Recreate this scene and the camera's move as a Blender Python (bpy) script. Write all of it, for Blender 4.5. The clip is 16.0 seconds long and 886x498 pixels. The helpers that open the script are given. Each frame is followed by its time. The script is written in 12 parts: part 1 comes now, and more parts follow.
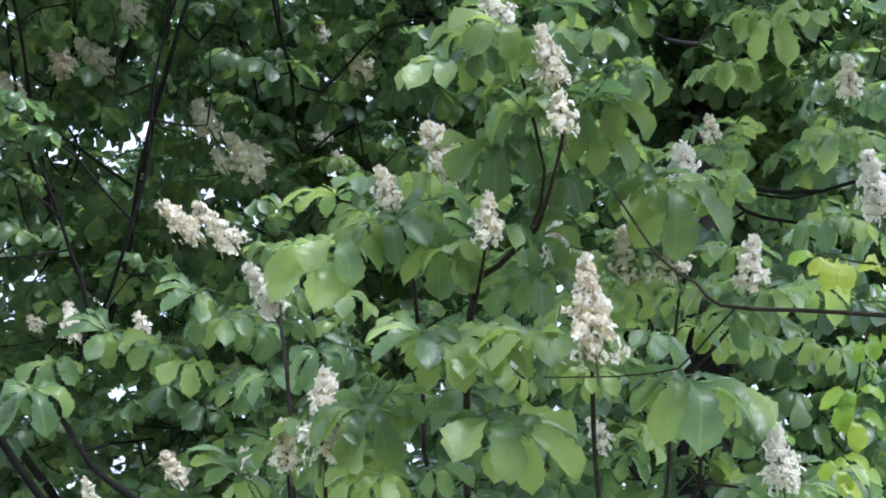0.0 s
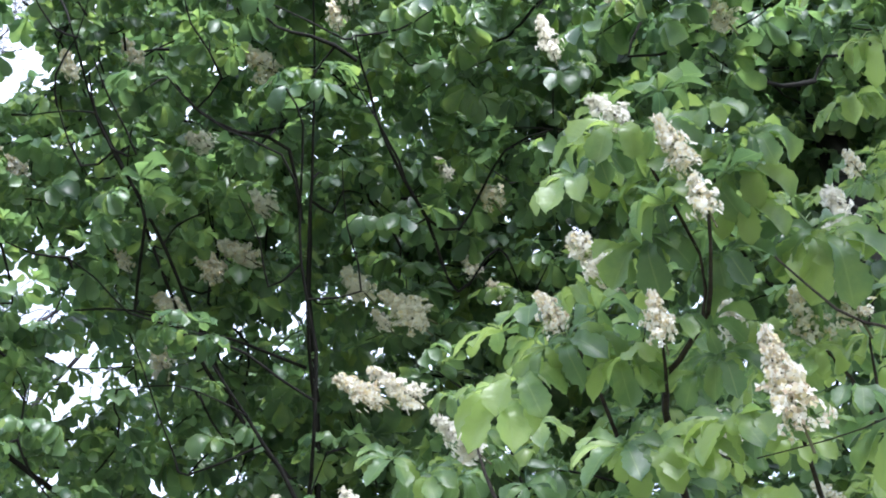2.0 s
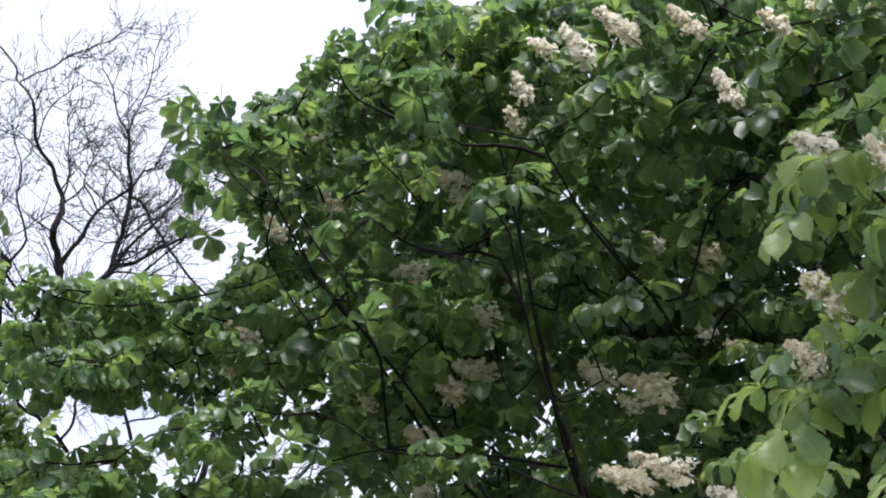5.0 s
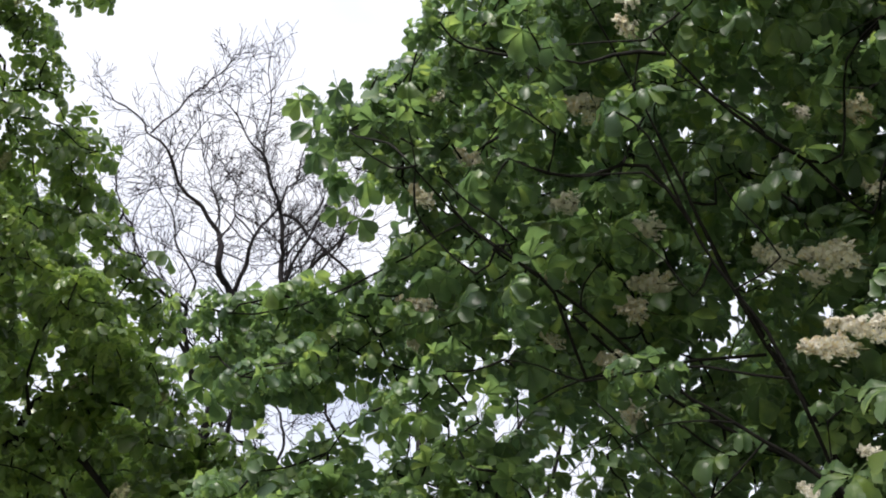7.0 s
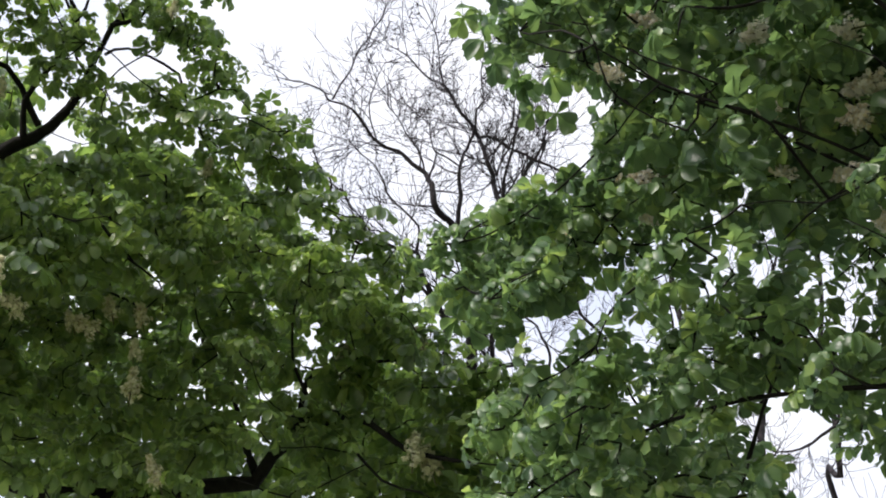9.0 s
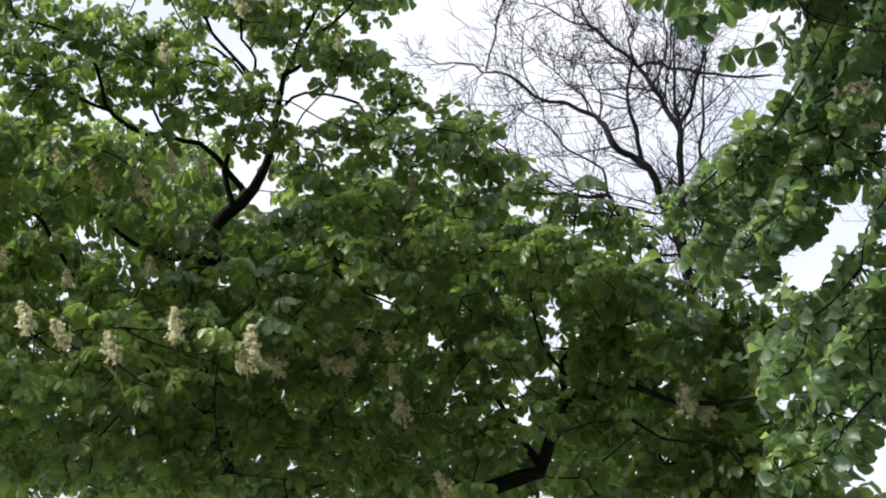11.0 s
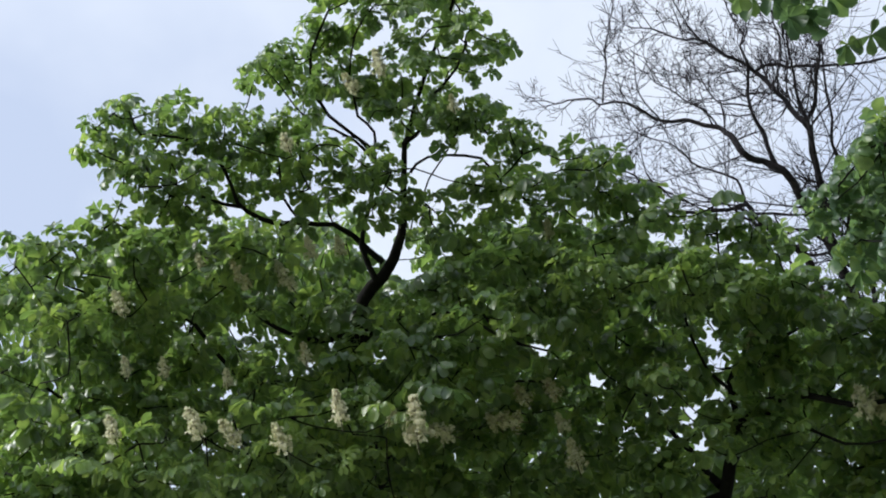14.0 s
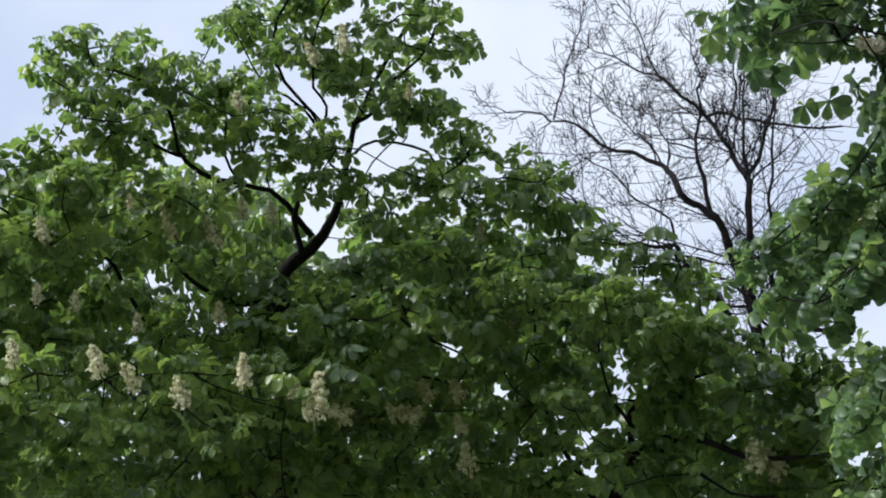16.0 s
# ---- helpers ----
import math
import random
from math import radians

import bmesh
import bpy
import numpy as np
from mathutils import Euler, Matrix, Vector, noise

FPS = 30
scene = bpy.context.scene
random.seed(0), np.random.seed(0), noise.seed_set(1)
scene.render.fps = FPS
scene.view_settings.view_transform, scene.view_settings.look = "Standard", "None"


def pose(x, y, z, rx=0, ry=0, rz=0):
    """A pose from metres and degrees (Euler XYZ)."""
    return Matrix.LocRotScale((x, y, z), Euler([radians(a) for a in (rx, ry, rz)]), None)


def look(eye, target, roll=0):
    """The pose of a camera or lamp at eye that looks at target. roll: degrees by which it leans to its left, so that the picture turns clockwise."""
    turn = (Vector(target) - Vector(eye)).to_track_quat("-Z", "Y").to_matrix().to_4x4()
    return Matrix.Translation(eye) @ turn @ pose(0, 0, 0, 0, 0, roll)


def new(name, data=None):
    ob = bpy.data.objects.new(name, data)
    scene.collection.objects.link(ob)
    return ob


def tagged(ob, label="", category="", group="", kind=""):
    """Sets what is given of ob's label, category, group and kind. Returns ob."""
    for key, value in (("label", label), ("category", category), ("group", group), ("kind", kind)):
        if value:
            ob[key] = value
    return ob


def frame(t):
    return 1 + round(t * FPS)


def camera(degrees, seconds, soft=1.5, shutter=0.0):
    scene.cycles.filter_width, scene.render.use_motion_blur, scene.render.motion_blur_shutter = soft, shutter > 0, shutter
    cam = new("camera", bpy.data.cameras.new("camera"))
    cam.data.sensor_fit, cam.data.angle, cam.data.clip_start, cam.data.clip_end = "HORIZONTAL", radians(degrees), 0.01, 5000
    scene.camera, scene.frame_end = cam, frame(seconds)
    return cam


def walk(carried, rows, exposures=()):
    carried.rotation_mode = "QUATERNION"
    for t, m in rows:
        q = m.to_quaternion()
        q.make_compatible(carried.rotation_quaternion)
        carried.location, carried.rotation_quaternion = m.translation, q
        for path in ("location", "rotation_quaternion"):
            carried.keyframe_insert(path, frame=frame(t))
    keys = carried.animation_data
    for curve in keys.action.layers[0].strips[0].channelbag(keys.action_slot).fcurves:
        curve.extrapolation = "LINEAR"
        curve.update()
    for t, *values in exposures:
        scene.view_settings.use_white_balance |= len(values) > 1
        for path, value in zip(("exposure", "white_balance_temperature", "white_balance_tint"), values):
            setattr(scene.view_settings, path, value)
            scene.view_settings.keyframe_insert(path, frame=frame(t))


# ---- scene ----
import itertools

# Camera: hand-held under the trees, looking up and panning from the first chestnut to the second.
cam = camera(33.7, 16.0, soft=1.95)


def view(x, y, z, yaw, pitch, roll):
    return pose(x, y, z, 0, 0, yaw) @ pose(0, 0, 0, 90 + pitch) @ pose(0, 0, 0, 0, 0, roll)


walk(cam, [
    (0.0, view(0.000, 0.000, 1.600, 7.23, 54.44, 8.91)),
    (0.5, view(0.005, -0.028, 1.610, 9.80, 55.06, 7.26)),
    (1.0, view(0.010, -0.046, 1.622, 12.75, 56.12, 5.24)),
    (1.5, view(0.007, -0.053, 1.619, 15.83, 57.25, 4.24)),
    (2.0, view(-0.002, -0.053, 1.619, 19.26, 58.09, 3.74)),
    (2.5, view(-0.008, -0.059, 1.625, 22.58, 58.78, 4.07)),
    (3.0, view(-0.006, -0.076, 1.628, 25.01, 59.35, 4.22)),
    (3.5, view(-0.012, -0.105, 1.627, 27.18, 60.02, 4.01)),
    (4.0, view(-0.015, -0.126, 1.623, 29.71, 60.84, 3.91)),
    (4.2, view(-0.019, -0.130, 1.623, 31.00, 61.07, 4.17)),
    (6.3, view(-0.096, 0.011, 1.558, 44.02, 60.70, 3.85)),
    (6.5, view(-0.098, 0.013, 1.557, 45.17, 60.42, 3.21)),
    (7.0, view(-0.100, 0.020, 1.555, 48.41, 59.55, 1.05)),
    (7.5, view(-0.110, 0.024, 1.563, 52.51, 58.51, -0.86)),
    (8.0, view(-0.121, 0.027, 1.564, 57.19, 57.45, -2.10)),
    (8.5, view(-0.135, 0.028, 1.574, 61.26, 56.67, -2.42)),
    (9.0, view(-0.150, 0.031, 1.575, 64.39, 55.99, -2.78)),
    (9.2, view(-0.155, 0.030, 1.575, 65.51, 55.67, -3.07)),
    (11.3, view(0.027, -0.395, 1.692, 78.39, 54.58, -9.67)),
    (11.5, view(0.025, -0.393, 1.692, 79.72, 55.11, -10.37)),
    (12.0, view(0.008, -0.373, 1.692, 82.53, 56.37, -11.16)),
    (12.5, view(-0.004, -0.360, 1.690, 83.92, 57.72, -11.48)),
    (13.0, view(-0.009, -0.359, 1.692, 84.76, 58.85, -11.43)),
    (13.5, view(0.007, -0.359, 1.708, 85.48, 58.57, -10.99)),
    (14.0, view(0.030, -0.365, 1.724, 86.03, 57.22, -9.97)),
    (14.5, view(0.046, -0.378, 1.729, 85.61, 56.15, -8.77)),
    (15.0, view(0.049, -0.389, 1.722, 84.32, 55.98, -7.48)),
    (15.5, view(0.037, -0.394, 1.712, 82.94, 56.32, -5.94)),
    (16.0, view(0.021, -0.406, 1.705, 80.74, 56.61, -4.19)),
], exposures=[(0, 1.32, 5650, 14), (1, 1.6, 5700, 14), (2.5, 1.56, 5800, 14), (3.5, 1.25, 5900, 15), (4.2, 0.94, 6000, 15), (6.3, 0.5, 6800, 13), (8, 0.68, 6800, 13), (9.2, 0.6, 6800, 13), (11.3, 0.45, 6750, 12), (12.2, 0.28, 6400, 11), (13, 0.14, 6250, 9), (16, 0.2, 6250, 9)])

# ---- world and light: bright overcast ----
world = bpy.data.worlds.new("overcast_sky")
scene.world = world
world.use_nodes = True
wn, wl = world.node_tree.nodes, world.node_tree.links
wn.clear()
sky = wn.new("ShaderNodeTexSky")
sky.sky_type, sky.sun_disc = "NISHITA", False
sky.sun_elevation, sky.sun_rotation = radians(30.3), radians(152)
sky_coord = wn.new("ShaderNodeTexCoord")
cloud = wn.new("ShaderNodeTexNoise")
cloud.inputs["Scale"].default_value, cloud.inputs["Detail"].default_value = 3.2, 5
cloud_map = wn.new("ShaderNodeMapping")
cloud_map.inputs["Scale"].default_value = (1, 1, 1.6)
cloud_map.inputs["Location"].default_value = (0.3, 1.1, 0.2)
cloud_ramp = wn.new("ShaderNodeValToRGB")
cloud_ramp.color_ramp.elements[0].position, cloud_ramp.color_ramp.elements[0].color = 0.35, (5.6, 6.3, 7.9, 1)
cloud_ramp.color_ramp.elements[1].position, cloud_ramp.color_ramp.elements[1].color = 0.68, (8.4, 8.8, 9.6, 1)
sky_mix = wn.new("ShaderNodeMix")
sky_mix.data_type = "RGBA"
sky_mix.inputs["Factor"].default_value = 0.82
background = wn.new("ShaderNodeBackground")
background.inputs["Strength"].default_value = 0.115
world_out = wn.new("ShaderNodeOutputWorld")
wl.new(sky_coord.outputs["Generated"], cloud_map.inputs["Vector"])
wl.new(cloud_map.outputs["Vector"], cloud.inputs["Vector"])
wl.new(cloud.outputs["Fac"], cloud_ramp.inputs["Fac"])
wl.new(sky.outputs["Color"], sky_mix.inputs["A"])
wl.new(cloud_ramp.outputs["Color"], sky_mix.inputs["B"])
wl.new(sky_mix.outputs["Result"], background.inputs["Color"])
wl.new(background.outputs["Background"], world_out.inputs["Surface"])

sun = new("sun", bpy.data.lights.new("sun", "SUN"))
sun.data.energy, sun.data.angle, sun.data.color = 3.9, radians(20), (1.0, 0.97, 0.92)
sun.matrix_world = look((1.55, -2.95, 1.95), (0, 0, 0))


# ---- materials ----
def material(name):
    m = bpy.data.materials.new(name)
    m.use_nodes = True
    m.node_tree.nodes.clear()
    return m, m.node_tree.nodes, m.node_tree.links


def ramp_node(nodes, stops):
    r = nodes.new("ShaderNodeValToRGB")
    while len(r.color_ramp.elements) < len(stops):
        r.color_ramp.elements.new(0.5)
    for e, (p, c) in zip(r.color_ramp.elements, stops):
        e.position, e.color = p, (*c, 1)
    return r


def leaf_material(name, dark, mid, light, through_light=0.4, rough=0.38, wax=0.5):
    """Thin living leaf: waxy top, diffuse body, light shining through; hue varies leaf by leaf and in blotches."""
    m, n, l = material(name)
    info, geo = n.new("ShaderNodeObjectInfo"), n.new("ShaderNodeNewGeometry")
    blot = n.new("ShaderNodeTexNoise")
    blot.inputs["Scale"].default_value, blot.inputs["Detail"].default_value = 4.5, 2
    fine = n.new("ShaderNodeTexNoise")
    fine.inputs["Scale"].default_value, fine.inputs["Detail"].default_value = 55, 4
    l.new(geo.outputs["Position"], blot.inputs["Vector"])
    l.new(geo.outputs["Position"], fine.inputs["Vector"])
    a = n.new("ShaderNodeMath")
    a.operation = "MULTIPLY_ADD"
    a.inputs[1].default_value = 0.32
    l.new(geo.outputs["Random Per Island"], a.inputs[0])
    b = n.new("ShaderNodeMath")
    b.operation = "MULTIPLY"
    b.inputs[1].default_value = 0.3
    l.new(info.outputs["Random"], b.inputs[0])
    l.new(b.outputs[0], a.inputs[2])
    c = n.new("ShaderNodeMath")
    c.operation = "MULTIPLY_ADD"
    c.inputs[1].default_value = 0.9
    l.new(blot.outputs["Fac"], c.inputs[0])
    l.new(a.outputs[0], c.inputs[2])
    d = n.new("ShaderNodeMath")
    d.operation = "MULTIPLY_ADD"
    d.inputs[1].default_value = 0.12
    l.new(fine.outputs["Fac"], d.inputs[0])
    l.new(c.outputs[0], d.inputs[2])
    col = ramp_node(n, [(0.52, dark), (0.8, mid), (1.0, light)])
    l.new(d.outputs[0], col.inputs["Fac"])
    # side veins run forward from the midrib
    rib = n.new("ShaderNodeAttribute")
    rib.attribute_name = "rib"
    sep = n.new("ShaderNodeSeparateXYZ")
    l.new(rib.outputs["Vector"], sep.inputs[0])
    side = n.new("ShaderNodeMath")
    side.operation = "ABSOLUTE"
    l.new(sep.outputs["X"], side.inputs[0])
    slant = n.new("ShaderNodeMath")
    slant.operation = "MULTIPLY_ADD"
    slant.inputs[1].default_value = -0.14
    l.new(side.outputs[0], slant.inputs[0])
    l.new(sep.outputs["Y"], slant.inputs[2])
    wave = n.new("ShaderNodeMath")
    wave.operation = "MULTIPLY"
    wave.inputs[1].default_value = 88
    l.new(slant.outputs[0], wave.inputs[0])
    vein = n.new("ShaderNodeMath")
    vein.operation = "SINE"
    l.new(wave.outputs[0], vein.inputs[0])
    relief = n.new("ShaderNodeMath")
    relief.operation = "MULTIPLY_ADD"
    relief.inputs[1].default_value = 0.04
    l.new(vein.outputs[0], relief.inputs[0])
    l.new(fine.outputs["Fac"], relief.inputs[2])
    mid_line = n.new("ShaderNodeMath")
    mid_line.operation = "LESS_THAN"
    mid_line.inputs[1].default_value = 0.055
    l.new(side.outputs[0], mid_line.inputs[0])
    mid_rib = n.new("ShaderNodeMath")
    mid_rib.operation = "MULTIPLY"
    l.new(mid_line.outputs[0], mid_rib.inputs[0])
    l.new(sep.outputs["Z"], mid_rib.inputs[1])
    pale = n.new("ShaderNodeMix")
    pale.data_type = "RGBA"
    pale.inputs["B"].default_value = (light[0] * 1.0, light[1] * 1.0, light[2] * 1.2, 1)
    l.new(mid_rib.outputs[0], pale.inputs["Factor"])
    l.new(col.outputs["Color"], pale.inputs["A"])
    bump = n.new("ShaderNodeBump")
    bump.inputs["Strength"].default_value, bump.inputs["Distance"].default_value = 0.6, 0.004
    l.new(relief.outputs[0], bump.inputs["Height"])
    body = n.new("ShaderNodeBsdfPrincipled")
    body.inputs["Roughness"].default_value = rough
    body.inputs["Specular IOR Level"].default_value = wax
    l.new(pale.outputs["Result"], body.inputs["Base Color"])
    l.new(bump.outputs["Normal"], body.inputs["Normal"])
    trans = n.new("ShaderNodeBsdfTranslucent")
    warm = n.new("ShaderNodeMix")
    warm.data_type, warm.blend_type = "RGBA", "MULTIPLY"
    warm.inputs["Factor"].default_value = 1.0
    warm.inputs["B"].default_value = (3.1, 3.0, 1.95, 1)
    l.new(col.outputs["Color"], warm.inputs["A"])
    l.new(warm.outputs["Result"], trans.inputs["Color"])
    mix = n.new("ShaderNodeMixShader")
    mix.inputs["Fac"].default_value = through_light
    l.new(body.outputs["BSDF"], mix.inputs[1])
    l.new(trans.outputs["BSDF"], mix.inputs[2])
    out = n.new("ShaderNodeOutputMaterial")
    l.new(mix.outputs["Shader"], out.inputs["Surface"])
    return m


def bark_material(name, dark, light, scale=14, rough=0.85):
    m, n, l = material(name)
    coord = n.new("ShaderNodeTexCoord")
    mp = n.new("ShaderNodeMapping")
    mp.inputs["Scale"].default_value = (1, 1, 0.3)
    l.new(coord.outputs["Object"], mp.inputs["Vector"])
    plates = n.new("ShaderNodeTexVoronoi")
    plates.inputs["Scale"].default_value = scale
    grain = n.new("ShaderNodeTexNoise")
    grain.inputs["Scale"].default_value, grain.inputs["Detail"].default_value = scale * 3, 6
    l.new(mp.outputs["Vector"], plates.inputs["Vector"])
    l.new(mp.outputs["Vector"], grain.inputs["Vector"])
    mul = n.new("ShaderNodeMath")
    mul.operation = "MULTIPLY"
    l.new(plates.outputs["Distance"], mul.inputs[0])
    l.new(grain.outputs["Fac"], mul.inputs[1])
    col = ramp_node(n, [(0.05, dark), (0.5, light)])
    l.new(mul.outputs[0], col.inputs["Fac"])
    bump = n.new("ShaderNodeBump")
    bump.inputs["Strength"].default_value, bump.inputs["Distance"].default_value = 0.7, 0.012
    l.new(mul.outputs[0], bump.inputs["Height"])
    body = n.new("ShaderNodeBsdfPrincipled")
    body.inputs["Roughness"].default_value = rough
    body.inputs["Specular IOR Level"].default_value = 0.15
    l.new(col.outputs["Color"], body.inputs["Base Color"])
    l.new(bump.outputs["Normal"], body.inputs["Normal"])
    out = n.new("ShaderNodeOutputMaterial")
    l.new(body.outputs["BSDF"], out.inputs["Surface"])
    return m


def petal_material(name, stops, through_light=0.3):
    m, n, l = material(name)
    geo = n.new("ShaderNodeNewGeometry")
    info = n.new("ShaderNodeObjectInfo")
    add = n.new("ShaderNodeMath")
    add.operation = "MULTIPLY_ADD"
    add.inputs[1].default_value = 0.3
    l.new(info.outputs["Random"], add.inputs[0])
    sc = n.new("ShaderNodeMath")
    sc.operation = "MULTIPLY"
    sc.inputs[1].default_value = 0.7
    l.new(geo.outputs["Random Per Island"], sc.inputs[0])
    l.new(sc.outputs[0], add.inputs[2])
    col = ramp_node(n, stops)
    l.new(add.outputs[0], col.inputs["Fac"])
    body = n.new("ShaderNodeBsdfPrincipled")
    body.inputs["Roughness"].default_value = 0.7
    l.new(col.outputs["Color"], body.inputs["Base Color"])
    trans = n.new("ShaderNodeBsdfTranslucent")
    l.new(col.outputs["Color"], trans.inputs["Color"])
    mix = n.new("ShaderNodeMixShader")
    mix.inputs["Fac"].default_value = through_light
    l.new(body.outputs["BSDF"], mix.inputs[1])
    l.new(trans.outputs["BSDF"], mix.inputs[2])
    out = n.new("ShaderNodeOutputMaterial")
    l.new(mix.outputs["Shader"], out.inputs["Surface"])
    return m


def ground_material():
    m, n, l = material("pale_bounce_grass")
    coord = n.new("ShaderNodeTexCoord")
    big, small = n.new("ShaderNodeTexNoise"), n.new("ShaderNodeTexNoise")
    big.inputs["Scale"].default_value, small.inputs["Scale"].default_value = 0.35, 60
    small.inputs["Detail"].default_value = 6
    l.new(coord.outputs["Object"], big.inputs["Vector"])
    l.new(coord.outputs["Object"], small.inputs["Vector"])
    add = n.new("ShaderNodeMath")
    add.operation = "MULTIPLY_ADD"
    add.inputs[1].default_value = 0.5
    l.new(big.outputs["Fac"], add.inputs[0])
    hal = n.new("ShaderNodeMath")
    hal.operation = "MULTIPLY"
    hal.inputs[1].default_value = 0.5
    l.new(small.outputs["Fac"], hal.inputs[0])
    l.new(hal.outputs[0], add.inputs[2])
    # ground stays out of view; paled to bounce light onto the leaf undersides
    col = ramp_node(n, [(0.34, (0.070, 0.095, 0.036)), (0.44, (0.125, 0.145, 0.070)), (0.54, (0.18, 0.18, 0.105)), (0.68, (0.27, 0.25, 0.18))])
    l.new(add.outputs[0], col.inputs["Fac"])
    bump = n.new("ShaderNodeBump")
    bump.inputs["Strength"].default_value = 0.8
    l.new(small.outputs["Fac"], bump.inputs["Height"])
    body = n.new("ShaderNodeBsdfPrincipled")
    body.inputs["Roughness"].default_value = 0.9
    l.new(col.outputs["Color"], body.inputs["Base Color"])
    l.new(bump.outputs["Normal"], body.inputs["Normal"])
    out = n.new("ShaderNodeOutputMaterial")
    l.new(body.outputs["BSDF"], out.inputs["Surface"])
    return m


LEAF = leaf_material("chestnut_leaf", (0.046, 0.086, 0.053), (0.092, 0.153, 0.070), (0.175, 0.24, 0.084), 0.37, 0.38, 0.5)
OLIVE = leaf_material("chestnut_leaf_yellow_green", (0.050, 0.090, 0.038), (0.097, 0.160, 0.052), (0.17, 0.24, 0.072), 0.38, 0.36, 0.95)
YOUNG = leaf_material("young_beech_leaf", (0.07, 0.14, 0.02), (0.14, 0.22, 0.03), (0.22, 0.26, 0.05), 0.45)
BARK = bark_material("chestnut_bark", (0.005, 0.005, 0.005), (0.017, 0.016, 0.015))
TWIG = bark_material("twig_bark", (0.014, 0.012, 0.010), (0.045, 0.037, 0.029), 40)
BARE = bark_material("bare_bark", (0.011, 0.010, 0.012), (0.044, 0.038, 0.044), 20)
PETAL = petal_material("cream_petal", [(0.0, (0.86, 0.83, 0.76)), (0.66, (0.90, 0.87, 0.81)), (0.82, (0.82, 0.72, 0.46)), (0.93, (0.74, 0.64, 0.52)), (1.0, (0.58, 0.44, 0.32))], 0.45)
GREENISH = petal_material("greenish_cream_petal", [(0.0, (0.72, 0.70, 0.50)), (0.5, (0.80, 0.77, 0.60)), (0.78, (0.54, 0.58, 0.30)), (1.0, (0.60, 0.48, 0.30))], 0.45)
STALK = petal_material("flower_stalk", [(0.0, (0.07, 0.09, 0.035)), (1.0, (0.09, 0.08, 0.035))], 0.1)
GRASS = ground_material()


# ---- mesh tools ----
def raw_mesh(name, verts, faces, mats, face_mats=None, smooth=True):
    me = bpy.data.meshes.new(name)
    me.from_pydata(verts, [], faces)
    for m in mats:
        me.materials.append(m)
    if face_mats is not None:
        me.polygons.foreach_set("material_index", face_mats)
    me.polygons.foreach_set("use_smooth", [smooth] * len(me.polygons))
    me.update()
    return me


def child(name, me, parent, label="", kind=""):
    ob = new(name, me)
    ob.parent = parent
    return tagged(ob, label, kind=kind)


def smooth_line(points, step=0.25):
    """Catmull-Rom through the points; each point is (x, y, z, radius)."""
    p = np.array(points, float)
    p = np.vstack([2 * p[0] - p[1], p, 2 * p[-1] - p[-2]])
    out = []
    for i in range(1, len(p) - 2):
        a, b, c, d = p[i - 1], p[i], p[i + 1], p[i + 2]
        n = max(2, int(np.linalg.norm(c[:3] - b[:3]) / step))
        for k in range(n):
            t = k / n
            out.append(0.5 * (2 * b + (c - a) * t + (2 * a - 5 * b + 4 * c - d) * t * t + (3 * b - a - 3 * c + d) * t ** 3))
    out.append(p[-2])
    out = np.array(out)
    out[:, 3] = np.maximum(out[:, 3], 0.0015)
    return out


def tube(line, sides, rough=0.0, rng=None):
    """Rings round a line of (x, y, z, radius); returns vertices and faces."""
    n = len(line)
    tang = np.gradient(line[:, :3], axis=0)
    tang /= np.linalg.norm(tang, axis=1)[:, None] + 1e-9
    ref = np.array([0.31, 0.95, 0.05]) if abs(tang[:, 1]).mean() < 0.8 else np.array([0.95, 0.05, 0.31])
    u = np.cross(tang, ref)
    u /= np.linalg.norm(u, axis=1)[:, None] + 1e-9
    v = np.cross(tang, u)
    ang = np.arange(sides) * 2 * np.pi / sides
    rad = line[:, 3][:, None] * np.ones(sides)
    if rough and rng is not None:
        rad = rad * (1 + rough * rng.standard_normal((n, sides)))
    verts = line[:, None, :3] + rad[..., None] * (np.cos(ang)[None, :, None] * u[:, None] + np.sin(ang)[None, :, None] * v[:, None])
    i, j = np.meshgrid(np.arange(n - 1), np.arange(sides), indexing="ij")
    k = (j + 1) % sides
    faces = np.stack([i * sides + j, i * sides + k, (i + 1) * sides + k, (i + 1) * sides + j], -1).reshape(-1, 4)
    return verts.reshape(-1, 3), faces


class Soup:
    """Gathers many small quad pieces for one mesh."""

    def __init__(self):
        self.v, self.f, self.count = [], [], 0

    def add(self, v, f):
        self.v.append(v)
        self.f.append(f + self.count)
        self.count += len(v)

    def mesh(self, name, mat):
        v, f = np.concatenate(self.v), np.concatenate(self.f)
        me = bpy.data.meshes.new(name)
        me.vertices.add(len(v))
        me.vertices.foreach_set("co", v.astype(np.float32).ravel())
        me.loops.add(f.size)
        me.loops.foreach_set("vertex_index", f.astype(np.int32).ravel())
        me.polygons.add(len(f))
        me.polygons.foreach_set("loop_start", np.arange(0, f.size, f.shape[1], dtype=np.int32))
        me.polygons.foreach_set("use_smooth", np.ones(len(f), dtype=bool))
        me.materials.append(mat)
        me.update(calc_edges=True)
        me.validate()
        return me


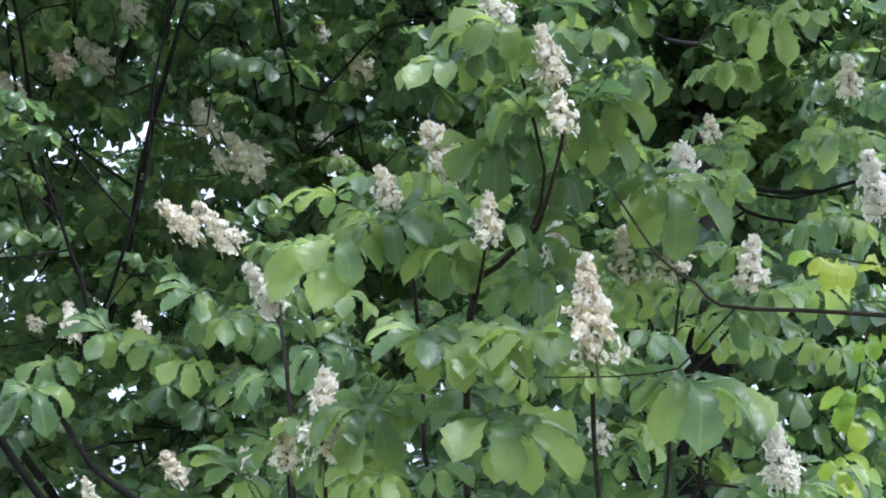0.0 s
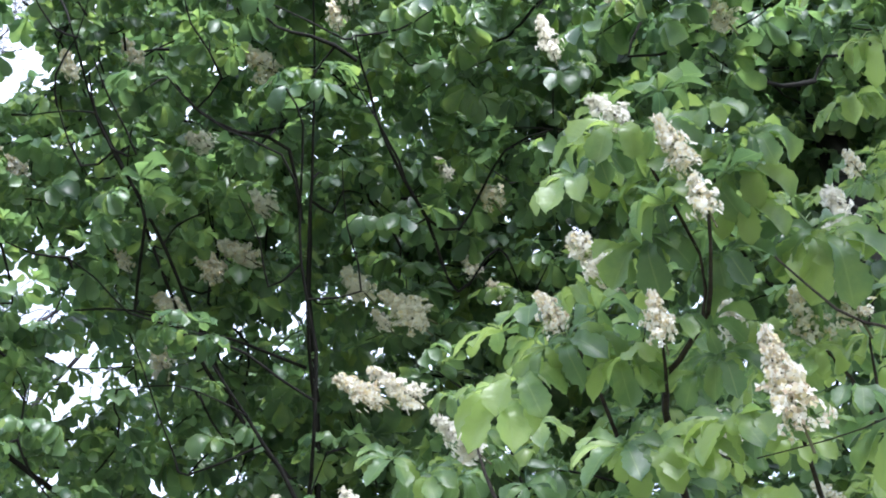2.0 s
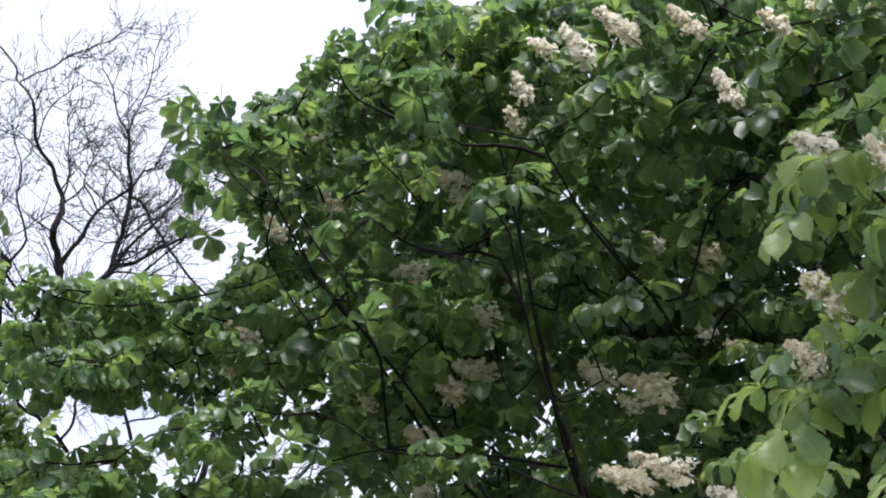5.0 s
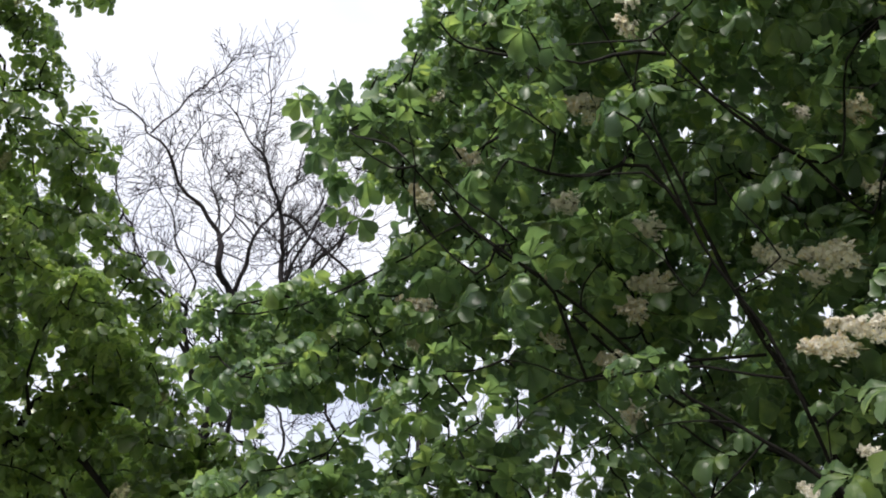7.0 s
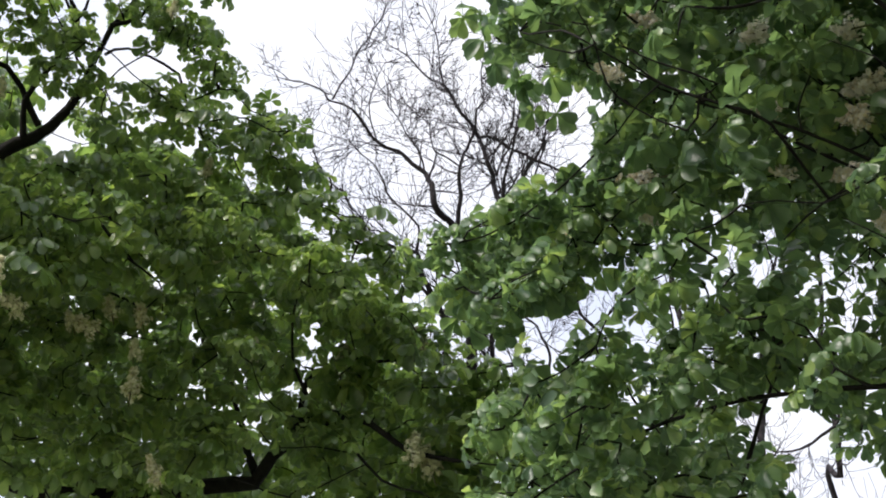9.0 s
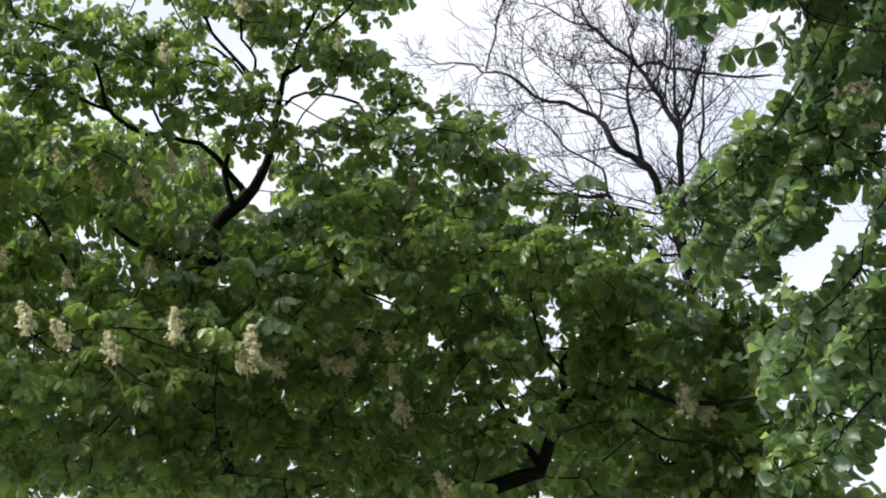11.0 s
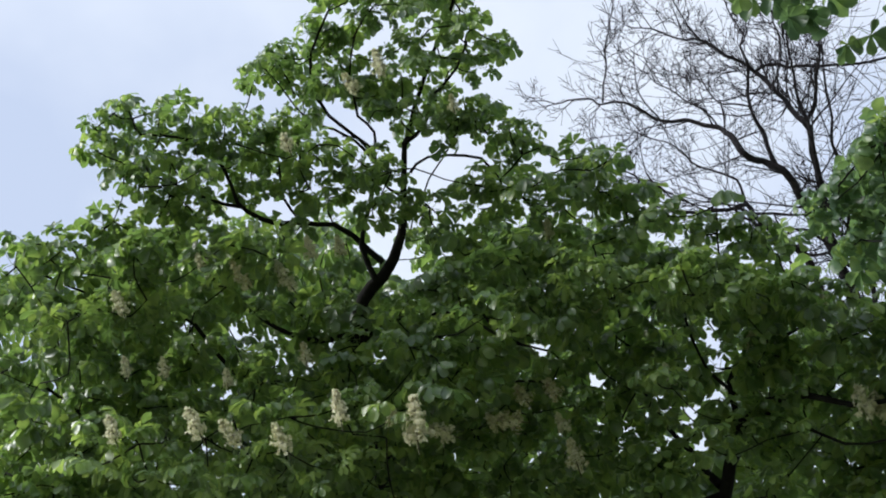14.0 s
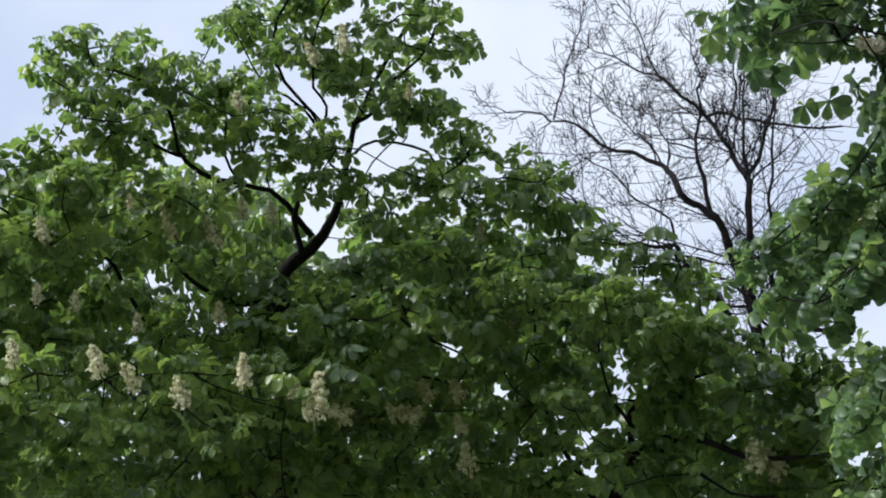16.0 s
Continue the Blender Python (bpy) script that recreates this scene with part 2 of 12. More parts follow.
# ---- leaves ----
def leaflet(length, width, droop, sections, fold, twist, rng):
    """One obovate leaflet along +x that bends downward; three points a section (edge, midrib, edge)."""
    s = np.linspace(0, 1, sections + 1) if sections > 6 else np.array([0, 0.2, 0.48, 0.72, 0.87, 1.0])
    start = rng.uniform(0.14, 0.46)
    bend = np.clip((s - start) / 0.26, 0, 1)
    ang = np.radians(14) - np.radians(droop + 14) * bend * bend * (3 - 2 * bend)
    ang = ang - np.radians(rng.uniform(-6, 26)) * s * s
    ds = np.diff(s) * length
    x = np.concatenate([[0], np.cumsum(np.cos(ang[1:]) * ds)])
    z = np.concatenate([[0], np.cumsum(np.sin(ang[1:]) * ds)])
    w = width * 0.5 * np.interp(s, [0, 0.12, 0.3, 0.5, 0.7, 0.82, 0.9, 0.95, 1.0], [0.05, 0.15, 0.42, 0.76, 1.0, 0.96, 0.68, 0.32, 0.02])
    w = w * (1 + 0.05 * rng.standard_normal(sections + 1))
    if sections > 6:
        w = w * (1 + 0.085 * (-1) ** np.arange(sections + 1))
    nx, nz = -np.sin(ang), np.cos(ang)
    up = w * fold
    wav = 0.085 * width * np.sin(s * 9 + rng.uniform(0, 6))
    roll = twist * s
    rows = []
    for side in (-1, 0, 1):
        off = up * abs(side) + wav * side + side * w * np.sin(roll)
        rows.append(np.stack([x + nx * off, side * w * np.cos(roll), z + nz * off], 1))
    v = np.stack(rows, 1).reshape(-1, 3)
    f = []
    for i in range(sections):
        for k in (0, 1):
            f.append((3 * i + k, 3 * i + 3 + k, 3 * i + 4 + k, 3 * i + 1 + k))
    return v, np.array(f)


def turn_z(v, a):
    c, s = math.cos(a), math.sin(a)
    return np.stack([v[:, 0] * c - v[:, 1] * s, v[:, 0] * s + v[:, 1] * c, v[:, 2]], 1)


def palmate(rng, droop, sections, count=7, size=1.0, broad=1.0):
    """A horse-chestnut leaf: leaflets fanned round the hub at the origin, the stalk running back and down from it."""
    soup = Soup()
    fan = {7: (0, 38, -38, 78, -78, 128, -128), 6: (0, 45, -45, 90, -90, 150), 5: (0, 48, -48, 105, -105)}[count]
    for a in fan:
        far = abs(a) / 128
        ln = (0.185 - 0.075 * far) * rng.uniform(0.9, 1.1) * size
        wd = ln * rng.uniform(0.46, 0.56) * {7: 1.0, 6: 1.06, 5: 1.12}[count] * broad
        v, f = leaflet(ln, wd, droop + rng.uniform(-42, 16), sections, rng.uniform(0.2, 0.75), rng.uniform(-0.5, 0.5), rng)
        soup.add(turn_z(v, math.radians(a + rng.uniform(-9, 9))), f)
    stem = np.array([(0, 0, 0, 0.0028), (-0.06, 0, 0.0, 0.0026), (-0.15, 0, -0.05, 0.003)]) * [size, size, size, 1]
    v, f = tube(stem, 3)
    soup.add(v, f)
    return np.concatenate(soup.v), np.concatenate(soup.f)


RNG = np.random.default_rng(7)
LEAVES_FINE = [palmate(RNG, d, 16, c, broad=0.76) for d, c in ((34, 7), (50, 7), (58, 6), (64, 7), (68, 7), (76, 7), (56, 7), (66, 5))]
LEAVES_FAR = [palmate(RNG, d, 5, c) for d, c in ((25, 5), (40, 7), (50, 7), (56, 5), (62, 7), (70, 6), (76, 7), (60, 7))]


def ribbed(me, sections, count):
    """Marks how far each point lies along and beside the midrib, for the veins."""
    rib = me.attributes.new("rib", "FLOAT_VECTOR", "POINT")
    one = np.stack([np.tile([-1.0, 0.0, 1.0], sections + 1), np.repeat(np.linspace(0.05, 1, sections + 1), 3), np.ones(3 * sections + 3)], 1)
    full = np.zeros((len(me.vertices), 3), dtype=np.float32)
    full[:len(one) * count] = np.tile(one, (count, 1))
    rib.data.foreach_set("vector", full.ravel())
    return me


LEAF_MESHES = [ribbed(raw_mesh("chestnut_leaf", v.tolist(), f.tolist(), [LEAF]), 16, (len(v) - 9) // 51) for v, f in LEAVES_FINE]


def frame_of(hub, out, up):
    """Rotation whose x runs along out (made square to up) and z along up."""
    z = up / np.linalg.norm(up)
    x = out - z * (out @ z)
    x /= np.linalg.norm(x) + 1e-9
    return np.stack([x, np.cross(z, x), z], 1)


def recolour(me, mat):
    me = me.copy()
    me.materials[0] = mat
    return me


# ---- flower spikes ----
def spike_meshes(rng, height, florets):
    """Upright panicle: a tapering stalk and a cone of small four-petalled flowers."""
    stalk = smooth_line([(0, 0, -0.07, 0.0045), (0.004, 0, height * 0.5, 0.004), (0.01, 0.004, height, 0.0015)], 0.05)
    sv, sf = tube(stalk, 5)
    stalk_soup, soup = Soup(), Soup()
    stalk_soup.add(sv, sf)
    cymes = florets // 5
    for i in range(cymes):
        h = ((i + 0.3) / cymes) ** 1.1
        a = i * 2.39996 + rng.uniform(-0.5, 0.5)
        reach = (0.052 * (1 - h) ** 0.7 + 0.010) * rng.uniform(0.65, 1.25)
        base = np.array([0.01 * h, 0, h * height])
        way = np.array([math.cos(a), math.sin(a), rng.uniform(-0.05, 0.5)])
        v, f = tube(np.array([(*base, 0.0016), (*(base + way * reach), 0.001)]), 3)
        stalk_soup.add(v, f)
        for q in range(7):
            tip = base + way * reach * (0.25 + 0.125 * q) + rng.standard_normal(3) * (0.004 + 0.009 * (1 - h))
            out = way + rng.standard_normal(3) * 0.5
            rot = frame_of(tip, rng.standard_normal(3), out)
            for k in range(5):
                b = k * 1.2566 + rng.uniform(-0.3, 0.3)
                ln, wd = rng.uniform(0.014, 0.022), rng.uniform(0.012, 0.018)
                pv = np.array([(0.001, 0, 0), (ln * 0.55, -wd * 0.5, 0.005), (ln, 0, rng.uniform(-0.005, 0.006)), (ln * 0.55, wd * 0.5, 0.005)])
                soup.add(turn_z(pv, b) @ rot.T + tip, np.array([(0, 1, 2, 3)]))
    return stalk_soup.mesh("spike_stalk", STALK), soup.mesh("florets", PETAL)


SPIKES = [spike_meshes(RNG, h, n) for h, n in ((0.20, 120), (0.24, 138), (0.17, 102), (0.28, 162), (0.14, 84))]


SPIKES_YOUNG = [(stalk, recolour(florets, GREENISH)) for stalk, florets in SPIKES]


def flower_spike(tree, x, y, z, size=1.0, lean=(0, 0), kind=None, young=False, rng=RNG):
    """A panicle with its foot at x, y, z; lean is the sideways offset of its tip over its height."""
    k = int(rng.integers(len(SPIKES))) if kind is None else kind
    stalk, florets = (SPIKES_YOUNG if young else SPIKES)[k]
    up = np.array([lean[0], lean[1], 1.0])
    rot = frame_of(None, np.array([math.cos(x * 9), math.sin(x * 9), 0.1]), up)
    ob = child("flower_spike", stalk, tree, "greenish-cream blossom spike" if young else "cream-white upright chestnut blossom spike")
    ob.matrix_local = Matrix.LocRotScale((x, y, z), Matrix(rot.tolist()).to_quaternion(), (size,) * 3)
    child("florets", florets, ob, kind="stuff")
    return ob


class Tree:
    """A tree that gathers its twigs and far leaves; near leaves become objects of their own."""

    def __init__(self, name, label, category, seed, lean=(0, 0), leaf_mat=LEAF, gap=0.28, group=""):
        """lean: how far its shoots turn from upright towards the light of the clearing."""
        self.ob = tagged(new(name), label, category, group)
        self.axis, self.leaf_mat = np.array([*lean, 1.0]), leaf_mat
        self.leaf_meshes = LEAF_MESHES if leaf_mat == LEAF else [recolour(me, leaf_mat) for me in LEAF_MESHES]
        self.rng = np.random.default_rng(seed)
        self.twigs, self.leaves, self.singles, self.nodes = Soup(), Soup(), 0, []
        self.cells, self.gap = {}, gap

    def limb(self, name, mat, *points, sides=8, rooted=False, wander=0.018):
        if rooted:
            foot = self.nearest_node(np.array(points[0][:3]), 3.0)
            points = ((*foot, points[0][3]), *points)
        line = smooth_line(points, 0.18)
        wob = np.cumsum(self.rng.standard_normal((len(line), 3)), axis=0) * wander
        wob -= np.linspace(0, 1, len(line))[:, None] * wob[-1]
        line[:, :3] += wob * np.minimum(1, 4 * line[:, 3:4] / 0.08)
        v, f = tube(line, sides, 0.05, self.rng)
        soup = Soup()
        soup.add(v, f)
        ob = child(name, soup.mesh(name, mat), self.ob)
        self.nodes.append(line)
        return ob

    def twig(self, a, b, r0, r1, sag=0.06):
        a, b = np.array(a, float), np.array(b, float)
        far = np.linalg.norm(b - a)
        pts = [(*a, r0)]
        for k in (0.33, 0.66) if far > 0.5 else (0.5,):
            mid = a + (b - a) * k + self.rng.standard_normal(3) * 0.09 * far
            mid[2] -= sag * far
            pts.append((*mid, r0 + (r1 - r0) * k))
        line = smooth_line(pts + [(*b, r1)], 0.12)
        self.twigs.add(*tube(line, 4))

    def leaf(self, hub, out, up, size, single=False, droop=None):
        up = np.asarray(up, float)
        if single and droop is not None:
            size *= 1.1
            up = up + np.array([0, -0.05, -0.08]) + self.rng.standard_normal(3) * 0.2
        rot = frame_of(hub, np.asarray(out, float), up)
        k = int(self.rng.integers(8)) if droop is None else droop
        if single and self.singles < 300:
            ob = child("leaf", self.leaf_meshes[k], self.ob)
            ob.matrix_local = Matrix.LocRotScale(tuple(hub), Matrix(rot.tolist()).to_quaternion(), (size,) * 3)
            self.singles += 1
        else:
            v, f = LEAVES_FAR[k]
            self.leaves.add(v * size @ rot.T + hub, f)

    def rosette(self, p, axis, leaves=6, size=1.0, single=False):
        """Leaves in a whorl round a shoot tip, their stalks spreading and the blades hanging."""
        p = np.asarray(p, float)
        rot = frame_of(p, self.rng.standard_normal(3), np.asarray(axis, float))
        start = self.rng.uniform(0, 6.28)
        for i in range(leaves):
            a = start + i * 6.283 / leaves + self.rng.uniform(-0.3, 0.3)
            lift = self.rng.uniform(0.0, 0.7)
            d = rot @ np.array([math.cos(a), math.sin(a), lift])
            d /= np.linalg.norm(d)
            s = size * self.rng.uniform(0.75, 1.15)
            hub = p + d * 0.155 * s * self.rng.uniform(0.85, 1.3)
            up = rot[:, 2] * 0.8 + d * self.rng.uniform(0.05, 0.65) + self.rng.standard_normal(3) * 0.22 + self.axis * 0.2
            self.leaf(hub, d, up, s, single)

    def tuft(self, x, y, z, size=1.0, leaves=None, single=False):
        """A shoot tip with its whorl of leaves, on a twig that comes off the nearest wood."""
        p = np.array([x, y, z])
        foot = self.nearest_node(p, 1.3)
        if foot is not None and np.linalg.norm(p - foot) > 0.08:
            self.twig(foot, p, 0.007, 0.004)
        self.nodes.append(np.array([[*p, 0.005]]))
        axis = self.axis * 0.8 + self.rng.standard_normal(3) * 0.4
        self.rosette(p, axis, leaves or int(self.rng.integers(5, 8)), size, single)

    def nearest_node(self, p, maximum):
        best, bd = None, maximum
        for line in self.nodes:
            k = np.linalg.norm(line[:, :3] - p, axis=1)
            below = line[:, 2] > p[2] + 0.25
            k = k + below * 0.6
            i = int(k.argmin())
            if k[i] < bd:
                best, bd = line[i, :3], k[i]
        return best

    def crowded(self, p, gap):
        """Is another shoot tip of this tree closer than gap? If not, p is noted as one."""
        cell = tuple(np.floor(p / 0.5).astype(int))
        for near in itertools.product((-1, 0, 1), repeat=3):
            for o in self.cells.get((cell[0] + near[0], cell[1] + near[1], cell[2] + near[2]), ()):
                if np.linalg.norm(p - o) < gap:
                    return True
        self.cells.setdefault(cell, []).append(p)
        return False

    def bough(self, x, y, z, rx, rz, count, size=1.0, gap=None, flowers=0, single=False, ry=None, flower_size=1.0):
        """A spray of leafy shoots filling a flattened ball round (x, y, z), tied back to the nearest limb."""
        c, r = np.array([x, y, z]), np.array([rx, rx if ry is None else ry, rz])
        made, tries = [], 0
        root = self.nearest_node(c, 2.2)
        root = c if root is None else root
        if np.linalg.norm(root - c) > 0.15:
            self.twig(root, c, 0.010, 0.006)
        self.nodes.append(np.array([[*c, 0.007]]))
        while len(made) < count and tries < count * 30:
            tries += 1
            q = self.rng.standard_normal(3)
            q = q / np.linalg.norm(q) * self.rng.uniform(0.12, 1) ** 0.5
            p = c + q * r
            if self.crowded(p, gap or self.gap):
                continue
            made.append(p)
            axis = self.axis * 0.8 + q * 0.6 + self.rng.standard_normal(3) * 0.34
            self.rosette(p, axis, int(self.rng.integers(6, 9)), size, single)
            self.twig(c + (p - c) * self.rng.uniform(0.0, 0.25), p, 0.006, 0.0035)
            if len(made) <= flowers:
                lean = self.axis[:2] * 0.6 + q[:2] * 0.35 + self.rng.standard_normal(2) * 0.1
                flower_spike(self.ob, *p, flower_size * self.rng.uniform(0.75, 1.05), lean, rng=self.rng)

    def finish(self, twig_mat=None):
        if self.leaves.count:
            child("foliage", self.leaves.mesh("foliage", self.leaf_mat), self.ob, kind="stuff")
        if self.twigs.count:
            child("twig_mass", self.twigs.mesh("twig_mass", twig_mat or TWIG), self.ob, kind="stuff")


# ---- ground ----
def ground():
    bm = bmesh.new()
    bmesh.ops.create_grid(bm, x_segments=60, y_segments=60, size=1)
    for v in bm.verts:
        far = max(abs(v.co.x), abs(v.co.y))
        v.co *= 2500 * far ** 3 + 30
        v.co.z = noise.noise(Vector((v.co.x * 0.12, v.co.y * 0.12, 0))) * 0.10 if far < 0.6 else 0
    me = bpy.data.meshes.new("ground")
    bm.to_mesh(me)
    bm.free()
    me.materials.append(GRASS)
    tagged(new("ground", me), "unseen grass of the clearing, paled to bounce light up into the trees", "ground", kind="structure")


ground()


# ---- first chestnut: in full flower, its trunk close by and its crown overhead ----
first = Tree("horse_chestnut_tree", "tall flowering horse chestnut with hanging fresh green leaves", "tree", 11, (-0.1, -0.6), group="chestnuts round the clearing")
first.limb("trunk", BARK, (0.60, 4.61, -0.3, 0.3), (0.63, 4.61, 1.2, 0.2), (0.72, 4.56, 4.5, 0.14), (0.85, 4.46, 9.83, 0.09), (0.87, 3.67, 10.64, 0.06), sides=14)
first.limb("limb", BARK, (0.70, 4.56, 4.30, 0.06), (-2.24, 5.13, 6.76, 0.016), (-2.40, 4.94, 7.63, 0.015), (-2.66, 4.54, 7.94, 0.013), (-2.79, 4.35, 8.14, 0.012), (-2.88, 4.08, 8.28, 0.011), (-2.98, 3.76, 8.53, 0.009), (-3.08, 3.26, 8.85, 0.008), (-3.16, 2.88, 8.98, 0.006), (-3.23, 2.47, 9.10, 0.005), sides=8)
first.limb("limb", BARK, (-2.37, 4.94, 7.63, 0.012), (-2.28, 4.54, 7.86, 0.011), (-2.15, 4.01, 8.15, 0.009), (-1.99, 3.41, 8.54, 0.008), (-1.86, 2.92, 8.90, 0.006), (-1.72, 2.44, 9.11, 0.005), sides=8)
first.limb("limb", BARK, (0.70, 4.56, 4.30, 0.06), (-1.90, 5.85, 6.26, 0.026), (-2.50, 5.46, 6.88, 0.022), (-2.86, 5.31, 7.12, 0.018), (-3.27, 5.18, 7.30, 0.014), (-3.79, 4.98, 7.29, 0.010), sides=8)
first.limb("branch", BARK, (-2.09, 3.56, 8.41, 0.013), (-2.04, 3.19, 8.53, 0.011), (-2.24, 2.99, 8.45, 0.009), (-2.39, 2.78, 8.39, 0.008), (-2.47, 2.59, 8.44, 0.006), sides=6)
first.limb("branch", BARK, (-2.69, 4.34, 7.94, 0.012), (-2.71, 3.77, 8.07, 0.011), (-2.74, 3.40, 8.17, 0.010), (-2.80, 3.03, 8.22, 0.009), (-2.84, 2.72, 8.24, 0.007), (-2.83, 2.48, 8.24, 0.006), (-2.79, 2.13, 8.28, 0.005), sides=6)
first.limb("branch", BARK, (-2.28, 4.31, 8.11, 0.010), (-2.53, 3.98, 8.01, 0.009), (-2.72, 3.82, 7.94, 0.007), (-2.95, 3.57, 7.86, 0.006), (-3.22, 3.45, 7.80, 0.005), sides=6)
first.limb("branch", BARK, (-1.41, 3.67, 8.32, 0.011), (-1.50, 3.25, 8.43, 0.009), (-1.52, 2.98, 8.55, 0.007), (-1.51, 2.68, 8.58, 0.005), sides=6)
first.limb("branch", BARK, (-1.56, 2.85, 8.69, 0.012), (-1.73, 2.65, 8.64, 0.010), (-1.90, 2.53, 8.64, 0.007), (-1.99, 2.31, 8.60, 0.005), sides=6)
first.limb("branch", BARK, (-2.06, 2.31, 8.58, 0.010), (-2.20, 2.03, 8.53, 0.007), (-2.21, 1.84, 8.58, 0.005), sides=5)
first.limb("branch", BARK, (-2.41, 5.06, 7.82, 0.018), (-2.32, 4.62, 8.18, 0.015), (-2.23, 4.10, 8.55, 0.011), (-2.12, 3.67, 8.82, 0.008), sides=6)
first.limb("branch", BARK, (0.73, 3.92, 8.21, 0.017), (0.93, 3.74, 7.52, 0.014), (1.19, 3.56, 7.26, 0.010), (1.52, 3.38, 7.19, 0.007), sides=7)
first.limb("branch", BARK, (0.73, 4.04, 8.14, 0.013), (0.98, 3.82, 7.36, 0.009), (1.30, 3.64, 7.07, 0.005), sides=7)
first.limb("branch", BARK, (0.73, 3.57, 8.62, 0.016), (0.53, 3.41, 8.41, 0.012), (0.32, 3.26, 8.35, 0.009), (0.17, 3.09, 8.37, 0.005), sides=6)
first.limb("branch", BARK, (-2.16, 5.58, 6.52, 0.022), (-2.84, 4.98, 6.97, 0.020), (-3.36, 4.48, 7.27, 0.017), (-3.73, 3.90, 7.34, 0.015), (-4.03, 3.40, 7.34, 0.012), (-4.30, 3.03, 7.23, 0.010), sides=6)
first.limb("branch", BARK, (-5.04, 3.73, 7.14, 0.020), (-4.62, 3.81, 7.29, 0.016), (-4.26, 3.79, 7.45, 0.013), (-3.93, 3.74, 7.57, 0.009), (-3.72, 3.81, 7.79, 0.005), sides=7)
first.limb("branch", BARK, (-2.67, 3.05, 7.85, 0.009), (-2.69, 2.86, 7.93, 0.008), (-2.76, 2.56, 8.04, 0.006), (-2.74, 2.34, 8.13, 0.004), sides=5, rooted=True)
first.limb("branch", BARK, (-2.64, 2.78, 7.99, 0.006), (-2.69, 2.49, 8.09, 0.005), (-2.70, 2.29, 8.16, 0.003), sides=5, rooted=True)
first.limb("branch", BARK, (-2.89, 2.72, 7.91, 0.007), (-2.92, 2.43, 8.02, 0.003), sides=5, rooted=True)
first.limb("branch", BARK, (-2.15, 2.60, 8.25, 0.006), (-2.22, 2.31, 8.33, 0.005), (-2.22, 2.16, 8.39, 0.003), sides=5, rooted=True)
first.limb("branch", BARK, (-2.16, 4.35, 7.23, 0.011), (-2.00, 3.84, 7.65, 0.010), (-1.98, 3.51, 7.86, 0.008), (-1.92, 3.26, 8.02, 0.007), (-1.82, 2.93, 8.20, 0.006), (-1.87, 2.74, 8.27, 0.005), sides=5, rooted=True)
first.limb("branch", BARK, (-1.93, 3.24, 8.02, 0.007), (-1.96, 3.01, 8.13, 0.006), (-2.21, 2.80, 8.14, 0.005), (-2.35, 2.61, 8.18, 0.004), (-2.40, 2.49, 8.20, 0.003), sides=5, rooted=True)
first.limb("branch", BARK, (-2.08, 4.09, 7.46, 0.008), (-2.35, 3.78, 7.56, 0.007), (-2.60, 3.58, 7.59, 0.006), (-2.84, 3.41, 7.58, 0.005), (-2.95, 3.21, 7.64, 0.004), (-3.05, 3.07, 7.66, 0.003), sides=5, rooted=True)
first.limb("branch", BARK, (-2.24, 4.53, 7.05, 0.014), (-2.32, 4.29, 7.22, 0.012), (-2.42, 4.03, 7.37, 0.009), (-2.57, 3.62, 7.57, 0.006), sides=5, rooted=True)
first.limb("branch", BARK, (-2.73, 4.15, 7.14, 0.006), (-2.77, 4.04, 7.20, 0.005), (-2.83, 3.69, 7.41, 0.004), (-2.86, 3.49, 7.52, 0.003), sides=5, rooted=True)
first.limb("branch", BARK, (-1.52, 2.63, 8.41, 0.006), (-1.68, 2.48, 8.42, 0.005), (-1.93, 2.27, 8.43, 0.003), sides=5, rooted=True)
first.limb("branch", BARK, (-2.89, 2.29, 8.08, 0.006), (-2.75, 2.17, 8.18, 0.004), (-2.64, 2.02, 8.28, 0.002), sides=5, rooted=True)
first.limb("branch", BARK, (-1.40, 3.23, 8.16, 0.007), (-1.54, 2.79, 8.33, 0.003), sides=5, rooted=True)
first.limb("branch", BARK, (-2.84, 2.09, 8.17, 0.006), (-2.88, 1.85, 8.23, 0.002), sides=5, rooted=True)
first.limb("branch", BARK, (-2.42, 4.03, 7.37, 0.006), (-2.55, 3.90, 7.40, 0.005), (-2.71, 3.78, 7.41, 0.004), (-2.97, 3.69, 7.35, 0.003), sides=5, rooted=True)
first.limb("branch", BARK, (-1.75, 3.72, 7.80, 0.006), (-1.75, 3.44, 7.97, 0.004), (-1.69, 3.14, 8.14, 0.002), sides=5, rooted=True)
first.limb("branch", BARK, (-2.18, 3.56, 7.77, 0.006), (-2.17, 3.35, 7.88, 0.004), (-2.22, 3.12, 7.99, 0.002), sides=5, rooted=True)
first.bough(-2.87, 4.03, 9.11, 0.50, 0.39, 5, gap=0.36)
first.bough(-1.95, 4.03, 9.41, 0.50, 0.39, 5, gap=0.36)
first.bough(-1.05, 4.12, 9.30, 0.49, 0.38, 4, gap=0.36)
first.bough(-3.01, 4.93, 9.01, 0.56, 0.44, 6, gap=0.36)
first.bough(-1.93, 4.85, 9.18, 0.52, 0.40, 5, gap=0.36)
first.bough(-1.12, 4.76, 8.92, 0.43, 0.33, 4, gap=0.36)
first.bough(-2.74, 5.21, 7.87, 0.45, 0.35, 8, gap=0.36)
first.bough(-2.09, 5.10, 8.21, 0.42, 0.32, 7, gap=0.36)
first.bough(-2.83, 5.67, 7.42, 0.48, 0.37, 9, gap=0.36)
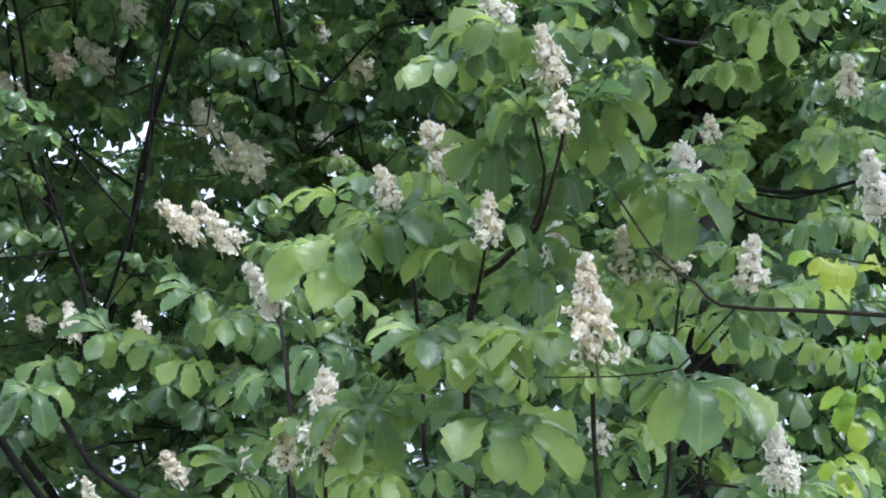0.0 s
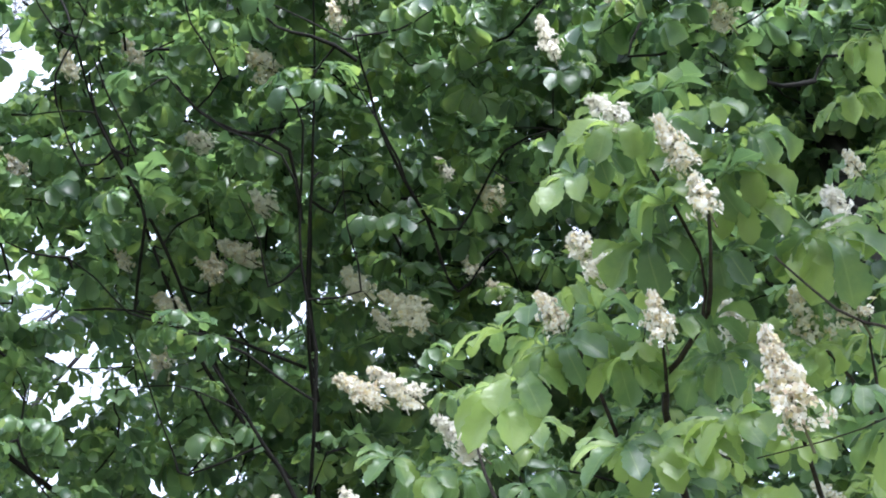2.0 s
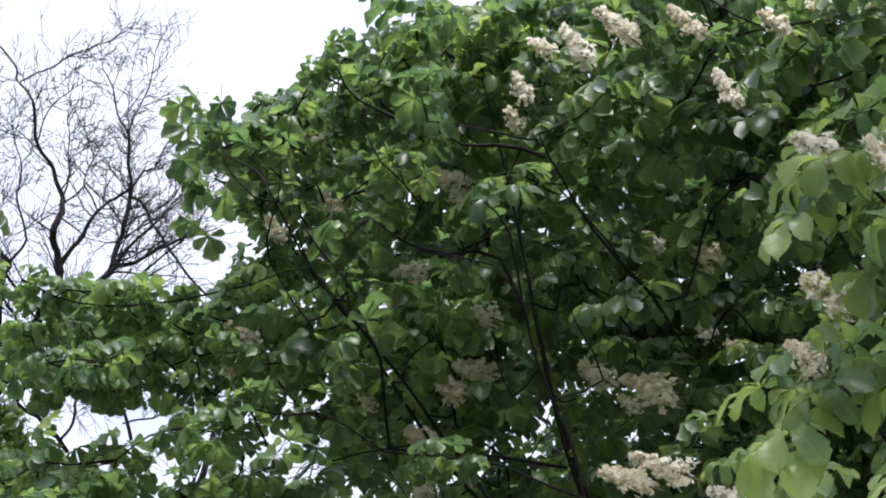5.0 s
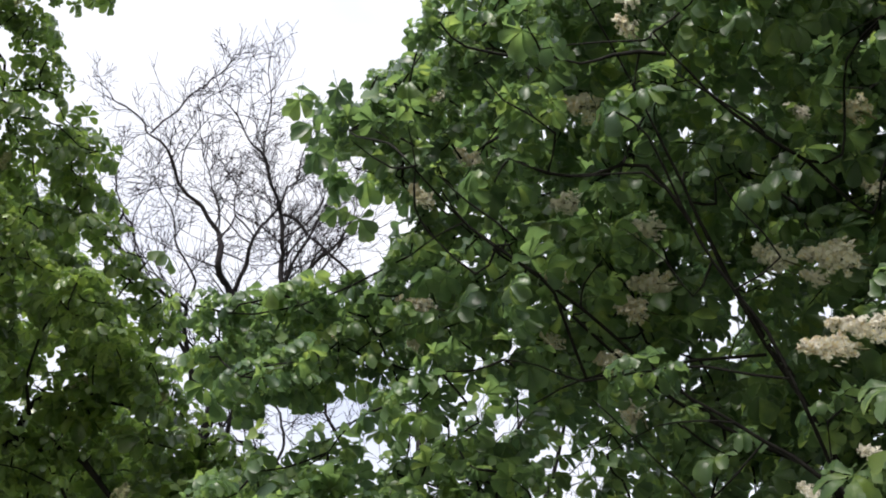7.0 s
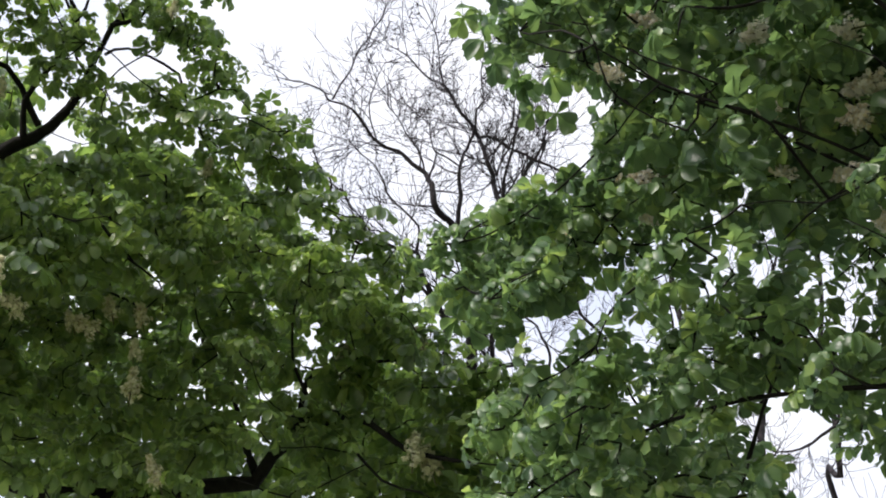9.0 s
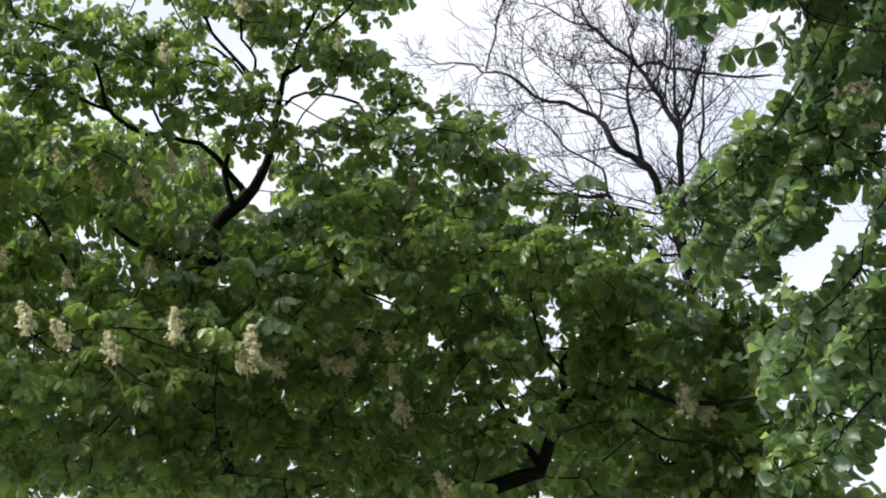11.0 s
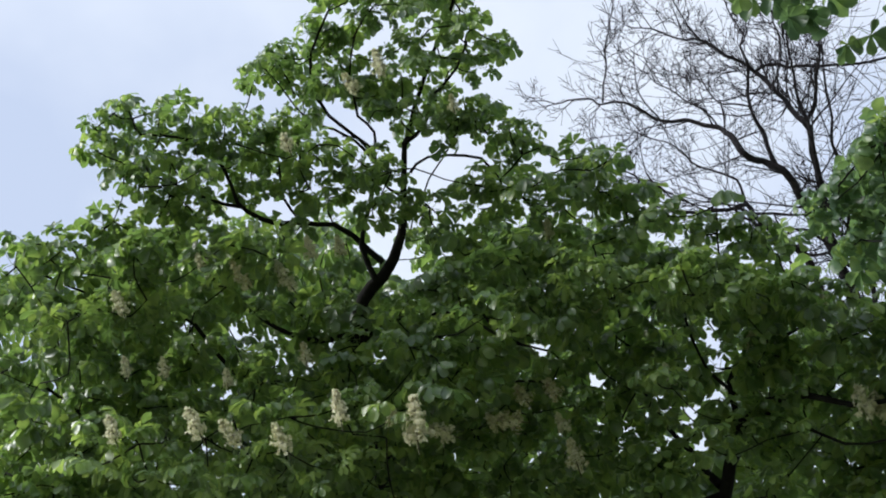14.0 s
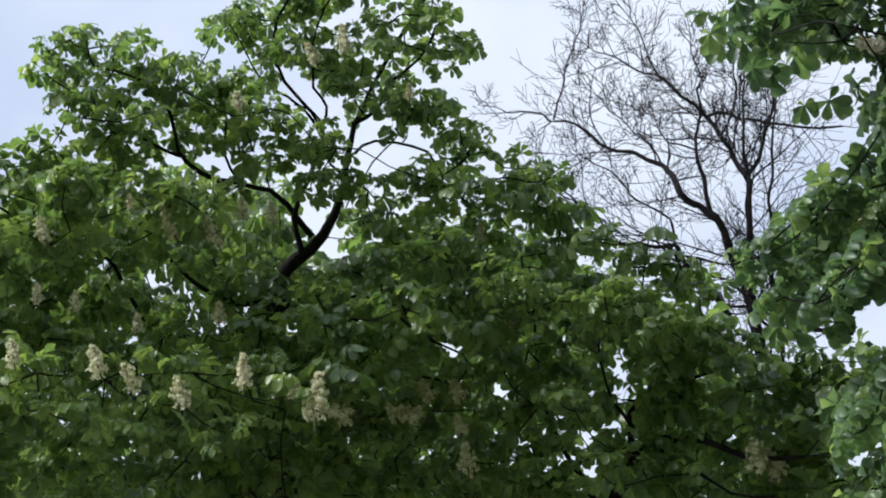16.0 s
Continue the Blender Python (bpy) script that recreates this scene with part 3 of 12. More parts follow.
first.bough(-1.89, 5.30, 7.29, 0.45, 0.35, 7, gap=0.36)
first.bough(-1.17, 4.83, 7.35, 0.37, 0.28, 5, gap=0.36)
first.bough(-0.18, 4.72, 7.30, 0.39, 0.30, 6)
first.bough(0.66, 4.66, 7.31, 0.36, 0.27, 5)
first.bough(1.26, 4.35, 7.33, 0.38, 0.29, 6)
first.bough(1.31, 4.67, 6.92, 0.40, 0.31, 6)
first.bough(0.32, 4.53, 8.18, 0.36, 0.27, 5)
first.bough(0.11, 4.15, 8.67, 0.33, 0.25, 5)
first.bough(1.20, 3.62, 9.09, 0.41, 0.31, 7)
first.bough(1.70, 3.89, 8.85, 0.37, 0.29, 6)
first.bough(1.38, 3.87, 7.76, 0.30, 0.23, 4)
first.bough(-0.34, 4.74, 6.46, 0.41, 0.32, 6)
first.bough(0.46, 4.70, 6.49, 0.38, 0.29, 5)
first.bough(1.13, 4.76, 6.33, 0.41, 0.32, 6)
first.bough(-0.92, 5.05, 6.36, 0.42, 0.32, 6, gap=0.36)
first.bough(-2.20, 5.67, 6.79, 0.48, 0.37, 8, gap=0.36)
first.bough(-2.98, 2.26, 9.33, 0.15, 0.11, 4, gap=0.31)
first.bough(-1.98, 2.42, 9.81, 0.29, 0.22, 5, gap=0.31)
first.bough(-1.56, 2.78, 9.78, 0.39, 0.30, 4, gap=0.31)
first.bough(-1.03, 2.83, 9.64, 0.35, 0.27, 4, gap=0.31)
first.bough(-0.53, 2.97, 9.30, 0.37, 0.28, 4, gap=0.31)
first.bough(0.05, 2.96, 8.78, 0.38, 0.29, 4, gap=0.31)
first.bough(0.34, 3.03, 8.30, 0.30, 0.23, 4, gap=0.31)
first.bough(-2.88, 2.82, 9.52, 0.36, 0.28, 4, gap=0.31)
first.bough(-2.36, 2.99, 9.74, 0.37, 0.28, 4, gap=0.31)
first.bough(-1.93, 3.44, 9.77, 0.40, 0.31, 5, gap=0.31)
first.bough(-3.60, 2.99, 9.03, 0.26, 0.19, 4, gap=0.31)
first.bough(-4.18, 2.81, 8.92, 0.22, 0.17, 4, gap=0.31)
first.bough(-3.20, 3.29, 9.32, 0.37, 0.28, 4, gap=0.31)
first.bough(-2.89, 3.79, 9.44, 0.41, 0.31, 5, gap=0.31)
first.bough(-4.44, 2.65, 8.82, 0.14, 0.10, 4, gap=0.31)
first.bough(-3.79, 3.37, 9.01, 0.19, 0.14, 4, gap=0.31)
first.bough(-3.43, 3.89, 9.04, 0.33, 0.25, 4, gap=0.31)
first.bough(-1.69, 2.77, 9.55, 0.45, 0.35, 6)
first.bough(-1.14, 3.28, 9.23, 0.47, 0.36, 6)
first.bough(-0.67, 3.54, 8.72, 0.42, 0.32, 5)
first.bough(-4.65, 2.49, 8.67, 0.12, 0.08, 4)
first.bough(-4.47, 2.51, 9.02, 0.09, 0.08, 4)
first.bough(-4.23, 2.94, 9.00, 0.09, 0.08, 4)
first.bough(-4.43, 3.52, 8.37, 0.12, 0.08, 4)
first.bough(-4.13, 3.02, 8.83, 0.22, 0.16, 4)
first.bough(-4.05, 3.96, 8.16, 0.22, 0.16, 4)
first.bough(-5.11, 3.20, 8.12, 0.22, 0.16, 4)
first.bough(-4.99, 3.66, 7.83, 0.22, 0.16, 4)
first.bough(-5.33, 2.92, 8.35, 0.16, 0.11, 4)
first.bough(-3.97, 4.47, 10.11, 0.66, 0.56, 7, gap=0.38)
first.bough(-2.01, 5.08, 10.45, 0.66, 0.56, 7, gap=0.38)
first.bough(-0.90, 5.32, 10.49, 0.66, 0.56, 12)
first.bough(0.66, 5.08, 10.07, 0.63, 0.54, 18)
first.bough(1.52, 4.74, 10.16, 0.63, 0.54, 18)
first.bough(2.25, 5.02, 9.83, 0.63, 0.54, 18)
first.bough(-3.38, 5.80, 9.54, 0.66, 0.56, 12, gap=0.38)
first.bough(-2.72, 5.98, 9.66, 0.66, 0.56, 12, gap=0.38)
first.bough(-1.65, 5.98, 9.95, 0.66, 0.56, 12, gap=0.38)
first.bough(-0.61, 6.06, 10.03, 0.66, 0.56, 12)
first.bough(0.49, 5.91, 9.53, 0.63, 0.54, 18)
first.bough(1.51, 5.62, 9.61, 0.63, 0.54, 18)
first.bough(2.30, 5.91, 9.20, 0.63, 0.54, 18)
first.bough(-3.45, 6.63, 8.84, 0.66, 0.56, 12, gap=0.38)
first.bough(-2.34, 6.91, 9.02, 0.66, 0.56, 12, gap=0.38)
first.bough(-1.27, 6.81, 9.36, 0.66, 0.56, 12, gap=0.38)
first.bough(-0.22, 7.05, 9.25, 0.66, 0.56, 12)
first.bough(0.84, 6.64, 8.90, 0.63, 0.54, 18)
first.bough(1.80, 6.39, 8.94, 0.63, 0.54, 18)
first.bough(-2.85, 7.43, 8.29, 0.66, 0.56, 20, gap=0.38)
first.bough(-1.74, 7.51, 8.58, 0.66, 0.56, 20, gap=0.38)
first.bough(-0.57, 7.66, 8.61, 0.66, 0.56, 12)
first.bough(0.57, 7.19, 8.38, 0.63, 0.54, 18)
first.bough(1.65, 7.05, 8.35, 0.63, 0.54, 18)
first.bough(0.30, 4.04, 10.63, 0.63, 0.54, 18)
first.bough(1.28, 3.98, 10.58, 0.63, 0.54, 18)
first.bough(-2.75, 3.04, 10.93, 0.41, 0.35, 4)
first.bough(-1.69, 3.02, 11.18, 0.41, 0.35, 4)
first.bough(-0.83, 3.36, 11.17, 0.41, 0.35, 4)
first.bough(-2.61, 3.99, 10.59, 0.41, 0.35, 4)
first.bough(-3.33, 3.68, 10.49, 0.41, 0.35, 4)
first.bough(-3.94, 3.71, 10.22, 0.41, 0.35, 4)
first.bough(-3.12, 4.49, 10.17, 0.41, 0.35, 4)
first.bough(0.70, 3.57, 11.10, 0.41, 0.35, 7)
first.bough(-1.23, 4.68, 10.79, 0.50, 0.44, 8)
first.bough(-2.88, 4.16, 10.68, 0.50, 0.44, 8)
first.bough(-2.17, 4.82, 10.55, 0.50, 0.44, 8)
first.bough(-1.58, 5.32, 10.38, 0.50, 0.44, 8)
first.bough(-1.98, 5.88, 9.94, 0.50, 0.44, 8)
first.bough(-3.37, 5.40, 9.84, 0.50, 0.44, 8)
first.bough(-2.84, 5.92, 9.67, 0.50, 0.44, 8)
first.bough(-3.84, 4.78, 10.01, 0.50, 0.44, 8)
first.bough(-2.50, 6.34, 9.46, 0.50, 0.44, 8)
first.bough(-4.01, 4.57, 8.21, 0.09, 0.08, 4)
first.bough(-3.65, 4.63, 8.38, 0.09, 0.08, 4)
first.bough(0.69, 4.21, 6.10, 0.18, 0.13, 4)
first.bough(0.63, 4.06, 6.24, 0.13, 0.10, 4)
first.bough(0.73, 3.99, 7.30, 0.12, 0.09, 4)
first.bough(0.80, 3.98, 6.81, 0.09, 0.06, 4)
first.bough(-3.53, 5.23, 7.99, 0.10, 0.08, 5)
first.bough(-3.55, 5.28, 7.66, 0.10, 0.07, 5)
first.bough(-3.17, 5.38, 7.77, 0.10, 0.07, 5)
first.bough(-3.98, 4.45, 7.89, 0.10, 0.07, 5)
first.bough(-4.82, 3.93, 7.80, 0.10, 0.07, 5)
first.bough(-4.08, 4.13, 8.17, 0.10, 0.07, 5)
first.bough(-3.12, 4.75, 7.96, 0.15, 0.11, 4)
first.bough(-3.60, 4.84, 7.78, 0.15, 0.11, 4)
first.bough(-3.36, 4.94, 7.70, 0.15, 0.11, 4)
first.bough(-3.83, 4.56, 8.00, 0.15, 0.11, 4)
first.rosette((-3.21, 1.98, 9.10), (0.1, -0.1, 1), 4)
# branch reaching out over the clearing
first.limb("limb", BARK, (0.70, 4.56, 4.30, 0.08), (0.49, 4.72, 5.60, 0.050), (0.01, 3.87, 5.07, 0.041), (-0.29, 3.47, 4.75, 0.031), (-0.65, 3.32, 4.56, 0.021), (-0.92, 3.25, 4.42, 0.012), sides=8)
first.limb("branch", TWIG, (-0.27, 3.47, 4.75, 0.010), (-0.35, 3.01, 4.79, 0.008), (-0.39, 2.73, 5.03, 0.007), (-0.45, 2.47, 5.22, 0.005), sides=6)
first.limb("branch", TWIG, (-0.21, 3.55, 4.82, 0.012), (-0.24, 2.64, 4.99, 0.011), (-0.16, 2.47, 4.99, 0.009), (-0.06, 2.36, 5.02, 0.008), (-0.01, 2.23, 5.04, 0.006), (0.02, 2.08, 5.13, 0.005), sides=6)
first.limb("branch", TWIG, (-0.06, 2.36, 5.02, 0.006), (-0.03, 2.23, 5.16, 0.005), (-0.10, 2.02, 5.28, 0.005), (-0.13, 1.93, 5.44, 0.004), sides=6)
first.limb("branch", TWIG, (0.22, 3.76, 4.89, 0.010), (0.15, 2.72, 4.66, 0.007), (0.12, 2.46, 4.69, 0.005), sides=6)
first.limb("branch", TWIG, (-0.61, 3.33, 4.57, 0.008), (-0.61, 3.00, 4.62, 0.007), (-0.61, 2.86, 4.61, 0.005), sides=6)
first.limb("branch", TWIG, (-0.71, 3.32, 4.55, 0.006), (-0.72, 2.97, 4.62, 0.005), sides=6)
first.limb("branch", TWIG, (-0.68, 3.32, 4.56, 0.008), (-0.84, 3.06, 5.20, 0.007), (-0.94, 3.14, 5.64, 0.005), sides=6)
first.limb("branch", TWIG, (-0.20, 2.53, 4.95, 0.006), (-0.18, 2.34, 4.96, 0.004), sides=6)
first.limb("branch", TWIG, (0.27, 3.92, 5.01, 0.009), (0.50, 3.31, 5.04, 0.007), (0.44, 2.92, 5.13, 0.005), sides=6)
first.limb("branch", TWIG, (0.50, 3.31, 5.04, 0.006), (0.73, 3.15, 4.87, 0.004), sides=6)
first.limb("branch", TWIG, (0.49, 4.72, 5.60, 0.010), (0.40, 3.11, 5.23, 0.007), (0.25, 2.61, 5.13, 0.005), sides=6)
first.limb("branch", TWIG, (0.40, 3.11, 5.23, 0.006), (0.39, 2.59, 5.14, 0.004), sides=6)
first.limb("branch", TWIG, (0.40, 3.11, 5.23, 0.007), (0.58, 2.71, 5.15, 0.005), (0.59, 2.57, 5.12, 0.004), sides=6)
first.limb("branch", TWIG, (0.45, 2.91, 5.64, 0.006), (0.45, 2.67, 5.80, 0.004), sides=6)
first.limb("branch", TWIG, (-0.21, 2.68, 4.96, 0.005), (-0.06, 2.97, 5.11, 0.004), (-0.07, 3.06, 5.30, 0.003), sides=6)
first.leaf((-0.67, 2.46, 5.00), (-0.18, -0.56, -0.81), (-0.06, -0.98, 0.19), 1.21, True, 4)
first.leaf((-0.61, 2.43, 5.03), (0.27, -0.57, -0.78), (0.01, -0.98, 0.20), 1.03, True, 7)
first.leaf((-0.32, 2.45, 5.06), (0.07, -0.58, -0.81), (-0.02, -0.98, 0.19), 1.14, True, 5)
first.leaf((-0.45, 2.38, 5.10), (-0.14, -0.56, -0.81), (-0.05, -0.98, 0.19), 0.97, True, 4)
first.leaf((-0.52, 2.38, 5.08), (-0.77, -0.33, -0.54), (-0.22, -0.96, 0.17), 0.73, True, 6)
first.leaf((-0.39, 2.40, 5.09), (0.86, -0.33, -0.39), (0.19, -0.96, 0.21), 0.73, True, 5)
first.leaf((-0.28, 2.48, 5.04), (0.73, -0.42, -0.53), (0.12, -0.97, 0.20), 0.70, True, 6)
first.leaf((-0.16, 2.19, 5.24), (-0.20, -0.55, -0.81), (-0.06, -0.98, 0.19), 1.09, True, 7)
first.leaf((-0.14, 2.20, 5.23), (0.89, -0.30, -0.35), (0.22, -0.95, 0.21), 0.75, True, 7)
first.leaf((-0.22, 2.21, 5.23), (-0.83, -0.28, -0.48), (-0.27, -0.95, 0.16), 0.70, True, 7)
first.leaf((-0.13, 2.07, 5.31), (-0.50, -0.48, -0.72), (-0.12, -0.98, 0.18), 0.92, True, 2)
first.leaf((-0.10, 2.06, 5.32), (0.81, -0.37, -0.45), (0.16, -0.97, 0.21), 0.70, True, 5)
first.leaf((-0.19, 2.08, 5.30), (-0.60, -0.43, -0.67), (-0.14, -0.97, 0.18), 0.71, True, 3)
first.leaf((0.12, 2.06, 5.32), (0.84, -0.35, -0.42), (0.17, -0.96, 0.21), 1.09, True, 2)
first.leaf((0.19, 2.00, 5.35), (0.84, -0.35, -0.41), (0.18, -0.96, 0.21), 0.93, True, 5)
first.leaf((0.07, 2.10, 5.30), (-0.12, -0.57, -0.82), (-0.05, -0.98, 0.19), 1.03, True, 5)
first.leaf((0.11, 2.16, 5.26), (0.73, -0.42, -0.53), (0.12, -0.97, 0.20), 0.99, True, 2)
first.leaf((0.03, 2.27, 5.19), (0.28, -0.56, -0.78), (0.01, -0.98, 0.20), 0.97, True, 4)
first.leaf((-0.01, 2.29, 5.18), (-0.47, -0.49, -0.73), (-0.11, -0.98, 0.18), 0.70, True, 5)
first.leaf((0.30, 2.26, 5.19), (0.46, -0.53, -0.71), (0.04, -0.98, 0.20), 1.46, True, 4)
first.leaf((0.26, 2.27, 5.19), (-0.33, -0.53, -0.78), (-0.08, -0.98, 0.19), 0.94, True, 6)
first.leaf((0.36, 2.27, 5.17), (0.86, -0.33, -0.39), (0.19, -0.96, 0.21), 0.73, True, 5)
first.leaf((-0.17, 1.90, 5.40), (-0.50, -0.48, -0.72), (-0.12, -0.98, 0.18), 0.92, True, 7)
first.leaf((-0.33, 1.99, 5.34), (-0.43, -0.50, -0.75), (-0.10, -0.98, 0.18), 1.08, True, 6)
first.leaf((-0.25, 1.96, 5.36), (0.07, -0.58, -0.81), (-0.02, -0.98, 0.19), 0.80, True, 5)
first.leaf((-0.06, 1.92, 5.39), (0.64, -0.47, -0.61), (0.09, -0.98, 0.20), 0.87, True, 2)
first.leaf((0.09, 1.91, 5.40), (0.81, -0.37, -0.45), (0.16, -0.97, 0.21), 0.70, True, 2)
first.leaf((-0.04, 2.51, 5.03), (0.29, -0.56, -0.77), (0.02, -0.98, 0.20), 0.92, True, 4)
first.leaf((-0.11, 2.53, 5.01), (-0.33, -0.53, -0.78), (-0.08, -0.98, 0.19), 0.70, True, 7)
first.leaf((-0.02, 2.50, 5.04), (0.80, -0.38, -0.47), (0.15, -0.97, 0.20), 0.73, True, 2)
first.leaf((-0.34, 2.52, 4.75), (-0.49, -0.48, -0.73), (-0.11, -0.98, 0.18), 1.05, True, 3)
first.leaf((-0.27, 2.54, 4.75), (0.65, -0.46, -0.60), (0.09, -0.98, 0.20), 1.19, True, 6)
first.leaf((-0.34, 2.53, 4.74), (0.60, -0.49, -0.64), (0.08, -0.98, 0.20), 0.70, True, 6)
first.leaf((-0.48, 2.67, 4.60), (-0.08, -0.57, -0.82), (-0.04, -0.98, 0.19), 1.30, True, 5)
first.leaf((-0.52, 2.68, 4.59), (-0.59, -0.44, -0.68), (-0.14, -0.97, 0.18), 0.92, True, 2)
first.leaf((-0.42, 2.65, 4.63), (0.91, -0.28, -0.31), (0.24, -0.95, 0.21), 0.70, True, 4)
first.leaf((-0.14, 2.71, 4.61), (0.30, -0.56, -0.77), (0.02, -0.98, 0.20), 1.26, True, 7)
first.leaf((-0.07, 2.72, 4.60), (0.80, -0.38, -0.46), (0.15, -0.97, 0.20), 1.27, True, 2)
first.leaf((-0.18, 2.71, 4.61), (-0.82, -0.30, -0.49), (-0.26, -0.95, 0.17), 0.83, True, 7)
first.leaf((-0.42, 2.81, 4.49), (-0.41, -0.51, -0.76), (-0.10, -0.98, 0.18), 0.74, True, 3)
first.leaf((-0.47, 2.82, 4.47), (-0.78, -0.33, -0.54), (-0.23, -0.96, 0.17), 0.70, True, 7)
first.leaf((-0.28, 2.80, 4.51), (0.86, -0.33, -0.39), (0.19, -0.96, 0.21), 0.70, True, 2)
first.leaf((0.23, 2.52, 5.01), (0.69, -0.45, -0.57), (0.10, -0.97, 0.20), 0.70, True, 5)
first.leaf((0.20, 2.54, 5.00), (-0.74, -0.35, -0.57), (-0.20, -0.96, 0.17), 0.70, True, 3)
first.leaf((0.39, 2.59, 4.69), (0.26, -0.57, -0.78), (0.01, -0.98, 0.20), 1.50, True, 4)
first.leaf((0.48, 2.60, 4.67), (0.62, -0.48, -0.62), (0.08, -0.98, 0.20), 1.17, True, 2)
first.leaf((0.35, 2.60, 4.69), (-0.70, -0.38, -0.61), (-0.18, -0.97, 0.17), 0.70, True, 5)
first.leaf((0.53, 2.54, 4.97), (-0.75, -0.34, -0.56), (-0.21, -0.96, 0.17), 0.93, True, 5)
first.leaf((0.61, 2.50, 4.98), (0.87, -0.32, -0.38), (0.20, -0.96, 0.21), 0.70, True, 4)
first.leaf((0.56, 2.52, 4.98), (0.40, -0.54, -0.74), (0.03, -0.98, 0.20), 0.70, True, 6)
first.leaf((-0.04, 2.52, 4.77), (-0.40, -0.51, -0.76), (-0.09, -0.98, 0.19), 1.13, True, 3)
first.leaf((-0.02, 2.52, 4.77), (0.69, -0.45, -0.57), (0.10, -0.97, 0.20), 0.73, True, 3)
first.leaf((-0.16, 2.58, 4.72), (0.29, -0.56, -0.77), (0.02, -0.98, 0.20), 0.87, True, 7)
first.leaf((0.12, 2.59, 4.71), (0.69, -0.45, -0.57), (0.10, -0.97, 0.20), 0.70, True, 3)
first.leaf((-1.19, 3.35, 5.80), (0.20, -0.57, -0.80), (0.00, -0.98, 0.19), 1.03, True, 6)
first.leaf((-1.30, 3.26, 5.83), (-0.18, -0.56, -0.81), (-0.06, -0.98, 0.19), 1.04, True, 3)
first.leaf((-1.41, 3.40, 5.69), (-0.48, -0.49, -0.73), (-0.11, -0.98, 0.18), 0.83, True, 7)
first.leaf((-1.74, 3.64, 6.04), (-0.74, -0.35, -0.57), (-0.20, -0.96, 0.17), 1.13, True, 3)
first.leaf((-1.83, 3.46, 5.47), (-0.12, -0.57, -0.82), (-0.05, -0.98, 0.19), 1.33, True, 2)
first.leaf((-1.64, 3.68, 6.05), (0.40, -0.54, -0.74), (0.03, -0.98, 0.20), 0.82, True, 6)
first.leaf((-1.23, 3.34, 5.80), (-0.74, -0.35, -0.57), (-0.20, -0.96, 0.17), 0.83, True, 4)
first.leaf((-1.92, 3.70, 5.91), (-0.22, -0.55, -0.81), (-0.06, -0.98, 0.19), 0.98, True, 7)
first.leaf((-1.88, 3.46, 5.44), (-0.50, -0.48, -0.72), (-0.12, -0.98, 0.18), 0.79, True, 4)
first.leaf((-1.08, 3.38, 5.80), (0.56, -0.50, -0.66), (0.07, -0.98, 0.20), 0.93, True, 5)
first.leaf((-1.04, 3.15, 5.99), (-0.68, -0.39, -0.62), (-0.18, -0.97, 0.18), 0.74, True, 5)
first.leaf((-0.90, 2.98, 5.77), (0.07, -0.58, -0.81), (-0.02, -0.98, 0.19), 0.70, True, 5)
first.leaf((0.61, 2.60, 6.52), (-0.06, -0.57, -0.82), (-0.04, -0.98, 0.19), 1.05, True, 5)
first.leaf((0.55, 2.62, 6.52), (-0.47, -0.49, -0.73), (-0.11, -0.98, 0.18), 0.70, True, 2)
first.leaf((0.65, 2.59, 6.52), (0.62, -0.48, -0.62), (0.08, -0.98, 0.20), 0.81, True, 5)
first.leaf((0.95, 2.56, 6.02), (-0.16, -0.56, -0.81), (-0.05, -0.98, 0.19), 1.05, True, 2)
first.leaf((0.90, 2.59, 6.02), (-0.27, -0.54, -0.80), (-0.07, -0.98, 0.19), 0.71, True, 6)
first.leaf((1.01, 2.56, 6.01), (0.78, -0.39, -0.48), (0.14, -0.97, 0.20), 0.70, True, 3)
first.leaf((0.74, 2.32, 6.42), (0.18, -0.57, -0.80), (-0.00, -0.98, 0.19), 1.23, True, 2)
first.leaf((0.67, 2.32, 6.43), (-0.66, -0.41, -0.64), (-0.16, -0.97, 0.18), 0.70, True, 5)
first.leaf((0.81, 2.32, 6.41), (0.73, -0.42, -0.53), (0.12, -0.97, 0.20), 0.84, True, 3)
first.leaf((0.62, 2.76, 6.20), (0.88, -0.31, -0.36), (0.21, -0.96, 0.21), 0.74, True, 5)
first.leaf((0.59, 2.77, 6.20), (-0.79, -0.32, -0.52), (-0.23, -0.96, 0.17), 0.70, True, 2)
first.leaf((0.60, 2.83, 5.68), (-0.66, -0.41, -0.64), (-0.16, -0.97, 0.18), 0.70, True, 5)
first.leaf((0.50, 3.05, 5.53), (-0.57, -0.45, -0.69), (-0.14, -0.97, 0.18), 0.70, True, 5)
first.leaf((0.57, 3.05, 5.52), (0.71, -0.44, -0.55), (0.11, -0.97, 0.20), 0.84, True, 2)
first.leaf((0.85, 3.04, 5.48), (0.69, -0.45, -0.57), (0.10, -0.97, 0.20), 0.70, True, 6)
first.leaf((0.96, 3.05, 5.44), (0.47, -0.53, -0.71), (0.05, -0.98, 0.20), 0.70, True, 2)
first.leaf((0.71, 3.18, 5.65), (0.56, -0.50, -0.66), (0.07, -0.98, 0.20), 0.88, True, 6)
first.leaf((0.85, 2.62, 5.53), (-0.74, -0.35, -0.57), (-0.20, -0.96, 0.17), 0.91, True, 5)
first.leaf((0.93, 2.59, 5.53), (0.83, -0.35, -0.43), (0.17, -0.96, 0.21), 0.73, True, 6)
first.leaf((-0.72, 3.12, 5.70), (0.32, -0.56, -0.77), (0.02, -0.98, 0.20), 0.98, True, 3)
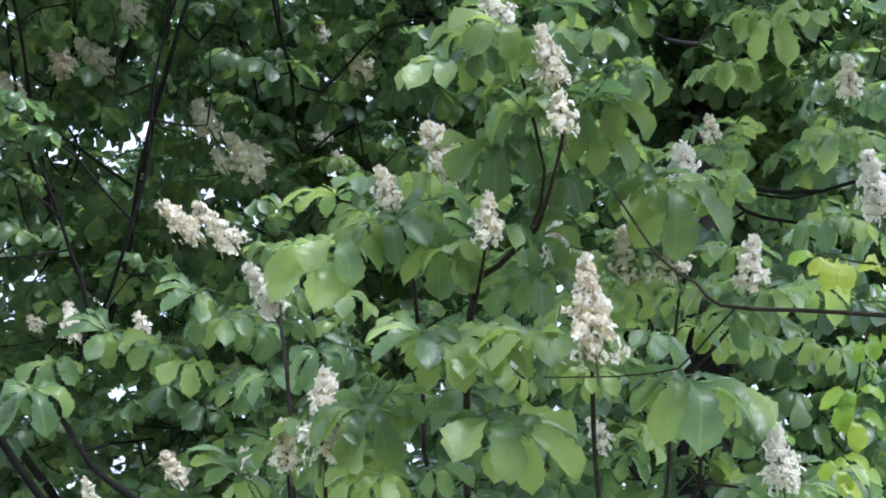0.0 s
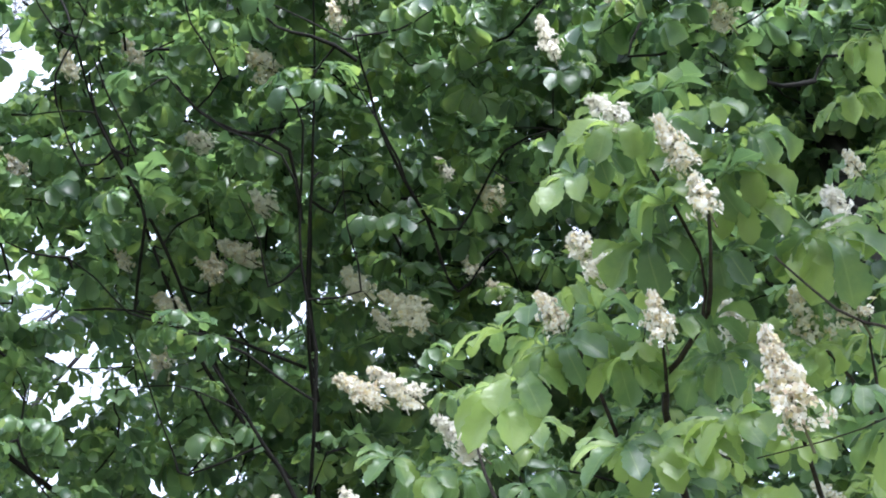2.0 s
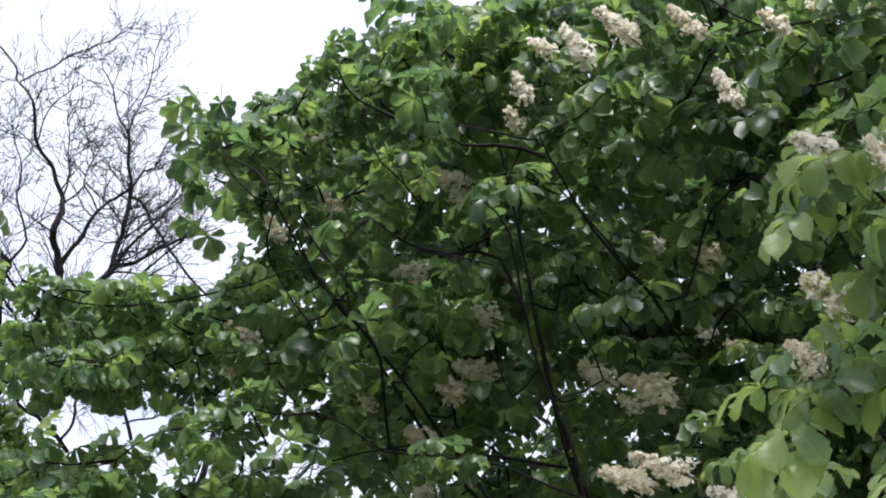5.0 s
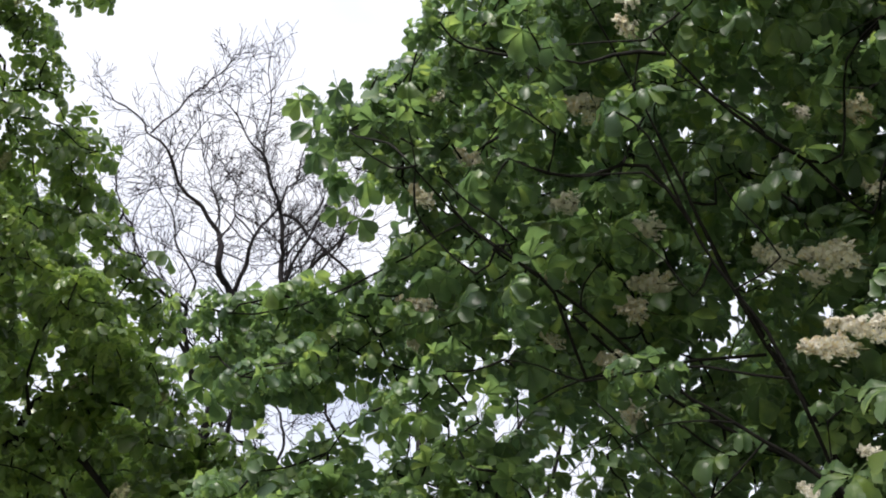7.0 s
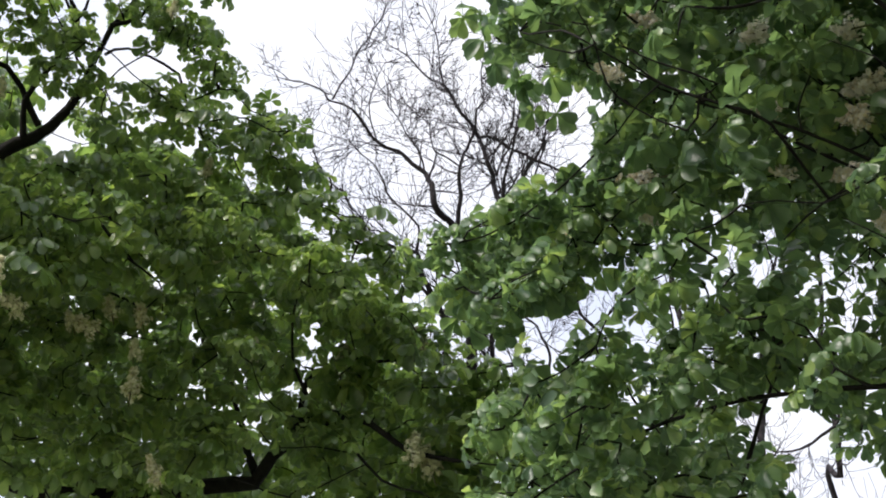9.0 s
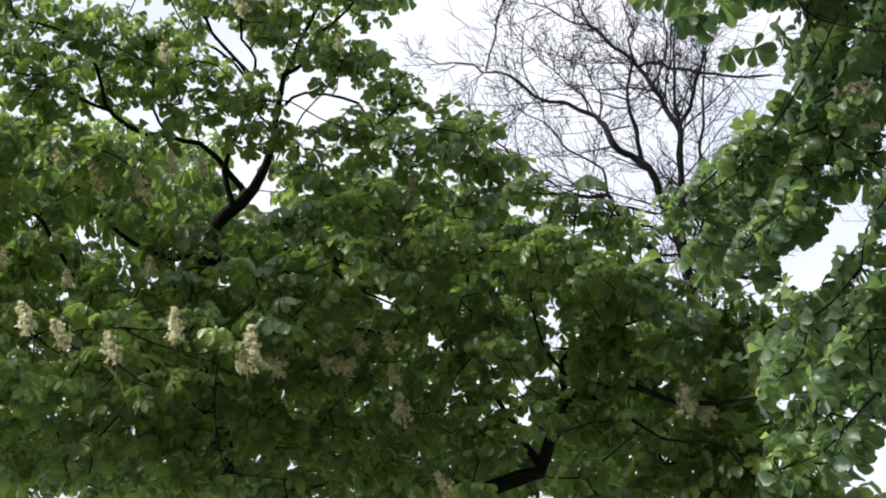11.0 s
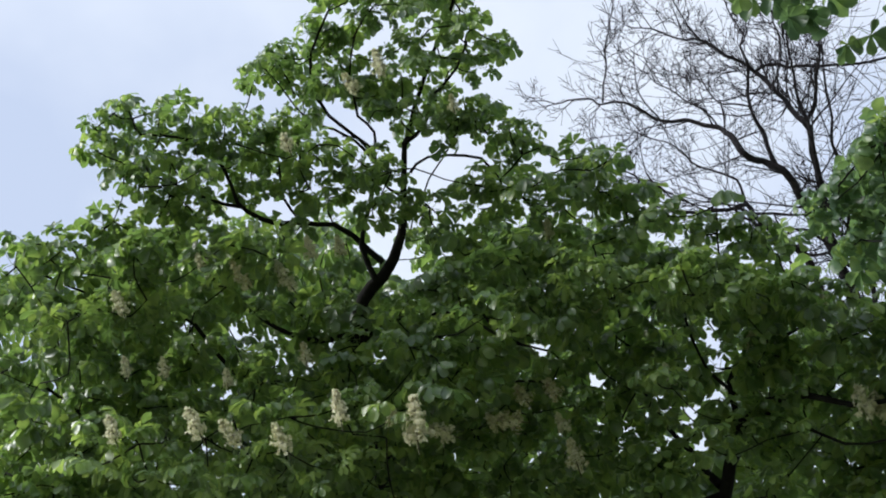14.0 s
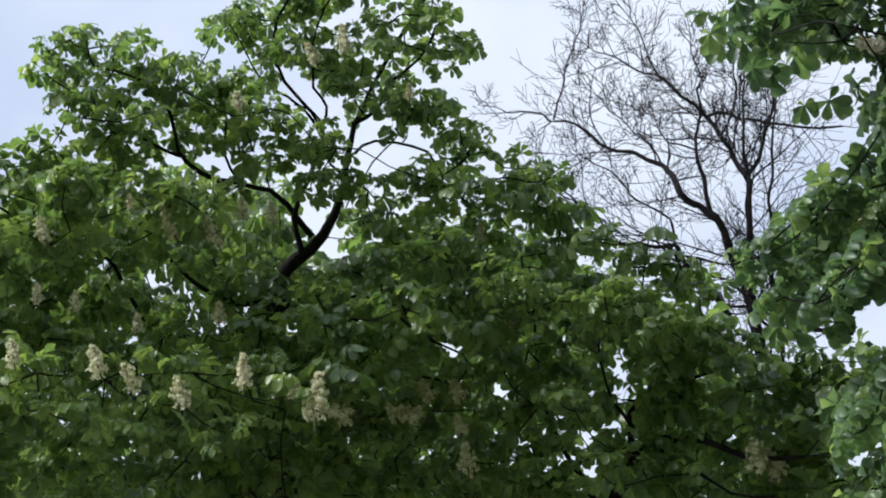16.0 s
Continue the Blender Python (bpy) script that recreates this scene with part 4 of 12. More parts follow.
first.leaf((-0.77, 3.15, 5.41), (0.07, -0.58, -0.81), (-0.02, -0.98, 0.19), 0.94, True, 2)
first.leaf((-0.96, 3.33, 5.48), (-0.18, -0.56, -0.81), (-0.06, -0.98, 0.19), 0.98, True, 3)
first.leaf((-1.13, 3.54, 5.66), (0.36, -0.55, -0.75), (0.03, -0.98, 0.20), 0.89, True, 5)
first.leaf((-1.32, 3.46, 5.67), (0.36, -0.55, -0.75), (0.03, -0.98, 0.20), 0.89, True, 7)
# blossom
flower_spike(first.ob, -0.48, 2.42, 5.22, 0.76, (-0.42, -0.73), 2)
first.rosette((-0.51, 2.59, 5.39), (-0.13, -0.69, 1), 5, 1.0, True)
flower_spike(first.ob, -0.17, 2.28, 4.86, 0.69, (-0.08, -0.69), 0)
first.rosette((-0.18, 2.45, 5.03), (-0.13, -0.69, 1), 5, 1.0, True)
flower_spike(first.ob, 0.02, 2.02, 5.03, 0.76, (-0.33, -0.72), 4)
first.rosette((0.03, 2.17, 5.22), (-0.13, -0.69, 1), 5, 1.0, True)
flower_spike(first.ob, -0.01, 1.96, 5.18, 0.74, (-0.42, -0.78), 1)
first.rosette((-0.01, 2.11, 5.37), (-0.13, -0.69, 1), 5, 1.0, True)
flower_spike(first.ob, -0.15, 1.91, 5.43, 0.70, (-1.14, -0.63), 0)
first.rosette((-0.15, 2.05, 5.63), (-0.13, -0.69, 1), 5, 1.0, True)
flower_spike(first.ob, 0.13, 2.39, 4.52, 1.02, (-0.18, -0.59), 3)
first.rosette((0.14, 2.57, 4.69), (-0.13, -0.69, 1), 5, 1.0, True)
flower_spike(first.ob, 0.24, 2.53, 5.05, 0.86, (-0.20, -0.62), 0)
first.rosette((0.25, 2.70, 5.22), (-0.13, -0.69, 1), 5, 1.0, True)
flower_spike(first.ob, 0.37, 2.50, 5.06, 0.89, (-0.27, -0.57), 2)
first.rosette((0.39, 2.67, 5.23), (-0.13, -0.69, 1), 5, 1.0, True)
flower_spike(first.ob, 0.57, 2.50, 5.02, 0.86, (0.07, -0.60), 2)
first.rosette((0.61, 2.67, 5.19), (-0.13, -0.69, 1), 5, 1.0, True)
flower_spike(first.ob, 0.44, 2.61, 5.70, 0.91, (-0.16, -0.66), 2)
first.rosette((0.46, 2.77, 5.88), (-0.13, -0.69, 1), 5, 1.0, True)
flower_spike(first.ob, 0.72, 3.06, 4.79, 0.89, (-0.12, -0.33), 1)
first.rosette((0.76, 3.25, 4.94), (-0.13, -0.69, 1), 5, 1.0, True)
flower_spike(first.ob, -0.60, 2.78, 4.52, 1.01, (-0.08, -0.47), 1)
first.rosette((-0.63, 2.97, 4.67), (-0.13, -0.69, 1), 5, 1.0, True)
flower_spike(first.ob, -0.70, 2.87, 4.55, 0.81, (-0.39, -0.46), 2)
first.rosette((-0.74, 3.07, 4.70), (-0.13, -0.69, 1), 5, 1.0, True)
flower_spike(first.ob, 0.02, 2.56, 5.15, 0.81, (-0.13, -0.64), 2)
first.rosette((0.02, 2.73, 5.33), (-0.13, -0.69, 1), 5, 1.0, True)
flower_spike(first.ob, -0.06, 2.99, 5.20, 0.85, (-0.29, -0.54), 4)
first.rosette((-0.06, 3.18, 5.35), (-0.13, -0.69, 1), 5, 1.0, True)
flower_spike(first.ob, -1.46, 3.94, 7.07, 1.08, (-1.34, -0.69), 3)
flower_spike(first.ob, -1.64, 3.89, 7.06, 1.08, (-1.42, -0.69), 1)
flower_spike(first.ob, -1.06, 3.57, 6.15, 1.03, (-0.98, -0.64), 1)
first.rosette((-1.10, 3.76, 6.30), (-0.13, -0.69, 1), 5, 1.0, True)
flower_spike(first.ob, -1.58, 4.20, 8.10, 1.24, (-1.00, -0.75), 0)
flower_spike(first.ob, -0.37, 2.93, 6.21, 1.17, (-0.67, -0.73), 0)
first.rosette((-0.38, 3.10, 6.39), (-0.13, -0.69, 1), 5, 1.0, True)
flower_spike(first.ob, -1.94, 4.24, 8.59, 1.14, (-0.80, -0.79), 0)
flower_spike(first.ob, -2.30, 4.49, 7.01, 0.81, (-0.40, -0.57), 1)
flower_spike(first.ob, -2.63, 4.73, 7.36, 0.66, (-1.01, -0.59), 4)
flower_spike(first.ob, -1.98, 4.51, 7.13, 0.74, (-0.79, -0.63), 4)
flower_spike(first.ob, -2.80, 3.96, 8.70, 0.96, (-0.63, -0.78), 1)
flower_spike(first.ob, -2.58, 3.95, 8.79, 0.88, (-1.15, -0.78), 0)
flower_spike(first.ob, -2.98, 3.92, 8.40, 0.62, (-0.76, -0.75), 0)
flower_spike(first.ob, -2.46, 3.74, 8.95, 0.74, (-0.85, -0.80), 0)
flower_spike(first.ob, 1.12, 2.77, 6.66, 0.74, (-0.04, -0.66), 1)
first.rosette((1.17, 2.93, 6.85), (-0.13, -0.69, 1), 5, 1.0, True)
flower_spike(first.ob, 1.05, 2.61, 5.59, 0.97, (-0.15, -0.56), 1)
first.rosette((1.10, 2.77, 5.76), (-0.13, -0.69, 1), 5, 1.0, True)
flower_spike(first.ob, -1.20, 4.23, 9.34, 0.98, (-0.59, -0.81), 0)
flower_spike(first.ob, -1.75, 5.09, 6.68, 0.93, (-0.76, -0.45), 0)
flower_spike(first.ob, -1.43, 5.10, 6.77, 0.95, (-0.55, -0.44), 4)
flower_spike(first.ob, -2.01, 4.75, 6.19, 0.59, (-0.64, -0.42), 0)
flower_spike(first.ob, 0.24, 3.64, 5.55, 0.75, (-0.53, -0.32), 2)
first.rosette((0.25, 3.84, 5.70), (-0.13, -0.69, 1), 5, 1.0, True)
flower_spike(first.ob, -1.86, 4.42, 8.49, 0.75, (-0.79, -0.75), 0)
flower_spike(first.ob, -1.42, 4.04, 9.40, 0.79, (-0.66, -0.80), 0)
flower_spike(first.ob, 0.62, 2.97, 6.64, 0.67, (-0.44, -0.58), 4)
first.rosette((0.65, 3.13, 6.82), (-0.13, -0.69, 1), 5, 1.0, True)
flower_spike(first.ob, -1.39, 4.57, 9.11, 0.92, (-0.81, -0.75), 4)
flower_spike(first.ob, -1.27, 4.72, 9.04, 0.92, (-0.81, -0.74), 4)
flower_spike(first.ob, -1.15, 2.62, 8.99, 1.09, (-0.30, -1.13), 1)
flower_spike(first.ob, -1.33, 2.55, 9.21, 0.85, (-1.11, -1.16), 0)
flower_spike(first.ob, -0.87, 2.58, 8.83, 1.16, (-0.64, -1.12), 1)
flower_spike(first.ob, -0.54, 2.64, 8.63, 0.95, (-0.60, -1.01), 1)
flower_spike(first.ob, -0.17, 2.82, 8.57, 0.88, (-0.65, -0.84), 0)
flower_spike(first.ob, 0.06, 2.86, 8.56, 0.79, (-0.80, -0.69), 0)
flower_spike(first.ob, 0.33, 2.94, 8.18, 1.02, (-0.48, -0.71), 1)
flower_spike(first.ob, -0.53, 2.92, 8.29, 0.89, (-0.20, -0.93), 1)
flower_spike(first.ob, -1.54, 2.62, 8.93, 0.90, (-0.03, -1.07), 0)
flower_spike(first.ob, -1.64, 2.71, 8.87, 0.91, (-0.14, -1.06), 4)
flower_spike(first.ob, -1.85, 2.54, 9.54, 0.89, (-0.99, -1.28), 4)
flower_spike(first.ob, -3.11, 2.58, 8.77, 0.81, (-0.18, -1.08), 0)
flower_spike(first.ob, -3.51, 2.97, 8.55, 1.21, (-1.78, -1.45), 0)
flower_spike(first.ob, -4.03, 2.79, 8.59, 1.22, (-1.78, -1.46), 4)
flower_spike(first.ob, -2.68, 3.37, 9.19, 1.18, (-2.01, -1.30), 4)
flower_spike(first.ob, -2.41, 3.74, 8.98, 1.29, (-1.51, -1.12), 4)
flower_spike(first.ob, -2.98, 3.54, 8.87, 0.95, (-1.13, -1.19), 0)
flower_spike(first.ob, -2.57, 3.97, 8.80, 1.24, (-1.78, -1.10), 0)
flower_spike(first.ob, -2.76, 3.97, 8.73, 1.14, (-1.08, -1.06), 0)
flower_spike(first.ob, -3.24, 3.74, 8.65, 0.76, (-0.53, -0.96), 0)
flower_spike(first.ob, -3.02, 4.07, 8.56, 1.10, (-1.46, -1.08), 0)
flower_spike(first.ob, -2.01, 4.28, 8.67, 1.33, (-0.48, -0.80), 4)
flower_spike(first.ob, -1.68, 4.48, 8.63, 1.47, (-1.43, -0.71), 0)
flower_spike(first.ob, -2.23, 3.11, 9.44, 1.56, (-1.75, -1.27), 4)
flower_spike(first.ob, -2.94, 2.82, 9.32, 0.92, (-0.66, -1.27), 0)
flower_spike(first.ob, -3.17, 4.31, 8.35, 1.07, (-0.27, -0.73), 1)
flower_spike(first.ob, -1.06, 3.76, 8.48, 1.28, (-0.56, -0.81), 4)
flower_spike(first.ob, -2.77, 2.36, 9.32, 0.94, (-1.90, -1.46), 4)
flower_spike(first.ob, -3.79, 3.17, 8.67, 0.80, (-1.30, -1.32), 4)
first.bough(0.52, 3.94, 9.68, 0.30, 0.22, 6)
first.bough(1.03, 3.99, 9.60, 0.30, 0.22, 6)
first.bough(1.44, 4.21, 9.42, 0.30, 0.22, 6)
first.bough(0.66, 4.38, 9.44, 0.30, 0.22, 6)
first.bough(1.16, 4.45, 9.34, 0.30, 0.22, 6)
first.bough(0.48, 4.80, 9.20, 0.30, 0.22, 6)
first.bough(1.05, 4.78, 9.15, 0.30, 0.22, 6)
first.bough(-4.06, 2.65, 8.77, 0.08, 0.07, 4, gap=0.2)
first.bough(-4.34, 2.58, 8.63, 0.08, 0.07, 4, gap=0.2)
first.bough(-4.26, 2.66, 8.79, 0.09, 0.07, 5, gap=0.2)
first.bough(-4.56, 2.53, 8.65, 0.09, 0.07, 5, gap=0.2)
first.bough(-4.38, 4.53, 9.30, 0.21, 0.15, 4, gap=0.25)
first.bough(-4.07, 5.37, 8.92, 0.21, 0.15, 4, gap=0.25)
first.bough(-5.36, 4.38, 8.77, 0.21, 0.15, 4, gap=0.25)
first.bough(-4.50, 5.56, 8.53, 0.21, 0.15, 4, gap=0.25)
first.bough(-3.21, 4.19, 10.35, 0.30, 0.22, 4, gap=0.25)
first.bough(-2.96, 4.69, 10.18, 0.30, 0.22, 4, gap=0.25)
first.bough(-4.41, 2.95, 9.43, 0.09, 0.08, 4, gap=0.2)
first.bough(-4.81, 2.85, 9.23, 0.09, 0.08, 4, gap=0.2)
first.bough(-5.56, 3.59, 8.53, 0.17, 0.12, 7, gap=0.24)
first.bough(-5.16, 4.33, 8.41, 0.17, 0.12, 7, gap=0.24)
first.bough(-5.71, 3.86, 8.26, 0.17, 0.12, 7, gap=0.24)
first.bough(-5.53, 4.24, 8.18, 0.17, 0.12, 7, gap=0.24)
first.bough(-5.30, 4.59, 8.13, 0.17, 0.12, 7, gap=0.24)
# outer shoots against the sky
first.leaf((-3.33, 1.93, 8.85), (-0.58, 0.65, -0.49), (-0.31, -0.00, 1.18), 0.80, droop=1)
first.leaf((-3.19, 1.68, 8.96), (-0.80, 0.45, -0.50), (-0.18, 0.12, 1.17), 0.78, droop=2)
first.leaf((-3.01, 1.80, 9.01), (-0.43, 0.79, -0.49), (-0.35, 0.08, 0.88), 0.74, droop=2)
first.leaf((-3.46, 2.21, 8.71), (-0.95, 0.31, -0.51), (-0.18, 0.22, 1.39), 0.70, droop=2)
first.leaf((-3.41, 2.33, 8.69), (-0.43, 0.79, -0.49), (-0.31, 0.16, 1.26), 0.78, droop=0)
first.leaf((-3.09, 1.91, 8.95), (-0.50, 0.72, -0.49), (-0.37, 0.38, 1.07), 0.70, droop=2)
first.leaf((-2.97, 2.10, 8.95), (-0.43, 0.79, -0.49), (-0.48, 0.50, 1.10), 0.80, droop=1)
first.leaf((-3.65, 2.50, 8.51), (-0.80, 0.45, -0.50), (-0.41, 0.36, 0.96), 0.70, droop=2)
first.leaf((-3.15, 2.01, 8.90), (-0.28, 0.92, -0.48), (-0.46, 0.27, 0.99), 0.70, droop=0)
first.leaf((-3.94, 2.29, 8.43), (-0.87, 0.38, -0.50), (-0.62, 0.17, 0.89), 0.70, droop=2)
first.leaf((-4.28, 1.98, 8.33), (-1.02, 0.25, -0.51), (-0.43, 0.26, 1.06), 0.75, droop=1)
first.leaf((-4.43, 2.12, 8.19), (-0.87, 0.38, -0.50), (-0.49, 0.22, 1.16), 0.75, droop=0)
first.leaf((-4.39, 2.18, 8.20), (-0.35, 0.85, -0.48), (-0.54, 0.11, 1.01), 0.80, droop=1)
first.leaf((-4.44, 2.46, 8.07), (-0.58, 0.65, -0.49), (-0.54, 0.48, 0.88), 0.90, droop=2)
first.leaf((-4.24, 2.60, 8.15), (-0.43, 0.79, -0.49), (-0.47, 0.35, 1.00), 0.80, droop=0)
first.leaf((-4.18, 2.69, 8.14), (-0.28, 0.92, -0.48), (-0.54, 0.18, 0.99), 0.70, droop=1)
first.leaf((-2.44, 1.97, 9.17), (-0.87, 0.38, -0.50), (-0.36, 0.19, 1.07), 0.70, droop=1)
first.leaf((-2.52, 1.97, 9.14), (-1.05, -0.02, -0.42), (-0.21, 0.25, 0.96), 0.65, droop=2)
first.tuft(-2.60, 2.11, 9.81, 0.64)
first.tuft(-2.36, 2.01, 9.29, 0.66)
first.tuft(-2.29, 2.12, 9.33, 0.59)
first.tuft(-2.58, 2.05, 9.45, 0.54)
first.tuft(-2.53, 2.30, 9.37, 0.63)
first.tuft(-2.54, 2.24, 9.12, 0.63)
first.tuft(-2.44, 2.29, 9.33, 0.67)
first.tuft(-3.09, 1.97, 8.83, 0.61)
first.tuft(-3.15, 2.09, 9.26, 0.62)
first.tuft(-2.91, 2.12, 8.94, 0.64)
first.tuft(-3.17, 2.19, 9.14, 0.64)
first.tuft(-3.18, 2.30, 9.09, 0.68)
first.tuft(-3.27, 2.46, 9.25, 0.66)
first.tuft(-3.25, 2.50, 9.43, 0.58)
first.tuft(-3.13, 2.50, 9.49, 0.66)
first.tuft(-3.05, 2.30, 9.13, 0.52)
first.tuft(-2.89, 2.34, 9.34, 0.56)
first.tuft(-2.83, 2.37, 9.55, 0.62)
first.tuft(-2.72, 2.36, 9.22, 0.59)
first.tuft(-2.71, 2.45, 9.22, 0.61)
first.tuft(-2.61, 2.52, 9.59, 0.62)
first.tuft(-2.25, 2.28, 9.02, 0.70)
first.tuft(-2.17, 2.11, 8.91, 0.61)
first.tuft(-2.02, 2.11, 9.06, 0.54)
first.tuft(-2.12, 2.13, 9.60, 0.61)
first.tuft(-1.97, 2.16, 9.23, 0.68)
first.tuft(-1.97, 2.28, 9.04, 0.68)
first.tuft(-2.22, 2.49, 9.60, 0.62)
first.tuft(-3.01, 2.49, 9.09, 0.57)
first.tuft(-2.83, 2.49, 9.08, 0.55)
first.tuft(-3.03, 2.61, 9.01, 0.57)
first.tuft(-3.29, 2.59, 9.16, 0.61)
first.tuft(-3.26, 2.67, 8.95, 0.56)
first.tuft(-3.27, 2.60, 8.43, 0.60)
first.tuft(-3.58, 2.84, 8.77, 0.59)
first.tuft(-3.28, 2.80, 8.83, 0.59)
first.tuft(-4.28, 1.91, 8.34, 0.64)
first.tuft(-4.17, 2.00, 8.25, 0.61)
first.tuft(-4.06, 2.06, 8.26, 0.60)
first.tuft(-4.14, 2.24, 8.54, 0.59)
first.tuft(-3.81, 2.18, 8.19, 0.67)
first.tuft(-3.88, 2.30, 8.35, 0.71)
first.tuft(-3.81, 2.38, 8.22, 0.59)
first.tuft(-4.09, 2.33, 8.32, 0.66)
first.tuft(-4.15, 2.21, 8.19, 0.56)
first.tuft(-4.25, 2.09, 8.15, 0.60)
first.tuft(-4.34, 2.06, 8.07, 0.59)
first.tuft(-4.23, 2.10, 7.98, 0.59)
first.tuft(-4.11, 2.19, 7.76, 0.65)
first.tuft(-4.29, 2.41, 8.04, 0.59)
first.tuft(-4.34, 2.40, 7.97, 0.61)
first.tuft(-4.04, 2.37, 7.89, 0.70)
first.tuft(-3.76, 2.28, 7.61, 0.72)
first.tuft(-4.02, 2.45, 7.82, 0.61)
first.tuft(-4.13, 2.64, 8.09, 0.68)
first.tuft(-4.05, 2.60, 8.31, 0.61)
first.tuft(-3.87, 2.61, 8.25, 0.72)
first.tuft(-3.86, 2.73, 8.25, 0.62)
first.tuft(-3.70, 2.75, 8.24, 0.59)
first.tuft(-3.95, 2.66, 8.12, 0.55)
first.tuft(-3.73, 2.67, 8.40, 0.72)
first.tuft(-3.65, 2.76, 8.43, 0.68)
first.tuft(-3.47, 2.69, 8.34, 0.68)
first.tuft(-3.57, 2.60, 8.38, 0.72)
first.tuft(-3.42, 2.75, 8.07, 0.67)
first.tuft(-3.76, 2.90, 8.20, 0.57)
first.tuft(-3.70, 3.06, 8.26, 0.55)
first.tuft(-3.77, 2.58, 8.40, 0.59)
first.tuft(-3.46, 2.98, 8.27, 0.57)
first.tuft(-3.82, 2.79, 8.14, 0.59)
first.tuft(-3.13, 2.14, 9.80, 0.33)
first.tuft(-2.93, 2.13, 9.44, 0.31)
first.tuft(-3.07, 2.35, 9.63, 0.32)
first.tuft(-3.12, 2.30, 9.62, 0.30)
first.tuft(-2.97, 2.14, 9.63, 0.27)
first.tuft(-2.88, 2.23, 9.83, 0.35)
first.tuft(-3.17, 2.27, 9.69, 0.30)
first.tuft(-3.10, 2.33, 9.53, 0.29)
first.tuft(-3.09, 2.20, 9.35, 0.27)
first.tuft(-3.06, 2.10, 9.75, 0.27)
first.tuft(-3.17, 2.24, 9.69, 0.31)
first.tuft(-2.98, 2.18, 9.87, 0.31)
first.tuft(-3.05, 2.07, 9.59, 0.29)
first.tuft(-2.94, 2.29, 9.50, 0.31)
first.tuft(-3.09, 2.27, 9.83, 0.29)
first.tuft(-3.03, 2.33, 9.75, 0.31)
first.tuft(-3.01, 2.19, 9.56, 0.35)
first.tuft(-3.13, 2.11, 9.51, 0.27)
first.tuft(-2.95, 2.36, 9.64, 0.34)
first.tuft(-3.11, 2.32, 9.62, 0.36)
first.tuft(-3.14, 2.12, 9.74, 0.33)
first.tuft(-2.98, 2.23, 9.70, 0.31)
first.tuft(-3.10, 2.14, 9.40, 0.27)
first.tuft(-2.92, 2.23, 9.71, 0.33)
first.tuft(-3.03, 2.24, 9.93, 0.35)
first.tuft(-3.19, 2.21, 9.93, 0.27)
# lower skirts of the crown
first.tuft(-2.72, 3.63, 7.67, 0.69)
first.tuft(-2.55, 3.50, 7.40, 0.78)
first.tuft(-3.27, 2.83, 7.55, 0.79)
first.tuft(-2.70, 4.00, 7.61, 0.64)
first.tuft(-3.70, 2.84, 7.70, 0.70)
first.tuft(-3.42, 2.81, 7.42, 0.75)
first.tuft(-3.73, 3.30, 8.00, 0.68)
first.tuft(-3.31, 3.13, 7.44, 0.80)
first.tuft(-3.63, 3.29, 7.66, 0.65)
first.tuft(-3.44, 3.74, 7.66, 0.83)
first.tuft(-3.06, 3.90, 7.41, 0.81)
first.tuft(-4.03, 2.74, 7.53, 0.75)
first.tuft(-3.94, 3.34, 7.88, 0.79)
first.tuft(-3.52, 3.32, 7.42, 0.72)
first.tuft(-3.36, 3.52, 7.26, 0.81)
first.tuft(-3.16, 4.05, 7.30, 0.82)
first.tuft(-4.32, 2.50, 7.44, 0.77)
first.tuft(-4.36, 2.80, 7.79, 0.80)
first.tuft(-3.99, 2.72, 7.28, 0.62)
first.tuft(-3.83, 3.11, 7.20, 0.66)
first.tuft(-3.78, 3.23, 7.37, 0.69)
first.tuft(-3.78, 3.37, 7.36, 0.65)
first.tuft(-3.83, 3.62, 7.49, 0.79)
first.tuft(-3.39, 3.64, 7.03, 0.82)
first.tuft(-3.25, 4.11, 7.28, 0.81)
first.tuft(-4.51, 2.43, 7.32, 0.68)
first.tuft(-4.38, 2.59, 7.35, 0.76)
first.tuft(-4.13, 2.68, 7.14, 0.71)
first.tuft(-4.01, 2.75, 7.06, 0.81)
first.tuft(-4.05, 2.91, 7.22, 0.80)
first.tuft(-4.17, 3.21, 7.53, 0.82)
first.tuft(-4.01, 3.35, 7.24, 0.67)
first.tuft(-3.49, 3.51, 6.87, 0.62)
first.tuft(-3.61, 3.99, 7.37, 0.71)
first.tuft(-3.37, 4.07, 7.01, 0.80)
first.tuft(-3.28, 4.10, 7.01, 0.66)
first.tuft(-4.49, 2.33, 7.19, 0.75)
first.tuft(-4.10, 2.38, 6.78, 0.69)
first.tuft(-4.46, 2.92, 7.41, 0.69)
first.tuft(-4.47, 3.09, 7.39, 0.78)
first.tuft(-4.08, 3.09, 6.99, 0.74)
first.tuft(-3.41, 4.05, 6.83, 0.71)
first.tuft(-3.70, 4.59, 7.45, 0.62)
first.tuft(-4.94, 2.79, 7.45, 0.76)
first.tuft(-4.41, 2.76, 7.00, 0.62)
first.tuft(-4.56, 3.10, 7.23, 0.66)
first.tuft(-4.28, 3.21, 7.12, 0.79)
first.tuft(-4.33, 3.68, 7.21, 0.69)
first.tuft(-3.65, 4.32, 6.95, 0.72)
first.tuft(-3.61, 4.40, 7.07, 0.73)
first.tuft(-4.85, 2.33, 6.89, 0.66)
first.tuft(-4.89, 2.53, 7.00, 0.63)
first.tuft(-4.69, 2.64, 6.92, 0.64)
first.tuft(-4.66, 2.68, 6.87, 0.81)
